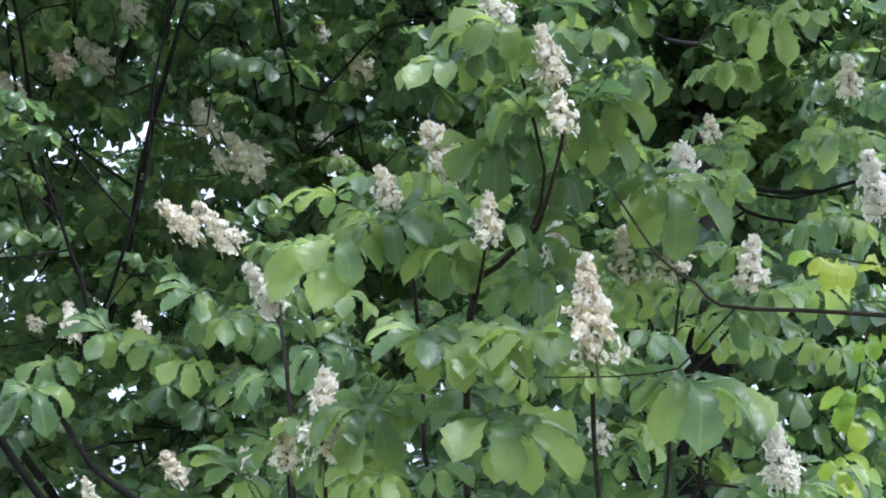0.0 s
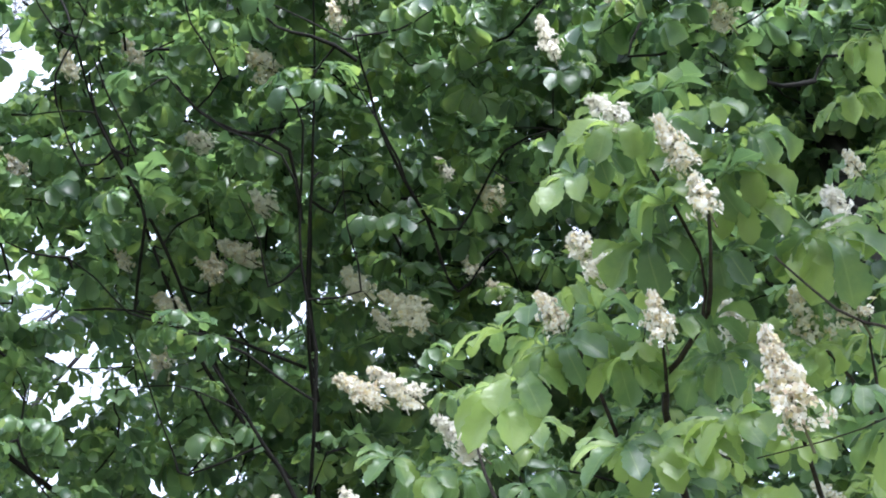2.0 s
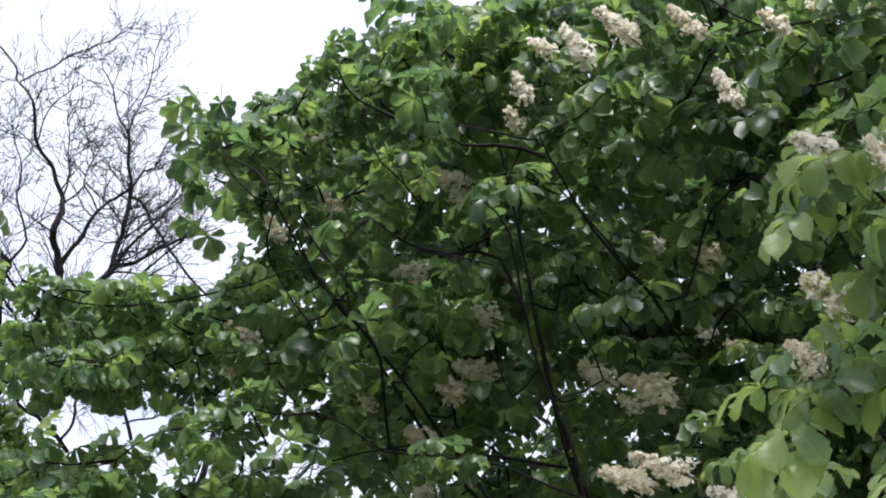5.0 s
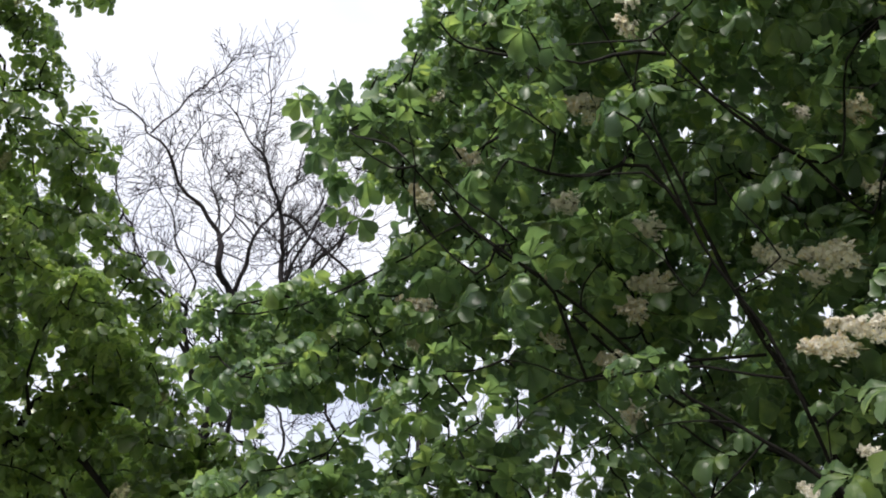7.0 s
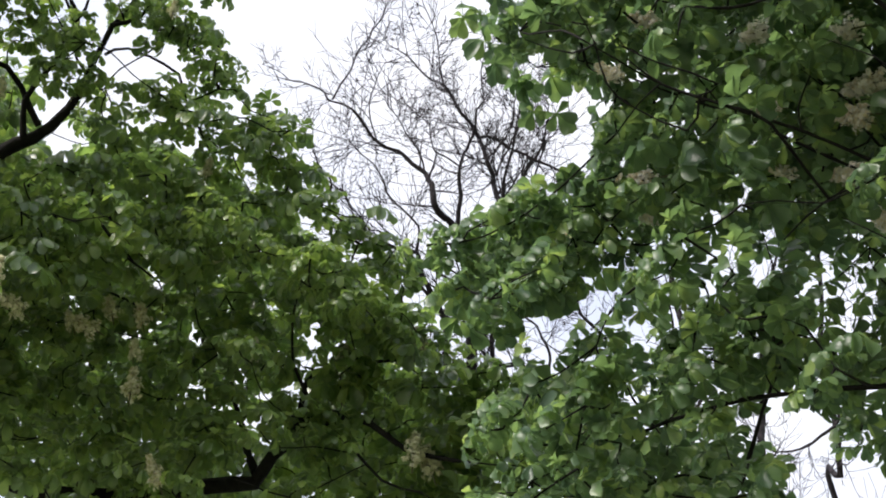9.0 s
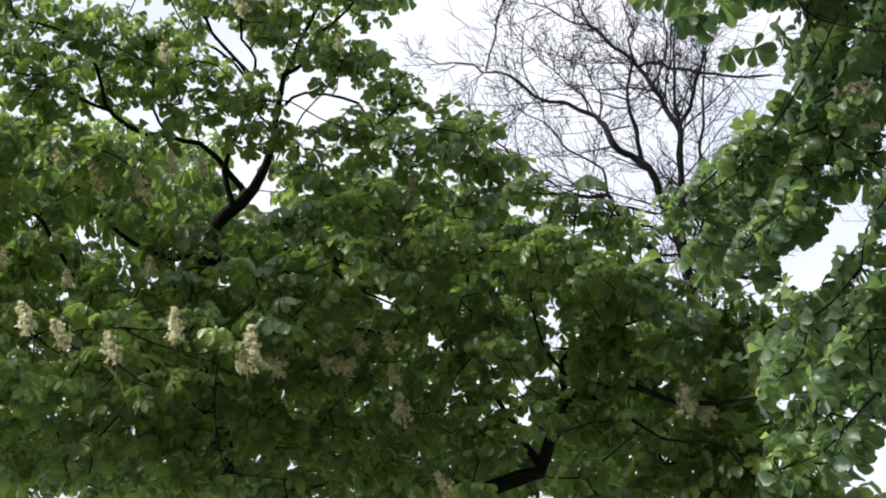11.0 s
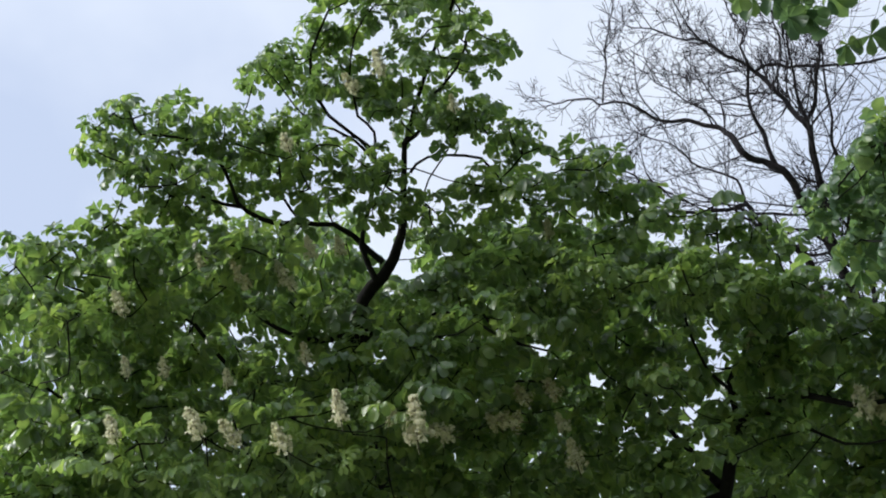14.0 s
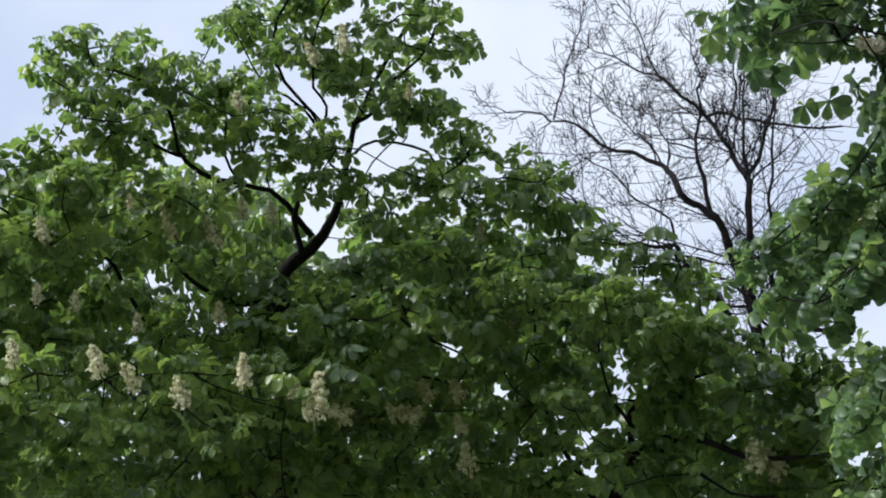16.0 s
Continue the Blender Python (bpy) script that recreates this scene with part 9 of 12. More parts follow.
second.tuft(-8.03, 2.34, 9.19, 0.80)
second.tuft(-8.41, 2.83, 9.39, 0.93)
second.tuft(-8.75, 3.23, 9.71, 0.87)
second.tuft(-8.84, 3.70, 9.76, 0.84)
second.tuft(-6.50, -1.61, 12.46, 0.95)
second.tuft(-7.18, -0.95, 13.39, 0.88)
second.tuft(-6.68, 0.00, 12.32, 0.81)
second.tuft(-6.82, 0.50, 12.42, 0.95)
second.tuft(-6.66, 0.73, 12.01, 0.88)
second.tuft(-6.55, 0.80, 11.93, 0.98)
second.tuft(-6.95, 1.26, 12.62, 0.84)
second.tuft(-7.06, 1.60, 12.54, 1.05)
second.tuft(-6.38, -2.57, 12.02, 1.04)
second.tuft(-6.19, -2.09, 11.92, 0.95)
second.tuft(-6.48, -1.93, 12.05, 0.81)
second.tuft(-7.00, -1.77, 12.68, 1.05)
second.tuft(-7.07, -1.42, 12.63, 1.09)
second.tuft(-7.03, -1.36, 12.80, 0.92)
second.tuft(-7.17, -0.98, 13.12, 1.08)
second.tuft(-7.52, -0.87, 13.36, 1.01)
second.tuft(-7.13, 0.23, 12.42, 0.91)
second.tuft(-6.70, 0.34, 11.94, 0.95)
second.tuft(-6.82, 0.56, 12.15, 1.07)
second.tuft(-6.75, 0.79, 12.04, 1.08)
second.tuft(-6.85, 1.04, 11.95, 0.90)
second.tuft(-6.91, 1.46, 12.16, 0.95)
second.tuft(-7.11, 1.88, 12.27, 0.97)
second.tuft(-7.22, 2.12, 12.45, 0.85)
second.tuft(-7.07, 2.38, 11.91, 1.04)
second.tuft(-6.60, -3.80, 11.99, 1.04)
second.tuft(-6.76, -3.77, 12.29, 0.88)
second.tuft(-6.42, -3.23, 11.88, 1.04)
second.tuft(-6.83, -2.68, 12.19, 1.01)
second.tuft(-6.48, -2.23, 11.85, 1.03)
second.tuft(-7.08, -1.97, 12.30, 1.03)
second.tuft(-6.79, -1.80, 12.27, 0.84)
second.tuft(-7.35, -1.49, 12.59, 0.98)
second.tuft(-7.36, -1.29, 12.65, 1.08)
second.tuft(-7.55, -1.18, 12.80, 1.02)
second.tuft(-7.55, -0.72, 12.81, 0.90)
second.tuft(-7.36, -0.48, 12.58, 0.88)
second.tuft(-7.04, 0.19, 11.84, 1.08)
second.tuft(-6.99, 0.34, 11.87, 0.93)
second.tuft(-6.74, 0.52, 11.64, 1.08)
second.tuft(-6.77, 0.75, 11.40, 0.84)
second.tuft(-6.92, 0.98, 11.58, 0.90)
second.tuft(-7.12, 1.31, 11.80, 0.91)
second.tuft(-7.15, 1.61, 12.04, 0.83)
second.tuft(-7.34, 2.00, 12.12, 0.93)
second.tuft(-7.19, 2.33, 11.73, 1.08)
second.tuft(-7.08, 2.48, 11.52, 1.03)
second.tuft(-6.96, 2.70, 11.29, 0.83)
second.tuft(-7.03, 2.87, 11.23, 0.96)
second.tuft(-6.82, -3.92, 12.16, 1.00)
second.tuft(-6.94, -3.10, 11.92, 1.09)
second.tuft(-7.15, -2.85, 12.27, 1.08)
second.tuft(-6.87, -2.67, 11.82, 0.90)
second.tuft(-7.27, -2.52, 12.22, 0.83)
second.tuft(-7.07, -2.09, 12.05, 1.02)
second.tuft(-7.23, -1.96, 12.37, 1.06)
second.tuft(-7.63, -1.25, 12.78, 0.89)
second.tuft(-7.54, -1.00, 12.47, 0.97)
second.tuft(-7.39, -0.67, 12.41, 1.08)
second.tuft(-7.25, -0.38, 12.16, 0.82)
second.tuft(-7.22, -0.28, 11.99, 0.90)
second.tuft(-6.95, -0.04, 11.52, 1.08)
second.tuft(-6.91, 0.34, 11.49, 0.89)
second.tuft(-7.15, 0.55, 11.56, 0.96)
second.tuft(-7.31, 0.87, 11.60, 0.95)
second.tuft(-7.07, 0.97, 11.55, 0.91)
second.tuft(-7.21, 1.33, 11.74, 0.97)
second.tuft(-7.77, 1.67, 12.08, 1.09)
second.tuft(-7.58, 2.02, 11.91, 0.99)
second.tuft(-7.55, 2.25, 11.96, 0.89)
second.tuft(-7.54, 2.72, 11.57, 1.02)
second.tuft(-7.08, 2.73, 11.21, 0.87)
second.tuft(-7.27, 3.07, 11.28, 0.96)
second.tuft(-7.30, 3.38, 11.31, 0.96)
second.tuft(-7.64, 4.00, 11.49, 0.87)
second.tuft(-7.34, -3.39, 12.20, 0.87)
second.tuft(-7.04, -3.22, 11.99, 0.93)
second.tuft(-7.03, -2.94, 11.58, 1.01)
second.tuft(-7.14, -2.75, 11.86, 0.85)
second.tuft(-7.10, -2.27, 11.72, 0.85)
second.tuft(-7.31, -2.14, 12.07, 0.93)
second.tuft(-7.73, -1.84, 12.60, 0.81)
second.tuft(-7.64, -1.17, 12.39, 0.89)
second.tuft(-7.36, -0.90, 11.70, 0.93)
second.tuft(-7.44, -0.63, 11.79, 0.92)
second.tuft(-7.17, -0.30, 11.56, 0.93)
second.tuft(-7.16, -0.09, 11.50, 0.89)
second.tuft(-7.27, 0.17, 11.37, 0.92)
second.tuft(-7.39, 0.54, 11.45, 1.04)
second.tuft(-7.87, 1.28, 11.99, 0.97)
second.tuft(-8.00, 1.59, 11.98, 0.84)
second.tuft(-7.82, 2.07, 11.81, 1.05)
second.tuft(-7.91, 2.15, 12.07, 0.96)
second.tuft(-7.26, 2.46, 10.82, 1.04)
second.tuft(-7.68, 3.31, 11.27, 0.92)
second.tuft(-7.62, 3.82, 11.31, 0.82)
second.tuft(-7.97, 4.00, 11.36, 0.84)
second.tuft(-7.34, -3.98, 12.12, 0.86)
second.tuft(-7.44, -3.84, 12.17, 0.99)
second.tuft(-7.07, -3.35, 11.60, 0.96)
second.tuft(-7.38, -3.06, 11.97, 0.90)
second.tuft(-7.35, -2.57, 11.59, 1.00)
second.tuft(-7.45, -2.42, 11.87, 0.96)
second.tuft(-7.79, -2.11, 11.96, 0.90)
second.tuft(-7.81, -1.53, 12.03, 0.84)
second.tuft(-7.54, -1.19, 11.67, 0.96)
second.tuft(-7.30, -0.88, 11.11, 0.96)
second.tuft(-7.20, -0.53, 11.05, 0.90)
second.tuft(-7.62, -0.15, 11.28, 1.04)
second.tuft(-7.51, 0.13, 11.34, 0.88)
second.tuft(-8.12, 0.55, 11.82, 0.97)
second.tuft(-7.53, 0.75, 11.28, 1.03)
second.tuft(-8.31, 1.32, 11.96, 0.83)
second.tuft(-8.14, 2.06, 11.77, 0.85)
second.tuft(-7.71, 2.59, 10.92, 0.95)
second.tuft(-7.68, 2.89, 10.92, 0.97)
second.tuft(-8.00, 3.47, 11.03, 0.97)
second.tuft(-7.80, 3.50, 10.93, 1.03)
second.tuft(-7.39, -3.59, 11.62, 0.82)
second.tuft(-7.26, -3.14, 11.27, 0.83)
second.tuft(-7.34, -2.96, 11.15, 0.89)
second.tuft(-7.49, -2.72, 11.30, 0.93)
second.tuft(-7.79, -2.35, 11.55, 0.82)
second.tuft(-7.68, -2.28, 11.58, 1.04)
second.tuft(-7.73, -1.91, 11.42, 0.81)
second.tuft(-7.71, -1.63, 11.58, 0.94)
second.tuft(-7.69, -1.44, 11.39, 0.81)
second.tuft(-7.47, -1.03, 11.25, 0.92)
second.tuft(-7.54, -0.85, 11.23, 0.88)
second.tuft(-7.41, -0.48, 10.90, 1.00)
second.tuft(-7.82, -0.21, 11.25, 0.81)
second.tuft(-7.46, -0.09, 10.99, 1.02)
second.tuft(-8.21, 0.17, 11.55, 0.93)
second.tuft(-8.13, 0.41, 11.70, 0.98)
second.tuft(-8.52, 0.77, 11.91, 0.94)
second.tuft(-8.39, 1.32, 11.60, 1.01)
second.tuft(-7.88, 2.29, 10.97, 0.90)
second.tuft(-7.79, 2.63, 10.87, 0.90)
second.tuft(-7.92, 2.92, 10.98, 0.85)
second.tuft(-8.22, 3.11, 10.98, 1.00)
second.tuft(-7.93, 3.54, 10.61, 1.05)
second.tuft(-7.43, -3.86, 11.21, 1.04)
second.tuft(-7.07, -3.55, 10.68, 0.87)
second.tuft(-7.52, -3.27, 11.03, 1.01)
second.tuft(-7.34, -3.04, 10.80, 0.86)
second.tuft(-7.48, -2.89, 11.14, 0.87)
second.tuft(-7.97, -2.41, 11.67, 0.94)
second.tuft(-7.96, -1.57, 11.20, 1.00)
second.tuft(-7.98, -1.50, 11.33, 0.94)
second.tuft(-7.83, -1.09, 11.01, 1.03)
second.tuft(-8.18, -0.77, 11.35, 0.87)
second.tuft(-8.06, -0.28, 11.37, 1.01)
second.tuft(-8.54, -0.08, 11.74, 0.83)
second.tuft(-8.55, 0.33, 11.84, 0.96)
second.tuft(-8.71, 1.19, 11.48, 1.06)
second.tuft(-8.42, 1.52, 11.16, 0.84)
second.tuft(-8.43, 1.67, 11.22, 0.98)
second.tuft(-8.23, 2.76, 10.72, 1.05)
second.tuft(-8.04, 2.88, 10.72, 0.93)
second.tuft(-8.07, 3.13, 10.61, 0.86)
second.tuft(-8.30, 3.70, 10.79, 0.89)
second.tuft(-8.18, 3.91, 10.64, 0.89)
second.tuft(-7.65, -3.94, 11.19, 0.92)
second.tuft(-7.44, -3.68, 10.81, 0.97)
second.tuft(-7.40, -3.28, 10.58, 0.84)
second.tuft(-7.56, -3.14, 10.95, 0.89)
second.tuft(-7.78, -2.87, 11.02, 0.95)
second.tuft(-7.85, -2.68, 11.05, 0.95)
second.tuft(-7.98, -2.42, 11.30, 0.91)
second.tuft(-8.31, -1.90, 11.53, 1.06)
second.tuft(-8.18, -1.42, 11.14, 0.85)
second.tuft(-7.86, -1.10, 10.87, 0.92)
second.tuft(-8.11, -0.98, 11.07, 1.05)
second.tuft(-8.23, -0.56, 11.22, 0.87)
second.tuft(-8.57, -0.40, 11.24, 0.91)
second.tuft(-8.75, -0.13, 11.63, 0.84)
second.tuft(-9.04, 0.69, 11.78, 1.00)
second.tuft(-8.80, 1.18, 11.52, 0.96)
second.tuft(-8.43, 1.34, 10.92, 1.01)
second.tuft(-8.26, 1.77, 10.64, 0.85)
second.tuft(-8.42, 2.58, 10.59, 0.95)
second.tuft(-8.57, 3.25, 10.56, 0.84)
second.tuft(-7.81, -3.95, 10.72, 0.85)
second.tuft(-7.82, -3.63, 10.66, 1.04)
second.tuft(-7.68, -3.32, 10.56, 1.06)
second.tuft(-7.67, -3.16, 10.42, 0.93)
second.tuft(-7.92, -3.00, 10.71, 0.96)
second.tuft(-8.52, -2.47, 11.23, 0.93)
second.tuft(-8.25, -2.30, 11.14, 0.95)
second.tuft(-8.75, -2.18, 11.74, 0.95)
second.tuft(-8.52, -1.27, 11.24, 0.88)
second.tuft(-8.39, -1.05, 10.97, 1.00)
second.tuft(-8.36, -0.77, 11.00, 0.92)
second.tuft(-8.68, -0.44, 11.17, 0.99)
second.tuft(-8.93, -0.04, 11.17, 0.82)
second.tuft(-9.01, 0.61, 11.15, 1.00)
second.tuft(-9.16, 0.98, 11.56, 0.97)
second.tuft(-8.56, 1.05, 10.65, 0.85)
second.tuft(-8.44, 1.25, 10.49, 1.00)
second.tuft(-8.50, 1.61, 10.56, 0.87)
second.tuft(-8.75, 3.00, 10.52, 0.94)
second.tuft(-7.81, -3.79, 10.33, 0.95)
second.tuft(-7.97, -3.75, 10.54, 0.81)
second.tuft(-7.90, -3.28, 10.31, 0.82)
second.tuft(-8.10, -3.09, 10.51, 0.90)
second.tuft(-8.07, -2.82, 10.49, 0.85)
second.tuft(-8.68, -2.88, 11.14, 1.02)
second.tuft(-9.00, -2.24, 11.36, 0.99)
second.tuft(-9.23, -1.98, 11.58, 0.92)
second.tuft(-9.14, -1.57, 11.33, 1.07)
second.tuft(-8.80, -1.14, 11.16, 1.05)
second.tuft(-8.71, -0.88, 11.02, 1.09)
second.tuft(-8.51, -0.72, 10.48, 1.03)
second.tuft(-8.68, -0.44, 10.91, 1.09)
second.tuft(-8.81, 0.18, 10.87, 0.95)
second.tuft(-8.90, 0.68, 10.92, 0.94)
second.tuft(-9.01, 0.80, 10.74, 0.99)
second.tuft(-8.90, 1.04, 10.73, 0.97)
second.tuft(-8.59, 1.30, 10.43, 0.92)
second.tuft(-8.66, 1.56, 10.49, 0.91)
second.tuft(-8.50, 1.77, 10.01, 1.01)
second.tuft(-8.20, 1.89, 9.68, 0.99)
second.tuft(-8.67, 3.01, 10.28, 0.81)
second.tuft(-8.97, 3.54, 10.44, 0.85)
second.tuft(-8.98, 3.68, 10.45, 0.84)
second.tuft(-7.97, -3.85, 10.39, 0.85)
second.tuft(-8.47, -3.92, 10.76, 1.04)
second.tuft(-8.10, -3.38, 10.32, 0.85)
second.tuft(-8.50, -3.45, 10.91, 1.01)
second.tuft(-8.30, -2.97, 10.35, 0.83)
second.tuft(-8.67, -2.71, 10.95, 0.95)
second.tuft(-8.57, -2.60, 10.52, 0.81)
second.tuft(-9.25, -2.31, 11.31, 0.87)
second.tuft(-9.34, -1.94, 11.25, 0.94)
second.tuft(-9.15, -1.35, 11.02, 1.07)
second.tuft(-8.74, -0.88, 10.49, 0.93)
second.tuft(-8.71, -0.54, 10.39, 1.02)
second.tuft(-8.71, 0.02, 10.19, 1.05)
second.tuft(-8.94, 0.49, 10.42, 1.06)
second.tuft(-9.14, 0.90, 10.67, 0.89)
second.tuft(-9.10, 1.35, 10.59, 0.91)
second.tuft(-9.52, 1.68, 10.66, 0.94)
second.tuft(-9.08, 2.69, 10.07, 0.82)
second.tuft(-9.02, 2.75, 10.05, 1.05)
second.tuft(-9.68, 3.71, 10.53, 1.03)
second.tuft(-9.54, 3.82, 10.45, 1.08)
second.tuft(-6.94, -2.73, 13.05, 1.10)
second.tuft(-6.96, -2.50, 13.05, 1.14)
second.tuft(-7.01, -1.71, 13.21, 1.02)
second.tuft(-7.44, -1.63, 13.79, 1.01)
second.tuft(-7.49, -1.22, 13.93, 0.97)
second.tuft(-7.28, -0.83, 13.75, 1.08)
second.tuft(-7.40, 0.08, 13.48, 1.08)
second.tuft(-7.71, 0.20, 13.61, 1.20)
second.tuft(-7.26, 0.54, 13.29, 0.97)
second.tuft(-7.50, 0.91, 13.53, 1.06)
second.tuft(-7.52, 1.32, 13.01, 0.97)
second.tuft(-7.53, 1.52, 13.34, 1.09)
second.tuft(-7.60, 1.89, 13.24, 1.18)
second.tuft(-7.52, 2.40, 12.91, 0.91)
second.tuft(-7.03, -3.99, 12.84, 0.98)
second.tuft(-7.34, -2.82, 13.16, 1.14)
second.tuft(-7.04, -2.27, 12.58, 0.95)
second.tuft(-7.20, -1.94, 13.07, 1.17)
second.tuft(-7.70, -1.37, 13.73, 0.93)
second.tuft(-8.01, -1.38, 13.72, 0.95)
second.tuft(-7.83, -0.81, 13.74, 1.11)
second.tuft(-7.51, 0.21, 13.18, 1.10)
second.tuft(-7.47, 0.46, 12.86, 0.90)
second.tuft(-7.52, 0.83, 13.08, 1.17)
second.tuft(-7.21, 1.07, 12.11, 1.06)
second.tuft(-7.65, 1.66, 12.60, 1.07)
second.tuft(-7.91, 2.10, 13.31, 0.90)
second.tuft(-7.93, 2.29, 12.89, 1.13)
second.tuft(-7.92, 2.58, 13.05, 1.00)
second.tuft(-7.72, 2.95, 12.59, 1.08)
second.tuft(-7.57, -4.27, 13.09, 1.06)
second.tuft(-7.41, -3.81, 13.27, 1.14)
second.tuft(-7.20, -3.58, 12.88, 1.19)
second.tuft(-7.29, -3.00, 12.91, 0.99)
second.tuft(-7.12, -2.82, 12.54, 1.12)
second.tuft(-7.52, -2.29, 12.83, 1.17)
second.tuft(-7.74, -1.90, 13.39, 1.16)
second.tuft(-8.22, -1.10, 13.77, 0.94)
second.tuft(-7.99, -0.77, 13.40, 0.96)
second.tuft(-7.70, -0.48, 12.46, 1.13)
second.tuft(-7.75, -0.18, 12.98, 1.00)
second.tuft(-7.98, 0.04, 13.03, 1.13)
second.tuft(-7.68, 0.62, 12.54, 1.13)
second.tuft(-7.61, 0.80, 12.57, 0.97)
second.tuft(-8.11, 1.24, 12.76, 1.03)
second.tuft(-7.92, 1.50, 12.60, 0.99)
second.tuft(-8.06, 2.47, 12.85, 1.15)
second.tuft(-7.93, 2.96, 12.41, 0.98)
second.tuft(-7.80, 3.16, 12.00, 1.06)
second.tuft(-7.99, 4.07, 12.24, 1.00)
second.tuft(-7.90, -4.29, 13.07, 0.93)
second.tuft(-7.83, -3.17, 12.84, 1.09)
second.tuft(-8.02, -2.26, 12.78, 1.01)
second.tuft(-8.32, -1.99, 13.02, 1.16)
second.tuft(-8.18, -1.22, 13.07, 1.09)
second.tuft(-7.85, -0.13, 12.23, 1.04)
second.tuft(-7.90, -0.00, 12.47, 1.19)
second.tuft(-7.83, 0.45, 12.05, 0.92)
second.tuft(-8.27, 0.68, 12.44, 1.15)
second.tuft(-8.88, 1.42, 13.07, 1.18)
second.tuft(-8.33, 1.42, 12.66, 0.99)
second.tuft(-7.99, 3.51, 11.96, 1.01)
second.tuft(-8.47, 4.34, 12.45, 1.02)
second.tuft(-8.09, -4.20, 12.63, 1.05)
second.tuft(-8.04, -3.95, 12.85, 1.15)
second.tuft(-7.89, -3.28, 12.23, 0.93)
second.tuft(-8.16, -3.00, 12.46, 0.92)
second.tuft(-8.35, -2.75, 12.67, 0.98)
second.tuft(-8.16, -2.33, 12.57, 1.04)
second.tuft(-8.44, -2.03, 13.07, 0.96)
second.tuft(-8.36, -1.70, 12.66, 0.96)
second.tuft(-8.60, -1.47, 12.83, 1.01)
second.tuft(-7.99, -0.88, 12.26, 0.98)
second.tuft(-8.30, -0.60, 12.56, 1.08)
second.tuft(-8.13, -0.19, 11.85, 0.93)
second.tuft(-7.90, -0.00, 11.86, 1.05)
second.tuft(-8.70, 0.35, 12.62, 1.00)
second.tuft(-8.91, 1.24, 12.58, 0.95)
second.tuft(-8.76, 1.78, 12.50, 1.01)
second.tuft(-8.58, 3.84, 11.63, 1.14)
second.tuft(-8.51, 4.14, 11.51, 1.04)
second.tuft(-8.43, -4.02, 12.97, 1.12)
second.tuft(-8.00, -3.73, 12.37, 1.03)
second.tuft(-8.70, -2.37, 12.86, 0.99)
second.tuft(-8.46, -1.89, 12.58, 1.02)
second.tuft(-8.08, -0.85, 11.41, 1.10)
second.tuft(-8.40, -0.71, 11.80, 1.13)
second.tuft(-8.48, -0.43, 12.09, 0.97)
second.tuft(-8.68, -0.04, 12.35, 1.14)
second.tuft(-9.07, 0.45, 12.54, 1.06)
second.tuft(-9.19, 0.72, 12.73, 0.93)
second.tuft(-9.25, 1.37, 12.82, 0.97)
second.tuft(-8.80, 2.73, 11.71, 1.18)
second.tuft(-8.88, 3.29, 11.63, 1.08)
second.tuft(-8.12, -3.62, 11.64, 1.06)
second.tuft(-8.30, -3.23, 11.89, 1.17)
second.tuft(-8.67, -3.05, 12.21, 0.95)
second.tuft(-8.91, -1.24, 12.13, 1.15)
second.tuft(-8.61, -0.93, 11.91, 1.09)
second.tuft(-8.72, -0.64, 11.91, 1.13)
second.tuft(-9.17, 0.37, 12.34, 1.18)
second.tuft(-9.68, 0.67, 12.80, 1.18)
second.tuft(-9.59, 1.24, 12.58, 0.97)
second.tuft(-9.45, 1.31, 12.43, 0.98)
second.tuft(-9.29, 1.70, 11.88, 1.08)
second.tuft(-8.69, 2.33, 11.35, 1.06)
second.tuft(-8.38, -4.20, 11.45, 1.01)
second.tuft(-8.24, -3.85, 11.31, 0.95)
second.tuft(-8.83, -3.03, 11.74, 0.99)
second.tuft(-8.98, -1.97, 12.13, 1.06)
second.tuft(-9.10, -1.61, 11.74, 0.97)
second.tuft(-9.08, -0.92, 11.82, 0.95)
second.tuft(-9.44, -0.68, 12.35, 1.05)
second.tuft(-9.44, -0.43, 12.11, 1.20)
second.tuft(-9.73, 0.36, 12.37, 1.11)
second.tuft(-9.86, 0.92, 12.19, 1.03)
second.tuft(-8.89, 1.69, 10.94, 1.16)
second.tuft(-8.74, 2.17, 10.82, 1.19)
second.tuft(-8.84, 2.69, 10.94, 1.18)
second.tuft(-8.64, -4.13, 11.51, 1.01)
second.tuft(-8.69, -4.04, 11.55, 1.10)
second.tuft(-9.19, -2.96, 11.90, 1.11)
second.tuft(-9.80, -2.74, 12.24, 0.98)
second.tuft(-9.62, -2.37, 12.14, 1.13)
second.tuft(-9.61, -2.23, 12.24, 1.00)
second.tuft(-9.80, -1.90, 12.43, 1.16)
second.tuft(-9.57, -1.34, 11.76, 1.03)
second.tuft(-9.08, -0.58, 11.06, 1.04)
second.tuft(-9.62, -0.00, 11.70, 1.02)
second.tuft(-9.60, 0.63, 11.57, 1.18)
second.tuft(-9.58, 1.34, 11.55, 1.08)
second.tuft(-9.23, 1.56, 10.91, 1.04)
second.tuft(-9.07, 1.85, 10.70, 0.94)
second.tuft(-8.79, 2.40, 10.40, 0.99)
second.tuft(-9.61, 3.00, 11.22, 1.03)
second.tuft(-9.55, 3.39, 11.18, 1.04)
second.tuft(-9.79, 3.75, 11.32, 1.04)
second.tuft(-9.80, 3.91, 11.28, 0.91)
second.tuft(-9.47, -4.50, 11.73, 0.92)
second.tuft(-9.49, -4.23, 11.69, 1.02)
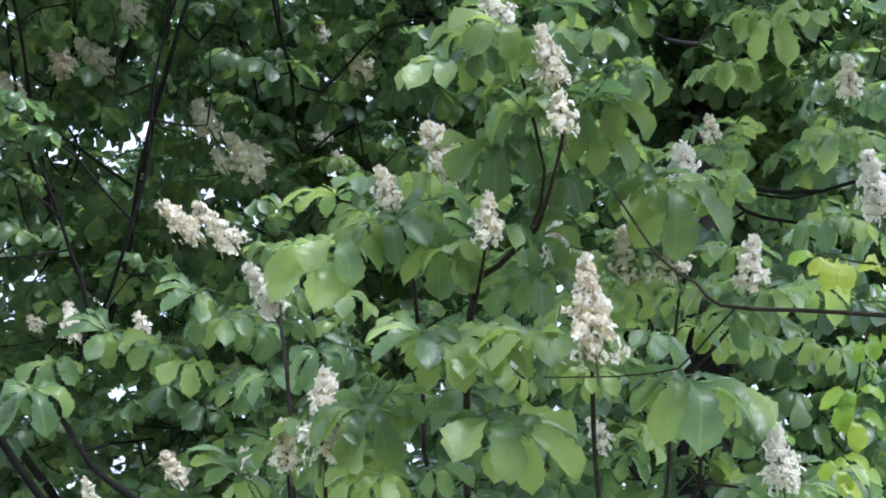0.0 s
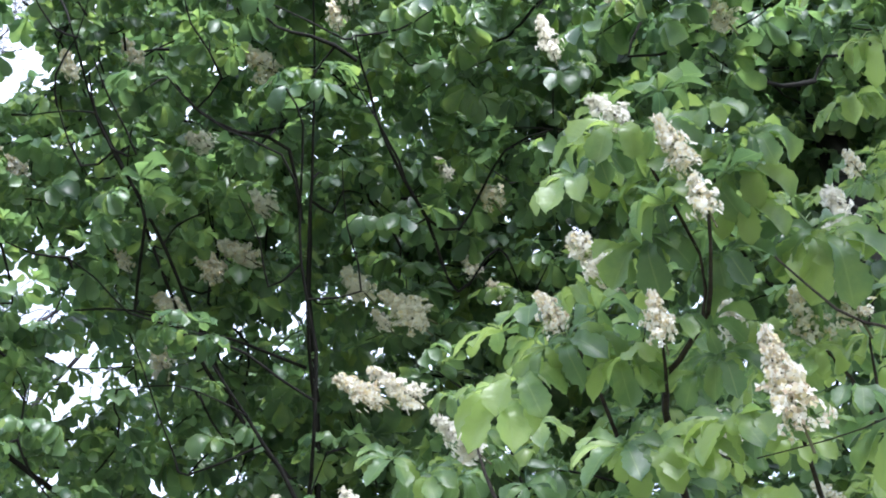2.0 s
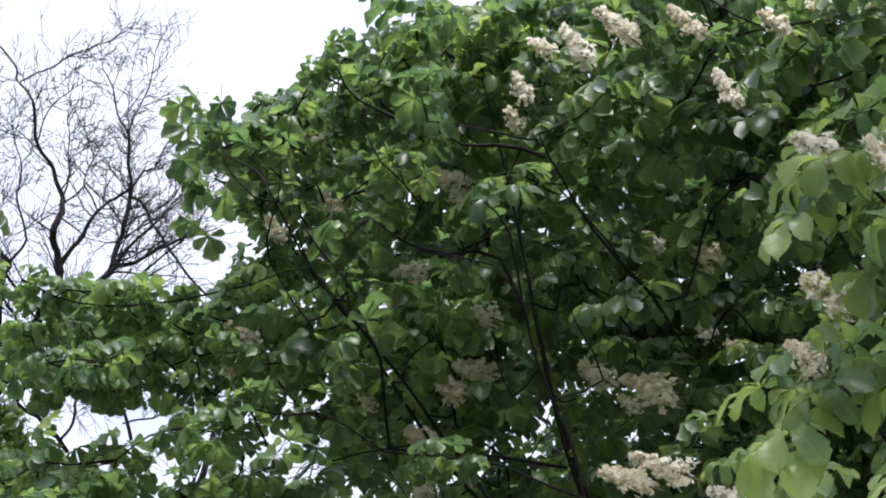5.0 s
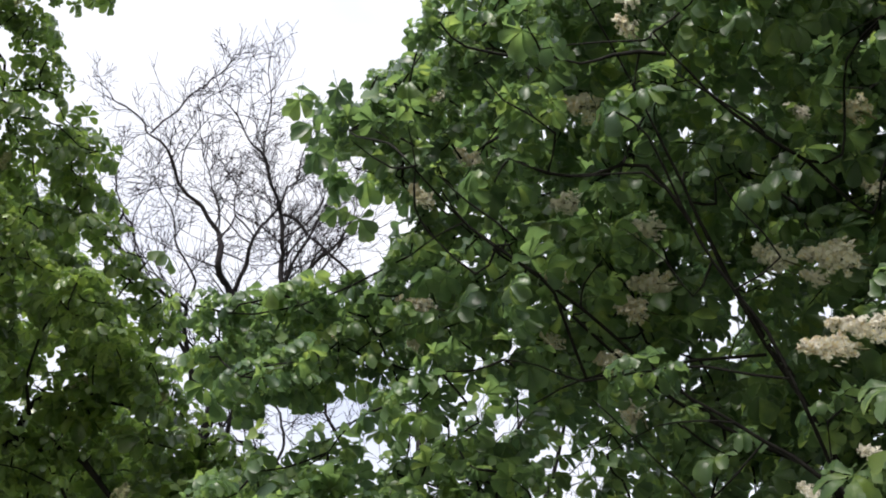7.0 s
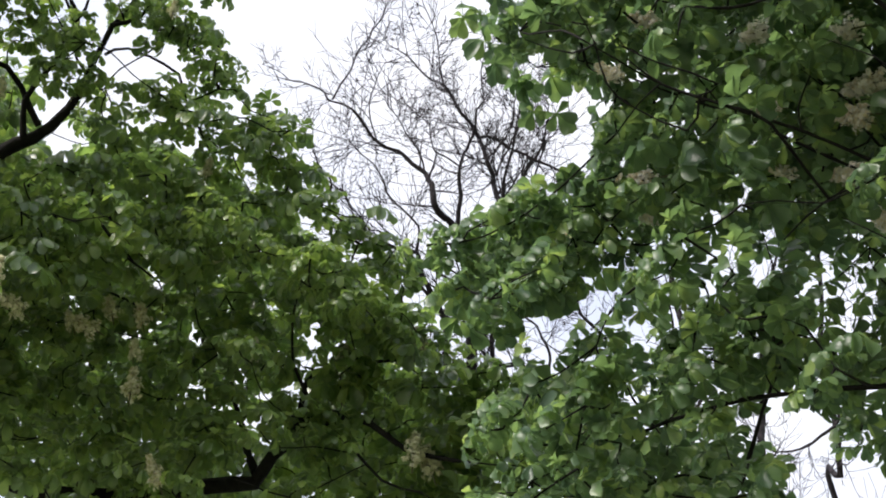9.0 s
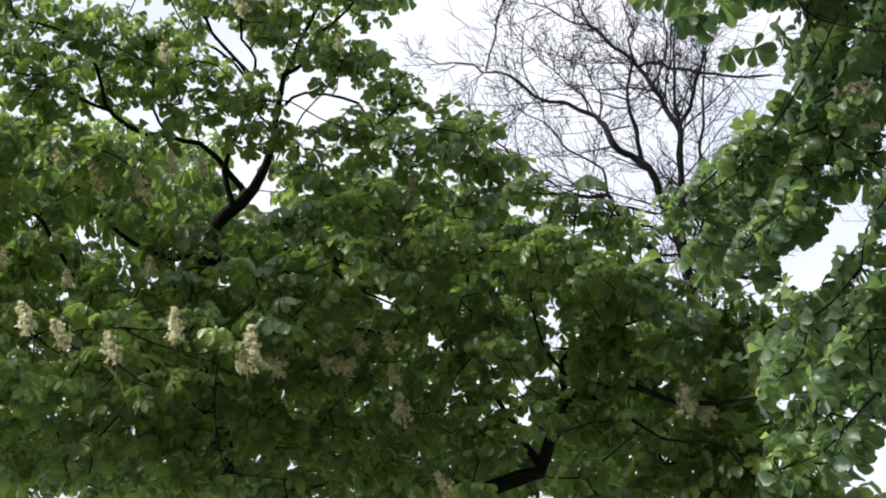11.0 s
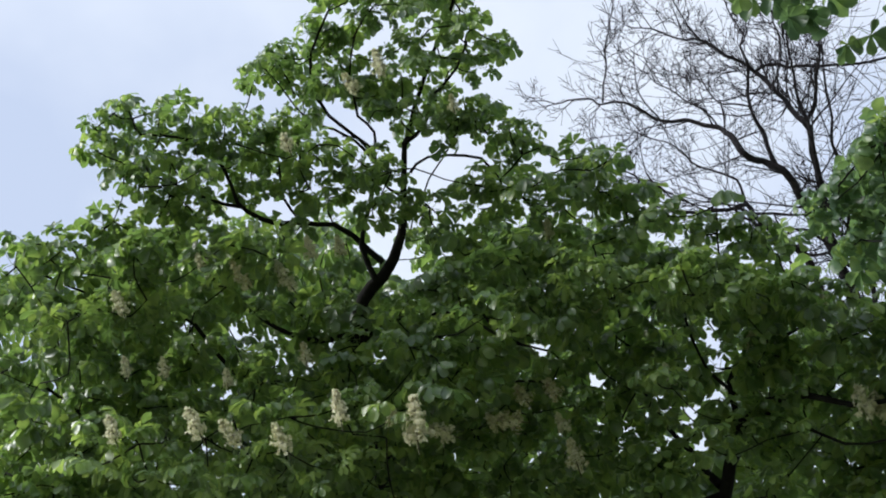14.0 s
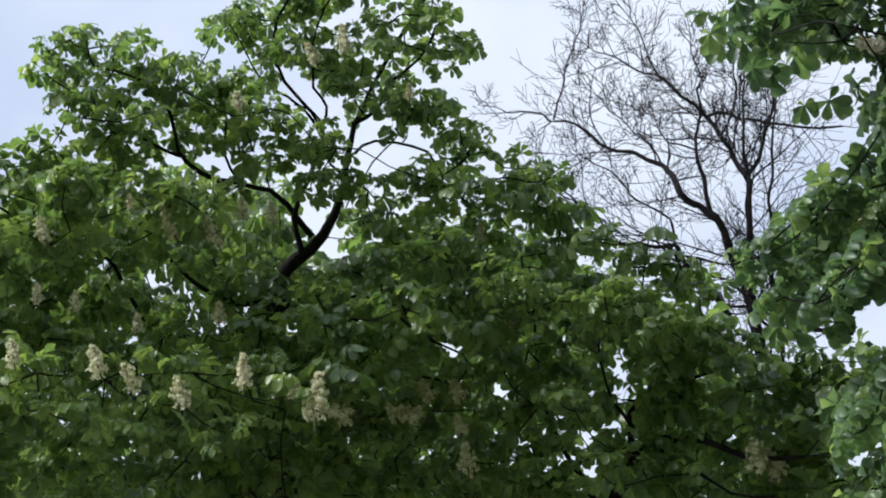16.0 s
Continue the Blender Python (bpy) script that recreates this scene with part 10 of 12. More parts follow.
second.tuft(-9.33, -3.33, 11.62, 1.10)
second.tuft(-9.87, -2.39, 11.82, 1.06)
second.tuft(-10.02, -1.72, 12.00, 0.97)
second.tuft(-9.85, -1.31, 11.84, 1.09)
second.tuft(-9.08, -0.39, 10.90, 1.01)
second.tuft(-9.45, 0.01, 10.90, 0.94)
second.tuft(-9.78, 0.26, 11.36, 0.99)
second.tuft(-9.64, 0.39, 11.19, 1.05)
second.tuft(-9.62, 1.48, 11.10, 1.09)
second.tuft(-9.42, 2.67, 10.67, 0.92)
second.tuft(-10.55, 3.75, 11.34, 1.11)
second.tuft(-10.20, 4.10, 10.97, 1.13)
second.tuft(-7.29, -2.99, 13.42, 1.40)
second.tuft(-7.30, -2.69, 13.66, 1.12)
second.tuft(-7.62, -2.41, 13.66, 1.09)
second.tuft(-8.15, -2.20, 14.41, 1.09)
second.tuft(-7.86, -1.68, 14.29, 1.39)
second.tuft(-8.38, -1.72, 14.83, 1.21)
second.tuft(-8.57, -1.36, 14.93, 1.29)
second.tuft(-8.37, -1.00, 14.94, 1.44)
second.tuft(-8.16, 0.09, 14.22, 1.12)
second.tuft(-8.07, 1.30, 14.09, 1.16)
second.tuft(-8.21, 1.46, 13.91, 1.15)
second.tuft(-8.36, 1.86, 14.24, 1.33)
second.tuft(-8.22, 2.35, 13.66, 1.22)
second.tuft(-8.56, 2.56, 14.10, 1.18)
second.tuft(-8.27, 3.02, 13.41, 1.31)
second.tuft(-7.79, -4.56, 13.94, 1.42)
second.tuft(-7.59, -4.13, 13.57, 1.36)
second.tuft(-7.80, -3.58, 13.85, 1.41)
second.tuft(-7.76, -3.20, 13.86, 1.42)
second.tuft(-7.64, -2.74, 13.68, 1.26)
second.tuft(-7.99, -2.44, 14.05, 1.39)
second.tuft(-8.29, -2.13, 14.13, 1.30)
second.tuft(-8.38, -1.98, 14.67, 1.33)
second.tuft(-8.56, -1.71, 14.39, 1.11)
second.tuft(-8.31, -1.08, 14.33, 1.38)
second.tuft(-8.60, -0.80, 14.60, 1.15)
second.tuft(-8.58, -0.44, 14.16, 1.39)
second.tuft(-8.43, -0.22, 14.05, 1.42)
second.tuft(-8.21, 1.89, 13.41, 1.11)
second.tuft(-8.43, 2.04, 13.76, 1.36)
second.tuft(-8.67, 2.49, 13.74, 1.32)
second.tuft(-8.24, 2.90, 13.25, 1.12)
second.tuft(-8.36, 2.95, 13.18, 1.17)
second.tuft(-8.37, 3.46, 13.28, 1.24)
second.tuft(-8.04, -4.55, 13.85, 1.29)
second.tuft(-8.37, -3.54, 13.98, 1.36)
second.tuft(-8.08, -3.14, 13.67, 1.38)
second.tuft(-8.09, -2.95, 13.84, 1.19)
second.tuft(-8.26, -2.71, 13.61, 1.29)
second.tuft(-8.53, -2.11, 14.17, 1.10)
second.tuft(-8.44, -0.60, 13.81, 1.08)
second.tuft(-8.38, -0.34, 13.15, 1.37)
second.tuft(-8.88, 1.68, 13.74, 1.20)
second.tuft(-9.10, 2.22, 13.60, 1.08)
second.tuft(-8.80, 3.10, 13.10, 1.33)
second.tuft(-8.83, 4.99, 13.16, 1.11)
second.tuft(-8.49, -4.48, 13.93, 1.35)
second.tuft(-8.52, -4.09, 13.84, 1.36)
second.tuft(-8.52, -3.53, 13.65, 1.24)
second.tuft(-8.67, -2.38, 13.74, 1.26)
second.tuft(-8.96, -1.79, 13.96, 1.14)
second.tuft(-8.69, -0.53, 13.48, 1.19)
second.tuft(-8.51, -0.18, 12.74, 1.18)
second.tuft(-9.33, 1.32, 13.72, 1.20)
second.tuft(-9.02, 2.27, 13.24, 1.39)
second.tuft(-8.79, 2.88, 12.65, 1.23)
second.tuft(-8.45, 3.06, 12.32, 1.20)
second.tuft(-8.93, 4.05, 12.87, 1.41)
second.tuft(-9.34, 4.53, 13.18, 1.16)
second.tuft(-9.41, 4.93, 13.27, 1.12)
second.tuft(-8.57, -4.79, 13.69, 1.29)
second.tuft(-8.56, -3.53, 13.19, 1.41)
second.tuft(-8.48, -3.28, 13.06, 1.44)
second.tuft(-8.98, -3.05, 13.39, 1.29)
second.tuft(-8.53, -2.67, 13.23, 1.08)
second.tuft(-9.26, -1.90, 13.80, 1.13)
second.tuft(-9.19, -1.83, 13.60, 1.36)
second.tuft(-8.74, -1.19, 12.94, 1.12)
second.tuft(-8.84, -1.05, 12.90, 1.12)
second.tuft(-8.80, -0.64, 12.95, 1.20)
second.tuft(-9.22, 0.01, 13.17, 1.26)
second.tuft(-9.44, 0.66, 13.46, 1.13)
second.tuft(-9.98, 1.24, 13.83, 1.34)
second.tuft(-9.73, 1.85, 13.50, 1.09)
second.tuft(-9.53, 2.30, 13.17, 1.07)
second.tuft(-9.26, 2.90, 12.92, 1.30)
second.tuft(-9.59, 3.53, 12.91, 1.36)
second.tuft(-9.27, 4.56, 12.72, 1.10)
second.tuft(-8.52, -4.15, 12.74, 1.16)
second.tuft(-8.47, -3.70, 12.71, 1.07)
second.tuft(-8.40, -3.29, 12.68, 1.18)
second.tuft(-8.68, -2.94, 12.75, 1.19)
second.tuft(-9.05, -2.68, 13.12, 1.23)
second.tuft(-9.38, -2.53, 13.59, 1.26)
second.tuft(-9.26, -1.63, 13.08, 1.40)
second.tuft(-8.70, -1.16, 12.64, 1.11)
second.tuft(-9.13, -0.87, 12.74, 1.37)
second.tuft(-9.58, -0.57, 13.13, 1.19)
second.tuft(-9.37, -0.21, 13.12, 1.31)
second.tuft(-9.49, -0.05, 13.01, 1.17)
second.tuft(-9.37, 0.29, 13.06, 1.10)
second.tuft(-9.94, 1.12, 13.31, 1.33)
second.tuft(-9.71, 3.10, 12.58, 1.23)
second.tuft(-9.50, 3.82, 12.21, 1.13)
second.tuft(-9.41, 4.28, 11.94, 1.32)
second.tuft(-8.59, -4.01, 12.57, 1.24)
second.tuft(-8.97, -3.38, 12.61, 1.06)
second.tuft(-9.65, -2.69, 13.07, 1.10)
second.tuft(-9.36, -2.33, 12.96, 1.29)
second.tuft(-9.72, -2.21, 13.24, 1.23)
second.tuft(-9.70, -1.89, 13.18, 1.14)
second.tuft(-9.45, -1.44, 13.05, 1.22)
second.tuft(-9.61, -0.93, 12.71, 1.29)
second.tuft(-10.03, 0.06, 13.20, 1.34)
second.tuft(-10.04, 0.34, 13.11, 1.07)
second.tuft(-9.64, 1.57, 12.56, 1.12)
second.tuft(-9.89, 2.03, 12.60, 1.09)
second.tuft(-9.48, 2.25, 12.06, 1.43)
second.tuft(-9.38, 2.56, 12.00, 1.31)
second.tuft(-9.28, 2.62, 11.94, 1.12)
second.tuft(-9.65, 3.13, 12.12, 1.36)
second.tuft(-9.97, 4.22, 12.12, 1.07)
second.tuft(-8.87, -3.69, 12.06, 1.07)
second.tuft(-8.89, -3.58, 12.12, 1.42)
second.tuft(-9.52, -3.24, 12.79, 1.40)
second.tuft(-9.59, -2.04, 12.76, 1.27)
second.tuft(-10.14, -1.68, 12.95, 1.38)
second.tuft(-9.80, -0.43, 12.53, 1.35)
second.tuft(-10.08, -0.19, 12.80, 1.37)
second.tuft(-10.25, 0.19, 12.98, 1.39)
second.tuft(-10.37, 0.57, 12.94, 1.11)
second.tuft(-10.49, 1.14, 13.20, 1.10)
second.tuft(-10.04, 1.37, 12.39, 1.17)
second.tuft(-9.86, 1.58, 12.06, 1.18)
second.tuft(-9.95, 1.78, 12.35, 1.20)
second.tuft(-9.61, 2.30, 11.76, 1.12)
second.tuft(-9.18, -4.05, 11.95, 1.38)
second.tuft(-9.37, -3.86, 12.17, 1.26)
second.tuft(-9.97, -3.41, 12.76, 1.44)
second.tuft(-9.80, -3.03, 12.65, 1.09)
second.tuft(-10.49, -2.40, 12.99, 1.22)
second.tuft(-10.66, -2.15, 13.14, 1.36)
second.tuft(-10.10, -1.95, 12.68, 1.21)
second.tuft(-10.02, -1.43, 12.59, 1.18)
second.tuft(-9.96, -1.13, 12.15, 1.09)
second.tuft(-10.19, -0.84, 12.73, 1.25)
second.tuft(-10.22, -0.26, 12.60, 1.22)
second.tuft(-10.22, 1.56, 12.11, 1.14)
second.tuft(-10.44, 1.81, 12.31, 1.09)
second.tuft(-9.72, 2.10, 11.70, 1.17)
second.tuft(-10.04, 2.83, 11.74, 1.16)
second.tuft(-10.21, 3.11, 11.87, 1.41)
second.tuft(-10.21, 3.48, 11.77, 1.09)
second.tuft(-10.49, 3.90, 12.04, 1.31)
second.tuft(-10.73, 4.13, 11.96, 1.42)
second.tuft(-9.72, -4.66, 12.16, 1.40)
second.tuft(-10.00, -3.08, 12.40, 1.16)
second.tuft(-10.11, -2.95, 12.24, 1.35)
second.tuft(-10.45, -2.42, 12.61, 1.13)
second.tuft(-10.37, -1.14, 12.32, 1.22)
second.tuft(-10.03, -0.58, 11.84, 1.31)
second.tuft(-10.55, 0.93, 12.24, 1.24)
second.tuft(-10.82, 1.12, 12.26, 1.23)
second.tuft(-10.72, 1.63, 12.06, 1.28)
second.tuft(-10.53, 1.70, 12.08, 1.29)
second.tuft(-10.10, 2.52, 11.35, 1.08)
second.tuft(-10.16, 2.80, 11.39, 1.37)
second.tuft(-10.34, 3.26, 11.57, 1.32)
second.tuft(-10.70, 3.82, 11.56, 1.10)
second.tuft(-10.76, 4.19, 11.77, 1.24)
second.tuft(-11.20, 4.40, 11.94, 1.37)
second.tuft(-6.39, 4.02, 10.41, 0.99)
second.tuft(-6.39, 4.13, 10.35, 0.97)
second.tuft(-6.34, 4.22, 10.18, 1.06)
second.tuft(-6.91, 3.35, 10.77, 0.95)
second.tuft(-6.70, 3.57, 10.54, 1.02)
second.tuft(-6.74, 3.76, 10.52, 1.26)
second.tuft(-6.56, 3.73, 10.24, 1.09)
second.tuft(-6.59, 3.91, 10.23, 1.08)
second.tuft(-6.57, 4.09, 10.26, 1.19)
second.tuft(-6.77, 4.44, 10.39, 1.02)
second.tuft(-6.79, 3.53, 10.35, 0.97)
second.tuft(-6.78, 3.55, 10.22, 1.25)
second.tuft(-6.84, 3.90, 10.25, 1.16)
second.tuft(-6.66, 3.99, 10.13, 1.19)
second.tuft(-6.74, 4.26, 10.29, 1.04)
second.tuft(-6.81, 4.45, 10.23, 1.10)
second.tuft(-7.02, 3.31, 10.31, 1.22)
second.tuft(-6.68, 3.46, 9.90, 1.25)
second.tuft(-6.66, 4.03, 9.89, 1.09)
second.tuft(-6.46, 4.05, 9.63, 0.96)
second.tuft(-6.99, 3.24, 9.96, 1.16)
second.tuft(-7.03, 3.37, 10.12, 1.16)
second.tuft(-7.06, 3.58, 10.11, 0.94)
second.tuft(-6.84, 4.14, 9.82, 1.21)
second.tuft(-6.95, 4.30, 9.91, 0.99)
second.tuft(-7.31, 3.48, 10.01, 0.96)
second.tuft(-7.30, 3.67, 10.00, 1.22)
second.tuft(-7.22, 3.83, 9.85, 1.22)
second.tuft(-7.62, 3.36, 10.12, 0.95)
second.tuft(-7.26, 3.39, 9.63, 1.23)
second.tuft(-7.28, 3.53, 9.69, 1.05)
second.tuft(-7.40, 3.73, 9.77, 1.22)
second.tuft(-7.87, 3.41, 10.04, 0.95)
second.tuft(-7.58, 3.52, 9.85, 1.04)
second.tuft(-7.56, 3.84, 9.74, 1.09)
second.tuft(-7.56, 3.99, 9.67, 1.02)
second.tuft(-7.70, 3.18, 9.59, 1.17)
second.tuft(-7.64, 3.39, 9.67, 1.20)
second.tuft(-7.66, 3.50, 9.52, 1.18)
second.tuft(-7.71, 3.80, 9.55, 1.02)
second.tuft(-7.69, 4.02, 9.57, 1.12)
second.tuft(-7.76, 4.18, 9.60, 1.06)
second.tuft(-7.70, 4.37, 9.50, 1.21)
second.tuft(-6.88, -0.60, 12.25, 0.85, 5)
second.tuft(-7.36, 0.31, 11.90, 0.85, 5)
second.tuft(-7.39, 0.74, 11.85, 0.85, 5)
second.tuft(-7.36, 2.29, 11.55, 0.85, 5)
second.tuft(-7.40, -1.41, 11.83, 0.85, 5)
# the far side of the crown
second.tuft(-8.71, -2.25, 15.54, 1.41, 8)
second.tuft(-8.54, -1.24, 15.02, 1.64, 8)
second.tuft(-8.72, -0.89, 15.08, 1.46, 8)
second.tuft(-9.16, 0.78, 15.33, 1.56, 8)
second.tuft(-8.80, 1.08, 14.95, 1.37, 8)
second.tuft(-8.61, 1.68, 14.65, 1.55, 8)
second.tuft(-9.07, 2.20, 15.12, 1.41, 8)
second.tuft(-8.86, -4.12, 15.24, 1.60, 8)
second.tuft(-8.62, -3.50, 14.71, 1.43, 8)
second.tuft(-8.64, -3.21, 15.02, 1.52, 8)
second.tuft(-8.77, -1.93, 14.89, 1.38, 8)
second.tuft(-8.93, -1.62, 14.96, 1.55, 8)
second.tuft(-9.07, -1.12, 15.30, 1.42, 8)
second.tuft(-8.82, -0.74, 14.79, 1.42, 8)
second.tuft(-9.35, -0.18, 14.93, 1.47, 8)
second.tuft(-9.06, 0.31, 14.46, 1.51, 8)
second.tuft(-9.02, 0.89, 14.89, 1.40, 8)
second.tuft(-9.36, 1.24, 14.65, 1.35, 8)
second.tuft(-9.61, 1.50, 15.34, 1.42, 8)
second.tuft(-9.31, 2.13, 14.78, 1.56, 8)
second.tuft(-9.31, 2.42, 14.73, 1.50, 8)
second.tuft(-9.48, 3.08, 14.73, 1.48, 8)
second.tuft(-9.76, 3.65, 14.98, 1.35, 8)
second.tuft(-9.53, 3.73, 14.47, 1.52, 8)
second.tuft(-9.00, -4.94, 14.82, 1.36, 8)
second.tuft(-9.09, -3.77, 15.00, 1.37, 8)
second.tuft(-9.47, -3.21, 15.03, 1.39, 8)
second.tuft(-9.16, -2.98, 14.55, 1.43, 8)
second.tuft(-9.26, -2.46, 14.74, 1.50, 8)
second.tuft(-9.03, -1.10, 14.29, 1.43, 8)
second.tuft(-9.54, -0.49, 15.02, 1.40, 8)
second.tuft(-9.66, -0.19, 14.63, 1.39, 8)
second.tuft(-9.47, 0.24, 14.29, 1.47, 8)
second.tuft(-9.57, 0.73, 14.43, 1.54, 8)
second.tuft(-9.53, 1.58, 14.31, 1.50, 8)
second.tuft(-9.68, 1.93, 14.54, 1.41, 8)
second.tuft(-9.98, 2.44, 15.17, 1.65, 8)
second.tuft(-9.94, 3.74, 14.23, 1.61, 8)
second.tuft(-9.84, 4.11, 14.03, 1.62, 8)
second.tuft(-9.77, 5.31, 13.60, 1.36, 8)
second.tuft(-9.05, -4.87, 14.46, 1.39, 8)
second.tuft(-9.28, -4.41, 14.25, 1.47, 8)
second.tuft(-9.46, -3.69, 14.94, 1.61, 8)
second.tuft(-9.37, -3.28, 14.34, 1.54, 8)
second.tuft(-9.93, -2.90, 15.06, 1.41, 8)
second.tuft(-9.68, -2.28, 14.98, 1.61, 8)
second.tuft(-9.55, -2.13, 14.75, 1.45, 8)
second.tuft(-9.56, -0.95, 14.46, 1.36, 8)
second.tuft(-10.15, -0.53, 15.00, 1.35, 8)
second.tuft(-9.96, -0.31, 14.46, 1.59, 8)
second.tuft(-9.81, 0.02, 14.39, 1.36, 8)
second.tuft(-9.68, 0.72, 14.07, 1.42, 8)
second.tuft(-9.93, 1.39, 14.33, 1.57, 8)
second.tuft(-10.33, 1.98, 14.31, 1.44, 8)
second.tuft(-9.74, 2.26, 14.03, 1.53, 8)
second.tuft(-9.62, 3.72, 13.58, 1.58, 8)
second.tuft(-9.92, 4.02, 13.69, 1.58, 8)
second.tuft(-10.23, 4.29, 13.67, 1.47, 8)
second.tuft(-9.63, 4.71, 13.26, 1.41, 8)
second.tuft(-10.00, 5.19, 13.24, 1.60, 8)
second.tuft(-8.93, -4.82, 13.30, 1.41, 8)
second.tuft(-9.30, -4.41, 14.02, 1.38, 8)
second.tuft(-9.83, -3.97, 14.17, 1.46, 8)
second.tuft(-9.95, -3.51, 14.27, 1.55, 8)
second.tuft(-10.06, -2.97, 14.52, 1.51, 8)
second.tuft(-10.06, -2.73, 14.78, 1.57, 8)
second.tuft(-10.17, -2.05, 14.33, 1.46, 8)
second.tuft(-9.97, -1.73, 14.27, 1.60, 8)
second.tuft(-10.33, -1.37, 14.75, 1.47, 8)
second.tuft(-10.31, -0.86, 14.11, 1.42, 8)
second.tuft(-10.55, -0.48, 14.64, 1.45, 8)
second.tuft(-10.61, 0.15, 14.46, 1.42, 8)
second.tuft(-10.36, 0.65, 14.47, 1.37, 8)
second.tuft(-10.89, 0.87, 14.58, 1.50, 8)
second.tuft(-10.19, 1.41, 14.01, 1.40, 8)
second.tuft(-10.40, 3.11, 13.72, 1.52, 8)
second.tuft(-10.38, 3.59, 13.55, 1.64, 8)
second.tuft(-10.38, 3.84, 13.64, 1.46, 8)
second.tuft(-10.49, 4.54, 13.43, 1.38, 8)
second.tuft(-9.96, 4.71, 12.80, 1.59, 8)
second.tuft(-10.00, 4.93, 13.07, 1.36, 8)
second.tuft(-9.87, -5.22, 14.08, 1.53, 8)
second.tuft(-9.93, -4.87, 14.22, 1.45, 8)
second.tuft(-9.69, -4.29, 14.00, 1.63, 8)
second.tuft(-10.14, -4.03, 14.13, 1.56, 8)
second.tuft(-10.51, -3.60, 14.41, 1.50, 8)
second.tuft(-9.78, -2.95, 13.31, 1.58, 8)
second.tuft(-10.30, -1.92, 14.01, 1.40, 8)
second.tuft(-10.70, -1.90, 14.25, 1.53, 8)
second.tuft(-10.51, -1.43, 13.97, 1.63, 8)
second.tuft(-10.47, -0.86, 13.99, 1.56, 8)
second.tuft(-10.79, -0.24, 14.42, 1.37, 8)
second.tuft(-10.85, -0.06, 14.06, 1.64, 8)
second.tuft(-10.99, 0.34, 14.35, 1.50, 8)
second.tuft(-11.16, 0.90, 14.18, 1.39, 8)
second.tuft(-10.49, 1.38, 13.72, 1.51, 8)
second.tuft(-11.24, 1.77, 14.10, 1.40, 8)
second.tuft(-10.78, 2.34, 13.81, 1.65, 8)
second.tuft(-10.41, 3.06, 13.39, 1.37, 8)
second.tuft(-10.88, 3.30, 13.29, 1.63, 8)
second.tuft(-10.61, 3.99, 12.99, 1.54, 8)
second.tuft(-10.18, 4.04, 12.92, 1.44, 8)
second.tuft(-10.63, 4.80, 12.98, 1.54, 8)
second.tuft(-10.83, 5.41, 13.12, 1.60, 8)
second.tuft(-9.93, -4.94, 13.46, 1.54, 8)
second.tuft(-9.99, -4.70, 13.51, 1.44, 8)
second.tuft(-10.21, -4.38, 13.89, 1.61, 8)
second.tuft(-10.12, -3.62, 13.30, 1.37, 8)
second.tuft(-10.67, -3.34, 13.98, 1.39, 8)
second.tuft(-10.19, -2.85, 13.56, 1.56, 8)
second.tuft(-10.79, -2.62, 13.86, 1.50, 8)
second.tuft(-10.76, -2.36, 14.02, 1.40, 8)
second.tuft(-10.73, -1.77, 14.00, 1.45, 8)
second.tuft(-10.73, -1.11, 13.47, 1.41, 8)
second.tuft(-10.91, -1.03, 13.84, 1.60, 8)
second.tuft(-10.82, -0.47, 13.38, 1.60, 8)
second.tuft(-10.88, -0.07, 13.59, 1.53, 8)
second.tuft(-11.15, 0.26, 13.83, 1.49, 8)
second.tuft(-10.92, 0.78, 13.76, 1.48, 8)
second.tuft(-10.54, 1.29, 13.17, 1.44, 8)
second.tuft(-11.17, 1.61, 13.63, 1.44, 8)
second.tuft(-11.05, 2.22, 13.15, 1.41, 8)
second.tuft(-10.62, 2.39, 12.77, 1.52, 8)
second.tuft(-11.06, 2.88, 13.33, 1.57, 8)
second.tuft(-10.91, 3.50, 13.04, 1.39, 8)
second.tuft(-11.10, 3.71, 13.16, 1.63, 8)
second.tuft(-11.00, 4.33, 13.08, 1.36, 8)
second.tuft(-11.12, 4.88, 12.99, 1.39, 8)
second.tuft(-10.78, 5.00, 12.26, 1.65, 8)
second.tuft(-10.19, -4.86, 13.22, 1.40, 8)
second.tuft(-10.57, -4.77, 13.68, 1.43, 8)
second.tuft(-10.54, -4.15, 13.62, 1.48, 8)
second.tuft(-10.47, -3.72, 13.20, 1.40, 8)
second.tuft(-10.66, -3.54, 13.37, 1.45, 8)
second.tuft(-10.68, -3.11, 13.55, 1.60, 8)
second.tuft(-10.42, -2.39, 12.95, 1.64, 8)
second.tuft(-11.09, -2.31, 13.81, 1.63, 8)
second.tuft(-11.40, -1.77, 13.53, 1.51, 8)
second.tuft(-11.28, -1.55, 13.72, 1.38, 8)
second.tuft(-11.34, -1.07, 13.90, 1.53, 8)
second.tuft(-10.98, -0.49, 12.92, 1.54, 8)
second.tuft(-11.13, -0.02, 13.19, 1.38, 8)
second.tuft(-11.36, 0.47, 13.52, 1.54, 8)
second.tuft(-11.23, 0.87, 13.29, 1.39, 8)
second.tuft(-11.36, 1.55, 13.28, 1.53, 8)
second.tuft(-11.35, 1.98, 12.85, 1.54, 8)
second.tuft(-11.03, 2.44, 12.40, 1.63, 8)
second.tuft(-10.74, 2.87, 12.53, 1.57, 8)
second.tuft(-11.84, 3.43, 13.20, 1.54, 8)
second.tuft(-11.71, 3.79, 12.83, 1.46, 8)
second.tuft(-10.91, 4.14, 12.26, 1.45, 8)
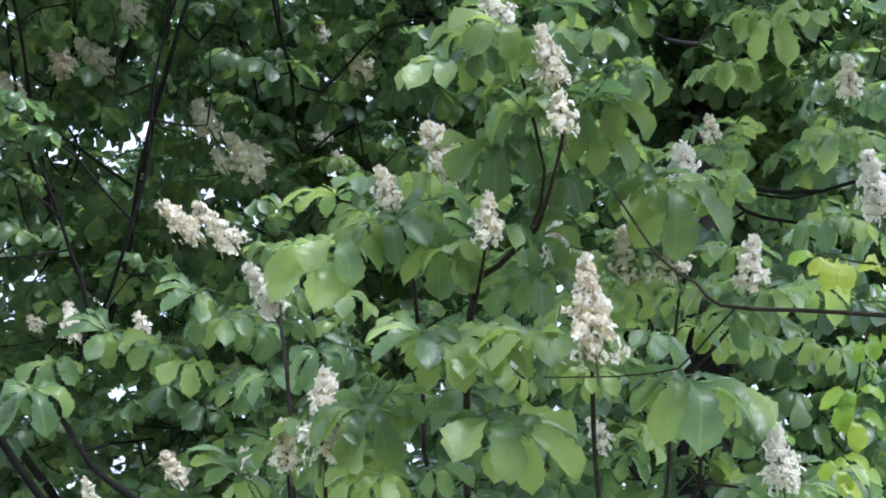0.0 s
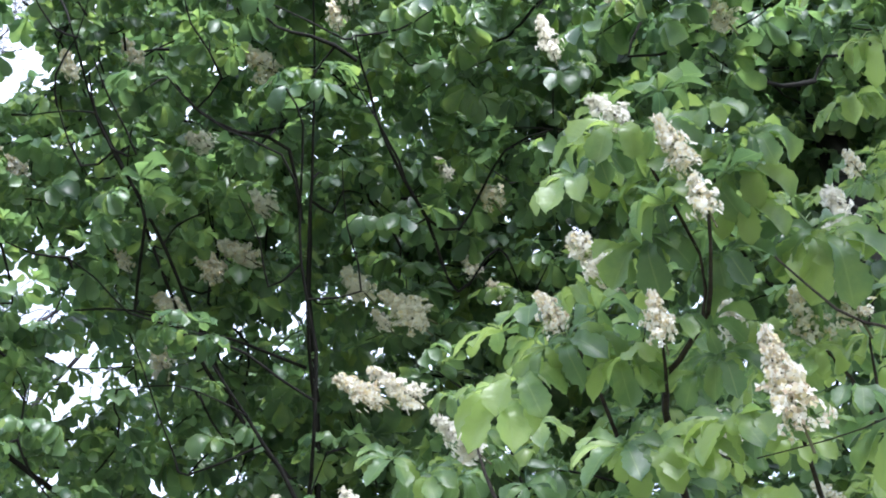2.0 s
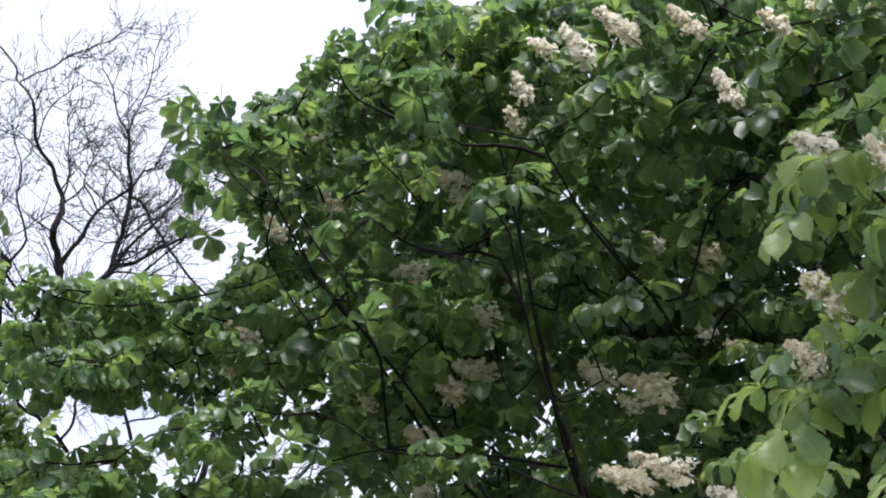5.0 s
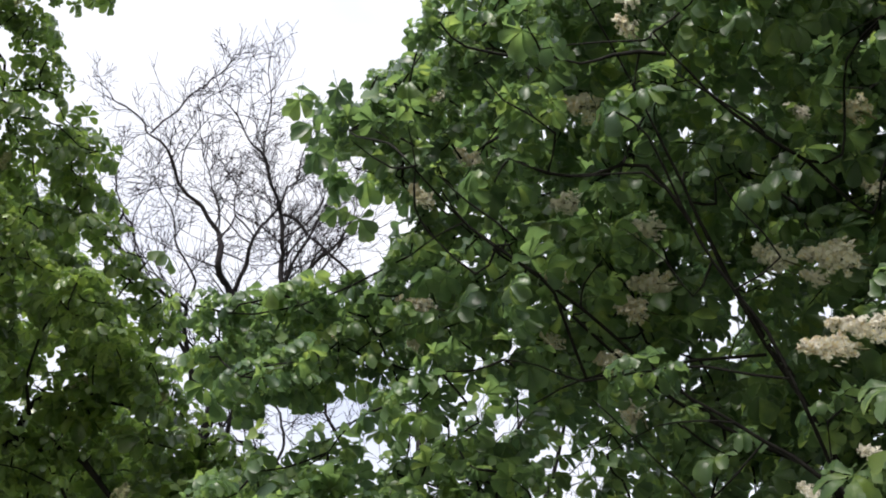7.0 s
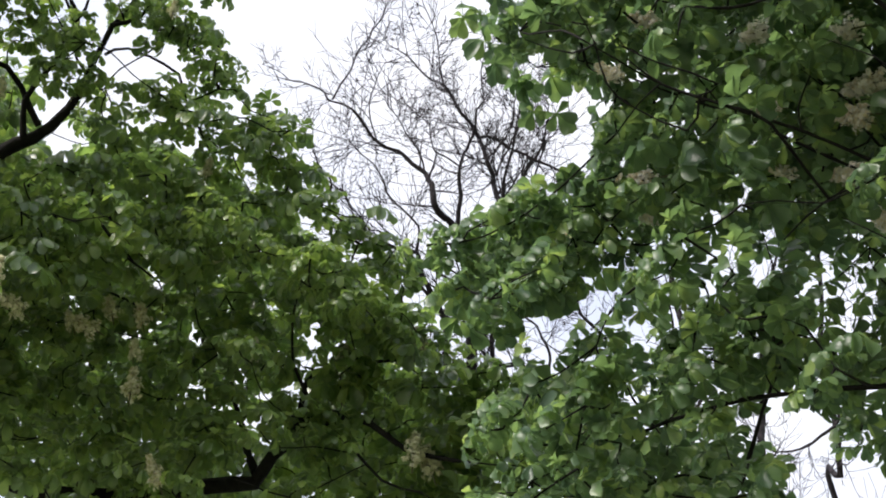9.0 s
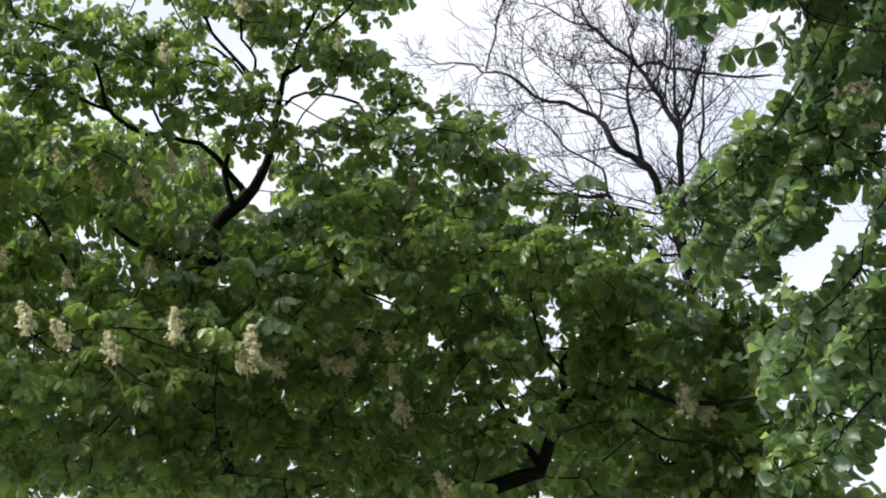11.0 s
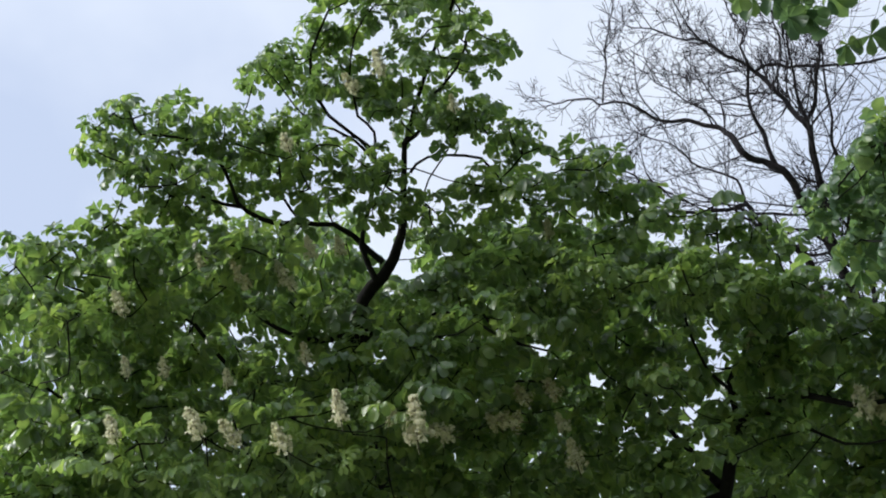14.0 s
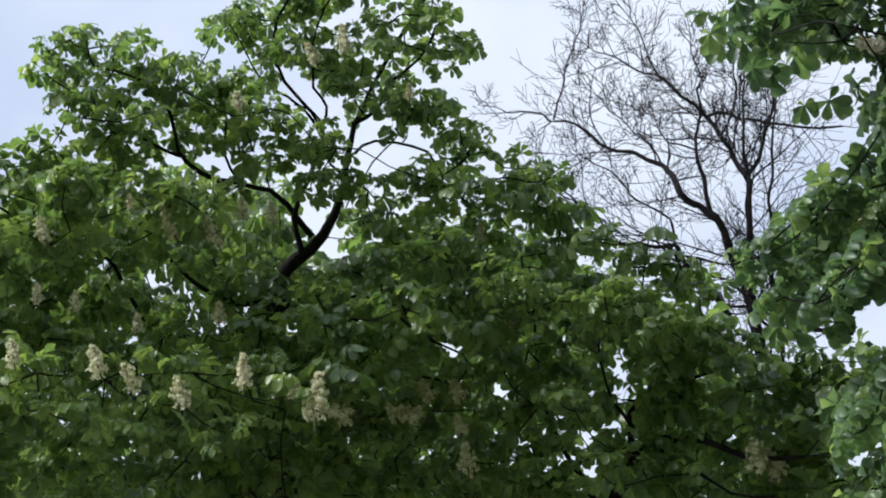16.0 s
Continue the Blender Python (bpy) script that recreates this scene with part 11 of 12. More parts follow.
second.tuft(-11.12, 4.39, 12.47, 1.58, 8)
second.tuft(-11.09, 4.78, 12.17, 1.59, 8)
second.tuft(-10.65, -5.29, 13.28, 1.43, 8)
second.tuft(-10.59, -4.51, 12.82, 1.37, 8)
second.tuft(-11.33, -4.26, 13.36, 1.56, 8)
second.tuft(-10.86, -4.05, 12.88, 1.57, 8)
second.tuft(-10.96, -3.38, 13.31, 1.38, 8)
second.tuft(-11.07, -3.22, 13.15, 1.54, 8)
second.tuft(-11.23, -2.80, 13.15, 1.64, 8)
second.tuft(-11.62, -2.36, 13.64, 1.55, 8)
second.tuft(-11.17, -1.64, 12.89, 1.44, 8)
second.tuft(-11.21, -1.30, 12.85, 1.44, 8)
second.tuft(-11.49, -1.11, 13.16, 1.40, 8)
second.tuft(-11.24, -0.53, 12.73, 1.60, 8)
second.tuft(-11.04, -0.25, 12.81, 1.52, 8)
second.tuft(-11.77, 0.40, 12.91, 1.60, 8)
second.tuft(-11.61, 0.81, 12.92, 1.65, 8)
second.tuft(-11.19, 1.07, 12.51, 1.54, 8)
second.tuft(-11.58, 1.41, 12.70, 1.46, 8)
second.tuft(-11.88, 2.05, 12.93, 1.53, 8)
second.tuft(-11.40, 2.23, 12.55, 1.48, 8)
second.tuft(-11.34, 2.91, 12.25, 1.55, 8)
second.tuft(-11.14, 3.39, 12.26, 1.38, 8)
second.tuft(-11.82, 3.73, 12.88, 1.40, 8)
second.tuft(-11.21, 3.87, 11.77, 1.42, 8)
second.tuft(-11.28, 4.31, 12.00, 1.49, 8)
second.tuft(-11.65, 4.98, 12.44, 1.64, 8)
second.tuft(-7.93, 1.53, 11.27, 0.85, 5)
second.tuft(-8.03, 1.64, 11.17, 0.85, 5)
second.tuft(-8.06, 1.47, 11.18, 0.85, 5)
second.tuft(-7.16, -1.55, 12.11, 0.85, 5)
second.tuft(-7.94, 1.97, 11.33, 0.85, 5)
# blossom
flower_spike(second.ob, -5.91, -1.42, 10.79, 1.01, (0.68, -0.59), 1, True)
flower_spike(second.ob, -5.97, -1.10, 10.78, 1.01, (0.67, -0.61), 1, True)
flower_spike(second.ob, -6.02, -0.95, 11.23, 0.93, (0.72, -0.24), 0, True)
flower_spike(second.ob, -6.03, -0.72, 11.24, 0.83, (0.72, -0.25), 0, True)
flower_spike(second.ob, -5.81, -2.29, 10.47, 0.91, (0.66, -0.40), 0, True)
flower_spike(second.ob, -4.91, -0.26, 11.98, 0.92, (0.86, -0.15), 1, True)
flower_spike(second.ob, -5.00, -0.46, 11.94, 0.90, (0.76, -0.66), 0, True)
flower_spike(second.ob, -5.20, 0.27, 11.82, 0.70, (0.82, -0.10), 0, True)
flower_spike(second.ob, -6.11, -1.74, 9.36, 1.05, (0.54, -0.53), 0, True)
flower_spike(second.ob, -6.09, -2.30, 9.39, 0.90, (0.52, -0.37), 0, True)
flower_spike(second.ob, -6.18, -0.81, 9.41, 0.95, (0.55, -0.12), 1, True)
flower_spike(second.ob, -6.28, -1.19, 9.30, 1.04, (0.51, -0.43), 0, True)
flower_spike(second.ob, -6.19, -1.50, 9.33, 0.99, (0.49, -0.77), 0, True)
flower_spike(second.ob, -6.46, -0.31, 9.45, 1.40, (0.53, 0.04), 1, True)
flower_spike(second.ob, -6.17, -2.31, 10.21, 0.70, (0.57, -0.20), 0, True)
flower_spike(second.ob, -6.23, -2.05, 10.23, 0.70, (0.59, -0.18), 0, True)
flower_spike(second.ob, -6.37, -1.62, 10.20, 0.68, (0.56, -0.01), 0, True)
flower_spike(second.ob, -6.56, -1.07, 10.62, 0.85, (0.60, -0.10), 0, True)
flower_spike(second.ob, -6.67, 1.22, 10.93, 0.88, (0.59, -0.13), 0, True)
flower_spike(second.ob, -7.32, 0.86, 9.95, 1.20, (0.43, -0.12), 0, True)
flower_spike(second.ob, -7.23, 0.81, 10.30, 0.95, (0.47, -0.12), 4, True)
flower_spike(second.ob, -6.94, 2.95, 9.70, 1.24, (0.33, -0.06), 0, True)
flower_spike(second.ob, -6.84, 2.30, 10.42, 0.95, (0.52, 0.09), 0, True)
flower_spike(second.ob, -6.15, 0.90, 11.33, 0.75, (0.71, -0.05), 0, True)
flower_spike(second.ob, -7.03, 1.67, 10.43, 0.89, (0.48, -0.08), 0, True)
flower_spike(second.ob, -7.12, 0.57, 10.55, 1.10, (0.45, -0.46), 4, True)
flower_spike(second.ob, -7.09, 0.80, 10.54, 1.11, (0.42, -0.43), 4, True)
flower_spike(second.ob, -7.20, 0.32, 10.38, 0.97, (0.40, -0.57), 4, True)
flower_spike(second.ob, -5.80, -1.74, 10.94, 0.79, (0.71, -0.37), 4, True)
flower_spike(second.ob, -5.24, -1.02, 11.57, 0.95, (0.80, -0.28), 4, True)
flower_spike(second.ob, -6.42, -0.49, 9.62, 0.61, (0.46, 0.45), 0, True)
flower_spike(second.ob, -6.91, -0.06, 10.00, 1.11, (-0.06, -1.45), 1, True)
flower_spike(second.ob, -7.54, 1.23, 9.37, 1.05, (0.22, -0.62), 1, True)
flower_spike(second.ob, -7.07, 3.17, 9.80, 1.40, (0.31, -0.39), 0, True)
flower_spike(second.ob, -7.13, 0.47, 10.33, 1.34, (-0.35, -1.79), 4, True)
flower_spike(second.ob, -6.65, 2.93, 10.74, 0.93, (0.38, -0.55), 0, True)
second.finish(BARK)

# ---- bare tree, not yet in leaf, far behind ----
bare = Tree("bare_tree", "tall leafless tree with fine dark twigs against the sky", "tree", 31)


def grow(tree, p, d, length, radius, depth):
    """Crooked side shoots that curve upward and split again and again into fine twigs."""
    rng = tree.rng
    pts, q, e = [(*p, radius)], np.array(p, float), np.array(d, float)
    e /= np.linalg.norm(e)
    n = 5
    for i in range(n):
        e = e + rng.standard_normal(3) * 0.08 + np.array([0, 0, 0.08])
        e /= np.linalg.norm(e)
        q = q + e * length / n
        pts.append((*q, max(radius * (1 - 0.75 * (i + 1) / n), 0.004)))
        if depth > 0:
            if i == 0 or rng.random() < (0.75 if depth > 1 else 0.6):
                side = np.cross(e, rng.standard_normal(3))
                side /= np.linalg.norm(side) + 1e-9
                reach = length * rng.uniform(0.4, 0.8) * (1.15 - 0.12 * i)
                grow(tree, q, e * 0.8 + side * rng.uniform(0.45, 0.95), reach, max(radius * 0.55 * (1 - 0.5 * i / n), 0.0055), depth - 1)
    tree.twigs.add(*tube(smooth_line(pts, 0.25) if depth else np.array(pts), 4 if depth > 1 else 3))


def bare_stem(*points, shoots=14, reach=0.95):
    bent = [points[0]]
    for a, b in zip(points, points[1:]):
        a, b = np.array(a), np.array(b)
        far = np.linalg.norm(b[:3] - a[:3])
        if 0.4 < far < 6:
            mid = (a + b) / 2
            mid[:3] += bare.rng.standard_normal(3) * 0.04 * far
            bent.append(tuple(mid))
        bent.append(tuple(b))
    bent = [(*p[:3], p[3] * 0.8) for p in bent]
    bare.limb("limb", BARE, *bent, sides=7, wander=0.007)
    line = bare.nodes[-1]
    for i in np.linspace(len(line) * 0.25, len(line) - 1, int(shoots * 1.5)).astype(int):
        e = line[i, :3] - line[max(i - 2, 0), :3]
        e /= np.linalg.norm(e)
        side = np.cross(e, bare.rng.standard_normal(3))
        side /= np.linalg.norm(side)
        far = 2.0 if bare.rng.random() < 0.4 else 1.0
        grow(bare, line[i, :3], e * 0.7 + side * 0.7, far * reach * (0.4 + 0.6 * min(1, line[i, 3] / 0.045)) * bare.rng.uniform(0.5, 1.15), np.clip(line[i, 3] * 0.4, 0.008, 0.018), 2)


bare_stem((-15.45, 7.86, -0.3, 0.26), (-15.18, 7.72, 6.00, 0.17), (-13.80, 7.02, 20.22, 0.107), (-13.10, 6.72, 20.45, 0.096), (-12.57, 6.48, 20.90, 0.096), (-12.06, 6.17, 21.01, 0.085), (-11.72, 5.97, 21.25, 0.075), (-11.73, 5.73, 21.60, 0.075), (-11.49, 5.39, 21.45, 0.069), (-11.45, 5.33, 22.04, 0.064), (-11.52, 5.21, 22.43, 0.053), (-11.50, 4.78, 22.73, 0.043), (-11.51, 4.37, 22.80, 0.037), (-11.15, 3.96, 22.57, 0.032), (-10.89, 3.65, 22.46, 0.027), (-11.10, 3.41, 22.91, 0.023), (-10.88, 3.18, 22.65, 0.021), (-10.77, 2.76, 22.48, 0.017), (-11.12, 2.54, 23.21, 0.013), (-10.82, 2.10, 22.69, 0.007), shoots=32, reach=0.95)
bare_stem((-11.86, 5.94, 21.58, 0.053), (-11.52, 5.83, 22.06, 0.043), (-10.92, 5.55, 21.86, 0.037), (-11.02, 5.77, 22.74, 0.032), (-10.35, 5.62, 22.26, 0.027), (-10.20, 5.73, 22.92, 0.019), (-9.85, 5.54, 23.26, 0.013), (-9.43, 5.45, 23.57, 0.007), shoots=16, reach=0.95)
bare_stem((-12.67, 6.50, 20.42, 0.075), (-11.95, 6.55, 21.43, 0.064), (-11.15, 6.37, 21.35, 0.059), (-11.23, 6.32, 22.35, 0.053), (-10.61, 5.89, 21.82, 0.048), (-10.77, 5.87, 22.79, 0.043), (-10.36, 5.37, 22.59, 0.034), (-10.29, 5.07, 23.12, 0.028), (-10.04, 4.70, 22.68, 0.021), (-9.99, 4.27, 23.12, 0.016), (-9.90, 3.92, 23.06, 0.009), shoots=27, reach=0.95)
bare_stem((-11.61, 6.64, 22.18, 0.048), (-10.89, 6.45, 21.50, 0.043), (-10.42, 6.52, 21.68, 0.032), (-10.16, 6.63, 21.86, 0.027), (-9.92, 6.62, 21.94, 0.021), (-9.81, 6.72, 22.86, 0.013), (-9.65, 6.49, 23.20, 0.007), shoots=12, reach=0.95)
bare_stem((-10.40, 5.66, 22.01, 0.032), (-10.70, 6.38, 22.59, 0.032), (-10.52, 6.68, 22.18, 0.032), (-10.41, 7.15, 21.87, 0.027), (-10.14, 7.68, 21.54, 0.021), shoots=5, reach=0.95)
bare_stem((-10.92, 3.35, 22.56, 0.021), (-10.63, 3.54, 23.21, 0.018), (-10.09, 3.60, 23.32, 0.015), (-9.68, 3.55, 22.93, 0.013), (-9.48, 3.69, 23.48, 0.007), shoots=8, reach=0.95)
bare_stem((-10.35, 5.10, 23.25, 0.019), (-9.86, 4.78, 23.55, 0.015), (-9.47, 4.44, 23.79, 0.011), (-9.17, 4.16, 23.93, 0.007), shoots=5, reach=0.95)
bare_stem((-10.60, 5.88, 21.79, 0.021), (-10.05, 6.14, 22.42, 0.018), (-9.52, 5.96, 22.34, 0.013), (-9.21, 5.66, 22.53, 0.007), shoots=6, reach=0.95)
bare_stem((-15.31, 7.23, -0.3, 0.26), (-15.04, 7.11, 6.00, 0.17), (-13.67, 6.46, 20.67, 0.064), (-12.88, 6.08, 20.43, 0.059), (-12.59, 5.55, 20.98, 0.053), (-12.58, 5.47, 21.58, 0.048), (-12.30, 4.99, 21.06, 0.043), (-12.40, 4.58, 21.25, 0.037), (-12.54, 4.18, 21.60, 0.034), (-12.76, 3.98, 22.19, 0.028), (-11.92, 3.72, 21.68, 0.021), (-12.04, 3.50, 22.40, 0.015), (-11.65, 3.14, 22.37, 0.009), shoots=24, reach=0.95)
bare_stem((-12.32, 4.25, 21.22, 0.021), (-12.33, 4.25, 21.86, 0.021), (-12.19, 4.10, 21.98, 0.017), (-12.32, 3.84, 22.45, 0.013), (-12.06, 3.43, 22.21, 0.007), shoots=6, reach=0.95)
bare_stem((-12.75, 5.54, 21.84, 0.032), (-12.26, 5.41, 21.95, 0.027), (-12.14, 5.09, 22.08, 0.023), (-12.13, 4.79, 22.39, 0.021), (-11.54, 4.41, 21.96, 0.017), (-11.65, 4.14, 22.48, 0.013), (-11.59, 3.84, 22.75, 0.007), shoots=10, reach=0.95)
bare_stem((-12.82, 5.57, 21.79, 0.037), (-13.12, 5.83, 21.52, 0.037), (-13.24, 6.15, 21.21, 0.034), (-13.27, 6.47, 20.96, 0.032), (-12.96, 6.85, 20.48, 0.027), (-12.43, 7.07, 20.46, 0.016), shoots=9, reach=0.70)
bare_stem((-12.28, 5.18, 21.16, 0.032), (-12.71, 5.89, 21.48, 0.032), (-12.35, 6.25, 20.82, 0.027), (-12.57, 6.97, 21.36, 0.017), shoots=8, reach=0.70)
bare_stem((-13.31, 8.37, 20.46, 0.048), (-13.30, 7.94, 20.52, 0.048), (-13.25, 7.49, 20.43, 0.043), (-13.22, 7.06, 20.24, 0.037), (-12.95, 6.70, 20.12, 0.027), shoots=8, reach=0.60)
bare_stem((-13.16, 8.07, 20.29, 0.032), (-13.00, 8.01, 20.76, 0.030), (-12.33, 7.44, 20.25, 0.026), (-12.38, 7.16, 20.61, 0.019), (-12.45, 6.91, 21.33, 0.011), shoots=9, reach=0.70)
bare_stem((-11.99, 8.51, 20.01, 0.037), (-11.90, 8.07, 20.33, 0.032), (-11.80, 7.90, 20.80, 0.026), (-11.46, 7.46, 20.89, 0.013), shoots=9, reach=0.70)
bare_stem((-11.98, 8.25, 20.15, 0.021), (-11.95, 8.73, 20.85, 0.021), (-11.20, 8.60, 20.47, 0.015), (-11.32, 8.87, 21.42, 0.009), shoots=7, reach=0.60)
bare_stem((-11.60, 5.25, 22.58, 0.021), (-10.98, 4.83, 22.14, 0.018), (-10.98, 4.53, 22.84, 0.014), (-10.38, 4.01, 22.38, 0.009), shoots=8, reach=0.95)
bare_stem((-11.21, 5.70, 22.42, 0.021), (-10.84, 5.09, 21.93, 0.017), (-10.89, 5.01, 22.89, 0.013), (-10.81, 4.55, 23.16, 0.007), shoots=8, reach=0.95)
bare_stem((-11.32, 4.29, 22.40, 0.019), (-11.24, 4.13, 22.96, 0.016), (-10.61, 3.95, 22.93, 0.012), (-10.21, 3.97, 23.04, 0.007), shoots=5, reach=0.95)
bare_stem((-13.83, 6.88, 19.87, 0.060), (-13.01, 6.76, 20.60, 0.055), (-12.28, 6.63, 21.16, 0.050), (-11.35, 6.38, 21.01, 0.045), (-10.86, 6.32, 21.78, 0.034), (-10.20, 6.25, 22.25, 0.020), (-9.57, 6.22, 22.58, 0.010), shoots=16, reach=0.95)
bare_stem((-13.60, 7.02, 19.54, 0.055), (-13.16, 7.10, 20.78, 0.050), (-12.42, 6.96, 21.16, 0.042), (-11.53, 6.80, 21.45, 0.034), (-11.18, 7.02, 22.48, 0.026), (-10.03, 6.70, 22.01, 0.016), shoots=14, reach=0.95)
bare_stem((-12.73, 6.60, 20.20, 0.030), (-12.49, 6.15, 20.55, 0.026), (-12.58, 5.62, 20.91, 0.022), (-12.13, 4.99, 21.00, 0.016), (-11.92, 4.41, 21.29, 0.008), shoots=12, reach=0.95)
bare.finish(twig_mat=BARE)

# a second leafless tree shows through the gaps in the first chestnut
bare = Tree("bare_tree", "leafless tree with straight dark stems behind the flowering chestnut", "tree", 37)
bare_stem((-14.00, 10.90, -0.3, 0.26), (-13.75, 10.71, 6.00, 0.17), (-12.50, 9.73, 16.65, 0.078), (-11.32, 9.17, 17.61, 0.068), (-10.31, 8.64, 18.54, 0.059), (-9.82, 8.46, 19.54, 0.044), (-9.03, 7.85, 19.89, 0.029), (-8.13, 7.63, 20.66, 0.015), shoots=18, reach=0.95)
bare_stem((-12.95, 13.08, -0.3, 0.26), (-12.72, 12.85, 6.00, 0.17), (-11.57, 11.68, 16.64, 0.059), (-10.37, 10.99, 17.28, 0.054), (-9.86, 10.83, 18.70, 0.049), (-9.24, 10.59, 19.22, 0.039), (-8.30, 9.82, 19.28, 0.024), (-7.69, 9.83, 20.13, 0.012), shoots=18, reach=0.95)
bare_stem((-13.34, 11.63, -0.3, 0.26), (-13.10, 11.43, 6.00, 0.17), (-11.91, 10.39, 16.30, 0.088), (-11.36, 10.28, 17.22, 0.078), (-11.14, 10.39, 18.15, 0.064), (-9.79, 9.70, 18.26, 0.044), (-9.26, 9.88, 19.40, 0.024), shoots=16, reach=0.95)
bare_stem((-11.42, 9.26, 17.76, 0.039), (-10.93, 9.64, 18.45, 0.029), (-10.34, 9.88, 19.01, 0.020), (-9.68, 9.83, 19.32, 0.010), shoots=8, reach=0.95)
bare_stem((-10.33, 10.94, 17.22, 0.034), (-10.82, 10.80, 17.28, 0.024), (-11.00, 10.30, 17.11, 0.016), (-11.12, 10.07, 17.48, 0.010), shoots=8, reach=0.95)
bare_stem((-10.33, 10.94, 17.22, 0.029), (-9.72, 11.34, 18.02, 0.022), (-9.12, 11.44, 18.45, 0.010), shoots=8, reach=0.95)
bare.finish(twig_mat=BARE)

# ---- young beech: thin twigs with small bright leaves ----
beech = Tree("young_beech_tree", "slender young beech with bright yellow-green leaves on thin brown twigs", "tree", 41)


def oval_leaf(rng, length):
    """A small pleated beech leaf along +x, hanging a little."""
    v, f = leaflet(length, length * 0.5, 38, 8, 0.25, rng.uniform(-0.3, 0.3), rng)
    s = np.repeat(np.linspace(0, 1, 9), 3)
    wide = np.repeat(np.interp(np.linspace(0, 1, 9), [0, 0.25, 0.5, 0.8, 1], [0.5, 1.7, 1.15, 0.75, 0.4]), 3)
    v[:, 1] *= wide
    v[:, 2] += 0.004 * np.cos(s * 30)
    return v, f


BEECH = [raw_mesh("beech_leaf", v.tolist(), f.tolist(), [YOUNG]) for v, f in (oval_leaf(RNG, 0.085) for _ in range(4))]


def beech_leaf(x, y, z, out, up, size):
    ob = child("leaf", BEECH[int(beech.rng.integers(4))], beech.ob)
    rot = frame_of(None, np.array(out, float), np.array(up, float))
    ob.matrix_local = Matrix.LocRotScale((x, y, z), Matrix(rot.tolist()).to_quaternion(), (size,) * 3)


beech.limb("trunk", TWIG, (1.52, 2.48, -0.3, 0.05), (1.52, 2.48, 2, 0.035), (1.52, 2.48, 4.20, 0.02), (1.49, 2.14, 4.63, 0.012), sides=8)
beech.limb("twig", TWIG, (1.52, 2.32, 4.42, 0.0080), (1.13, 2.19, 4.49, 0.0073), (0.82, 2.17, 4.48, 0.0066), (0.62, 2.20, 4.51, 0.0059), (0.44, 2.21, 4.53, 0.0051), (0.38, 2.20, 4.61, 0.0044), (0.28, 2.18, 4.70, 0.0037), (0.16, 2.11, 4.88, 0.0030), sides=5)
beech.limb("twig", TWIG, (0.91, 2.17, 4.48, 0.0040), (0.78, 2.21, 4.46, 0.0034), (0.76, 2.29, 4.40, 0.0029), (0.74, 2.38, 4.34, 0.0024), (0.72, 2.50, 4.23, 0.0018), sides=5)
beech.limb("twig", TWIG, (1.00, 2.17, 4.49, 0.0040), (0.85, 2.08, 4.54, 0.0033), (0.75, 2.08, 4.57, 0.0025), (0.64, 2.08, 4.59, 0.0018), sides=5)
beech.limb("twig", TWIG, (0.46, 2.21, 4.53, 0.0030), (0.42, 2.29, 4.54, 0.0027), (0.34, 2.40, 4.52, 0.0024), (0.19, 2.50, 4.59, 0.0021), (-0.00, 2.58, 4.66, 0.0018), sides=5)
beech_leaf(0.65, 2.08, 4.59, (-0.93, -0.20, -0.30), (0.02, -0.97, -0.24), 0.97)
beech_leaf(0.70, 2.08, 4.58, (-0.36, 0.53, -0.76), (0.02, -0.97, -0.24), 1.30)
beech_leaf(0.72, 2.08, 4.57, (-0.09, 0.61, -0.79), (0.02, -0.97, -0.24), 1.14)
beech_leaf(0.76, 2.08, 4.57, (0.72, -0.67, 0.18), (0.02, -0.97, -0.24), 0.76)
beech_leaf(0.68, 2.08, 4.58, (-0.76, 0.25, -0.60), (0.02, -0.97, -0.24), 0.91)
beech_leaf(0.78, 2.08, 4.56, (0.94, 0.10, -0.34), (0.02, -0.97, -0.24), 0.60)
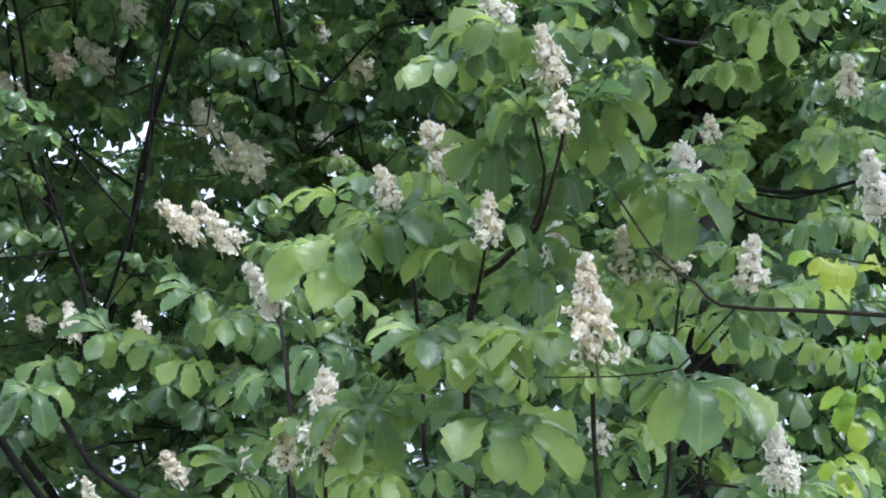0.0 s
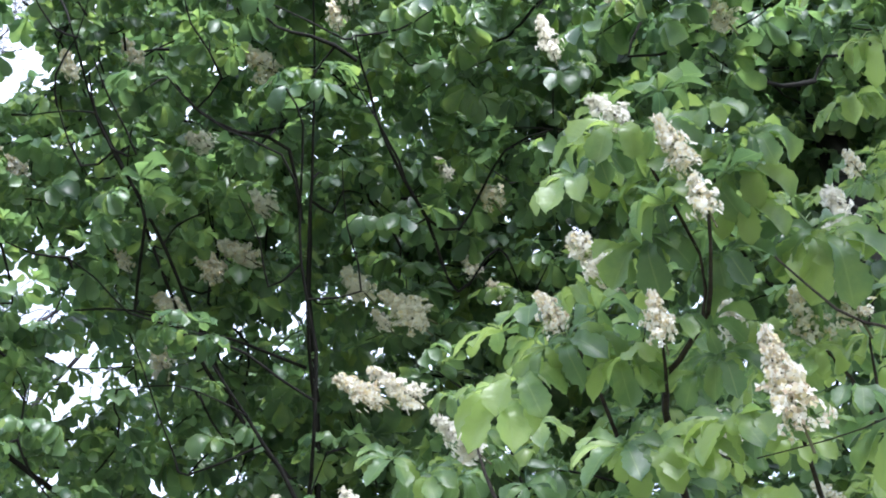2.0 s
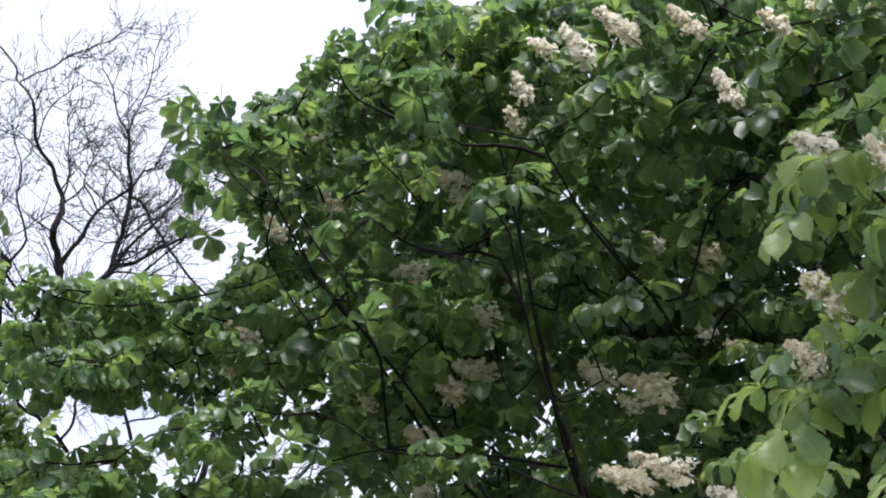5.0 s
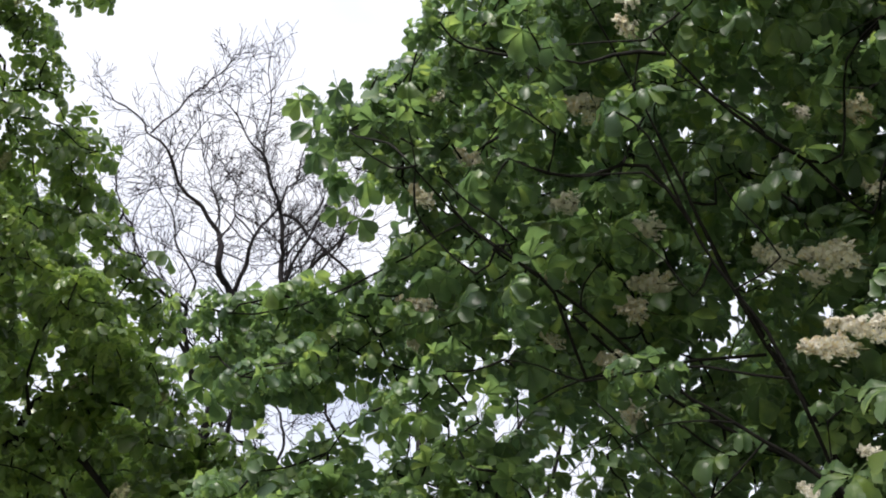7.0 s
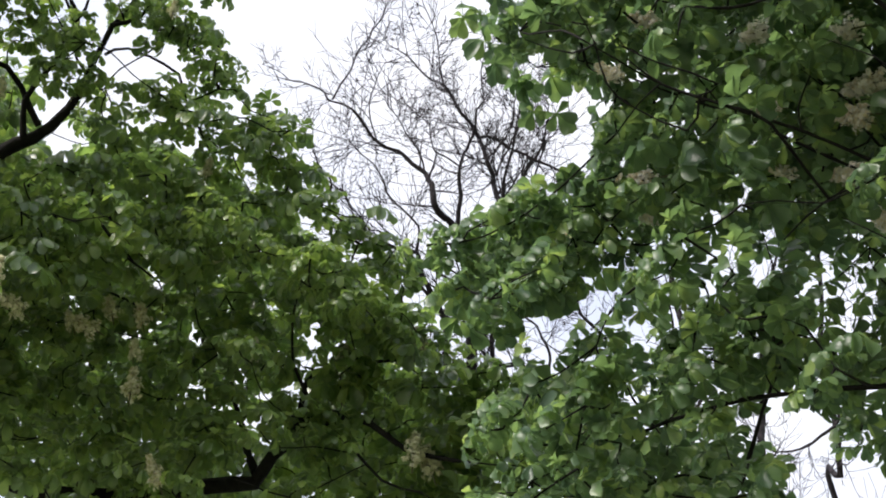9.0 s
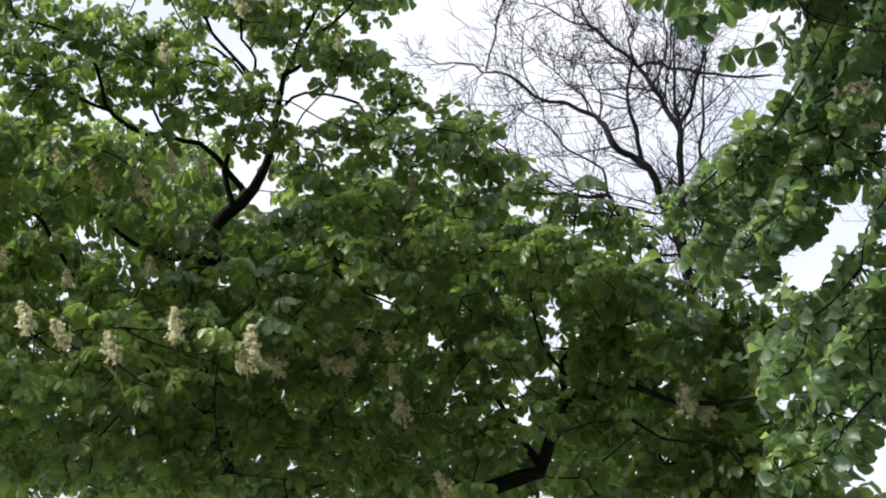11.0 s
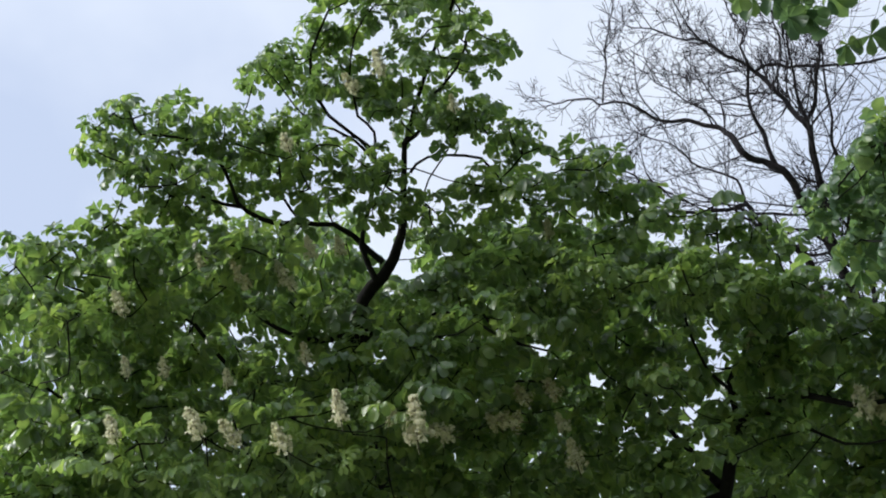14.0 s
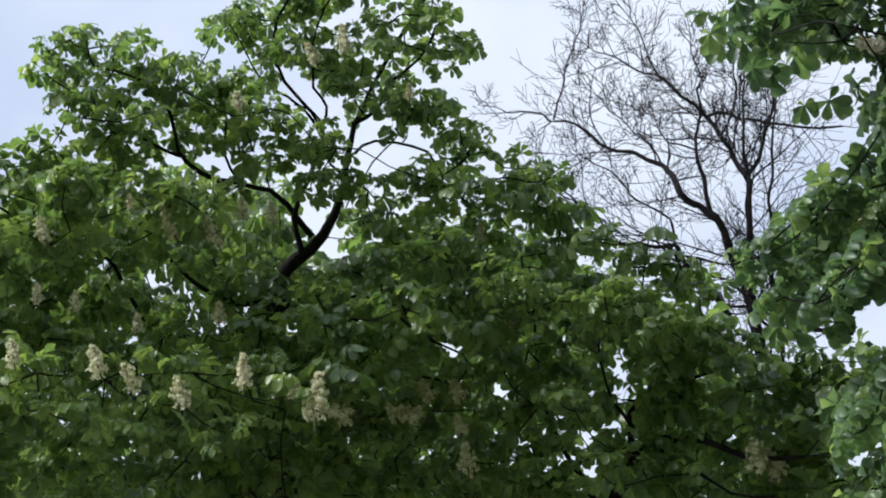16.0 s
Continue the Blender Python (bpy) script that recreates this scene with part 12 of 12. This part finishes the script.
beech_leaf(0.80, 2.09, 4.55, (-0.74, -0.67, 0.05), (0.02, -0.97, -0.24), 0.76)
beech_leaf(0.78, 2.21, 4.46, (0.17, 0.61, -0.77), (0.02, -0.97, -0.24), 0.97)
beech_leaf(0.76, 2.23, 4.45, (-0.16, 0.59, -0.79), (0.02, -0.97, -0.24), 0.80)
beech_leaf(0.74, 2.33, 4.38, (-0.89, 0.04, -0.46), (0.02, -0.97, -0.24), 1.10)
beech_leaf(0.74, 2.34, 4.37, (-0.30, 0.56, -0.77), (0.02, -0.97, -0.24), 1.26)
beech_leaf(0.76, 2.32, 4.38, (0.97, -0.01, -0.26), (0.02, -0.97, -0.24), 0.99)
beech_leaf(0.75, 2.38, 4.34, (0.15, 0.61, -0.78), (0.02, -0.97, -0.24), 1.17)
beech_leaf(0.74, 2.38, 4.34, (-0.23, 0.58, -0.78), (0.02, -0.97, -0.24), 0.61)
beech_leaf(0.76, 2.37, 4.34, (0.95, 0.07, -0.32), (0.02, -0.97, -0.24), 0.97)
beech_leaf(0.73, 2.45, 4.28, (0.95, 0.06, -0.31), (0.02, -0.97, -0.24), 1.01)
beech_leaf(0.72, 2.46, 4.27, (-0.67, 0.34, -0.66), (0.02, -0.97, -0.24), 0.89)
beech_leaf(0.72, 2.47, 4.26, (0.26, 0.60, -0.76), (0.02, -0.97, -0.24), 0.99)
beech_leaf(0.74, 2.45, 4.27, (-0.85, 0.13, -0.52), (0.02, -0.97, -0.24), 0.60)
beech_leaf(0.71, 2.49, 4.24, (0.84, 0.27, -0.47), (0.02, -0.97, -0.24), 1.05)
beech_leaf(0.75, 2.32, 4.38, (-0.40, 0.52, -0.76), (0.02, -0.97, -0.24), 1.00)
beech_leaf(0.81, 2.21, 4.46, (0.32, 0.59, -0.74), (0.02, -0.97, -0.24), 0.60)
beech_leaf(0.84, 2.08, 4.54, (0.26, 0.60, -0.76), (0.02, -0.97, -0.24), 0.99)
beech_leaf(0.88, 2.10, 4.52, (0.40, -0.87, 0.30), (0.02, -0.97, -0.24), 0.87)
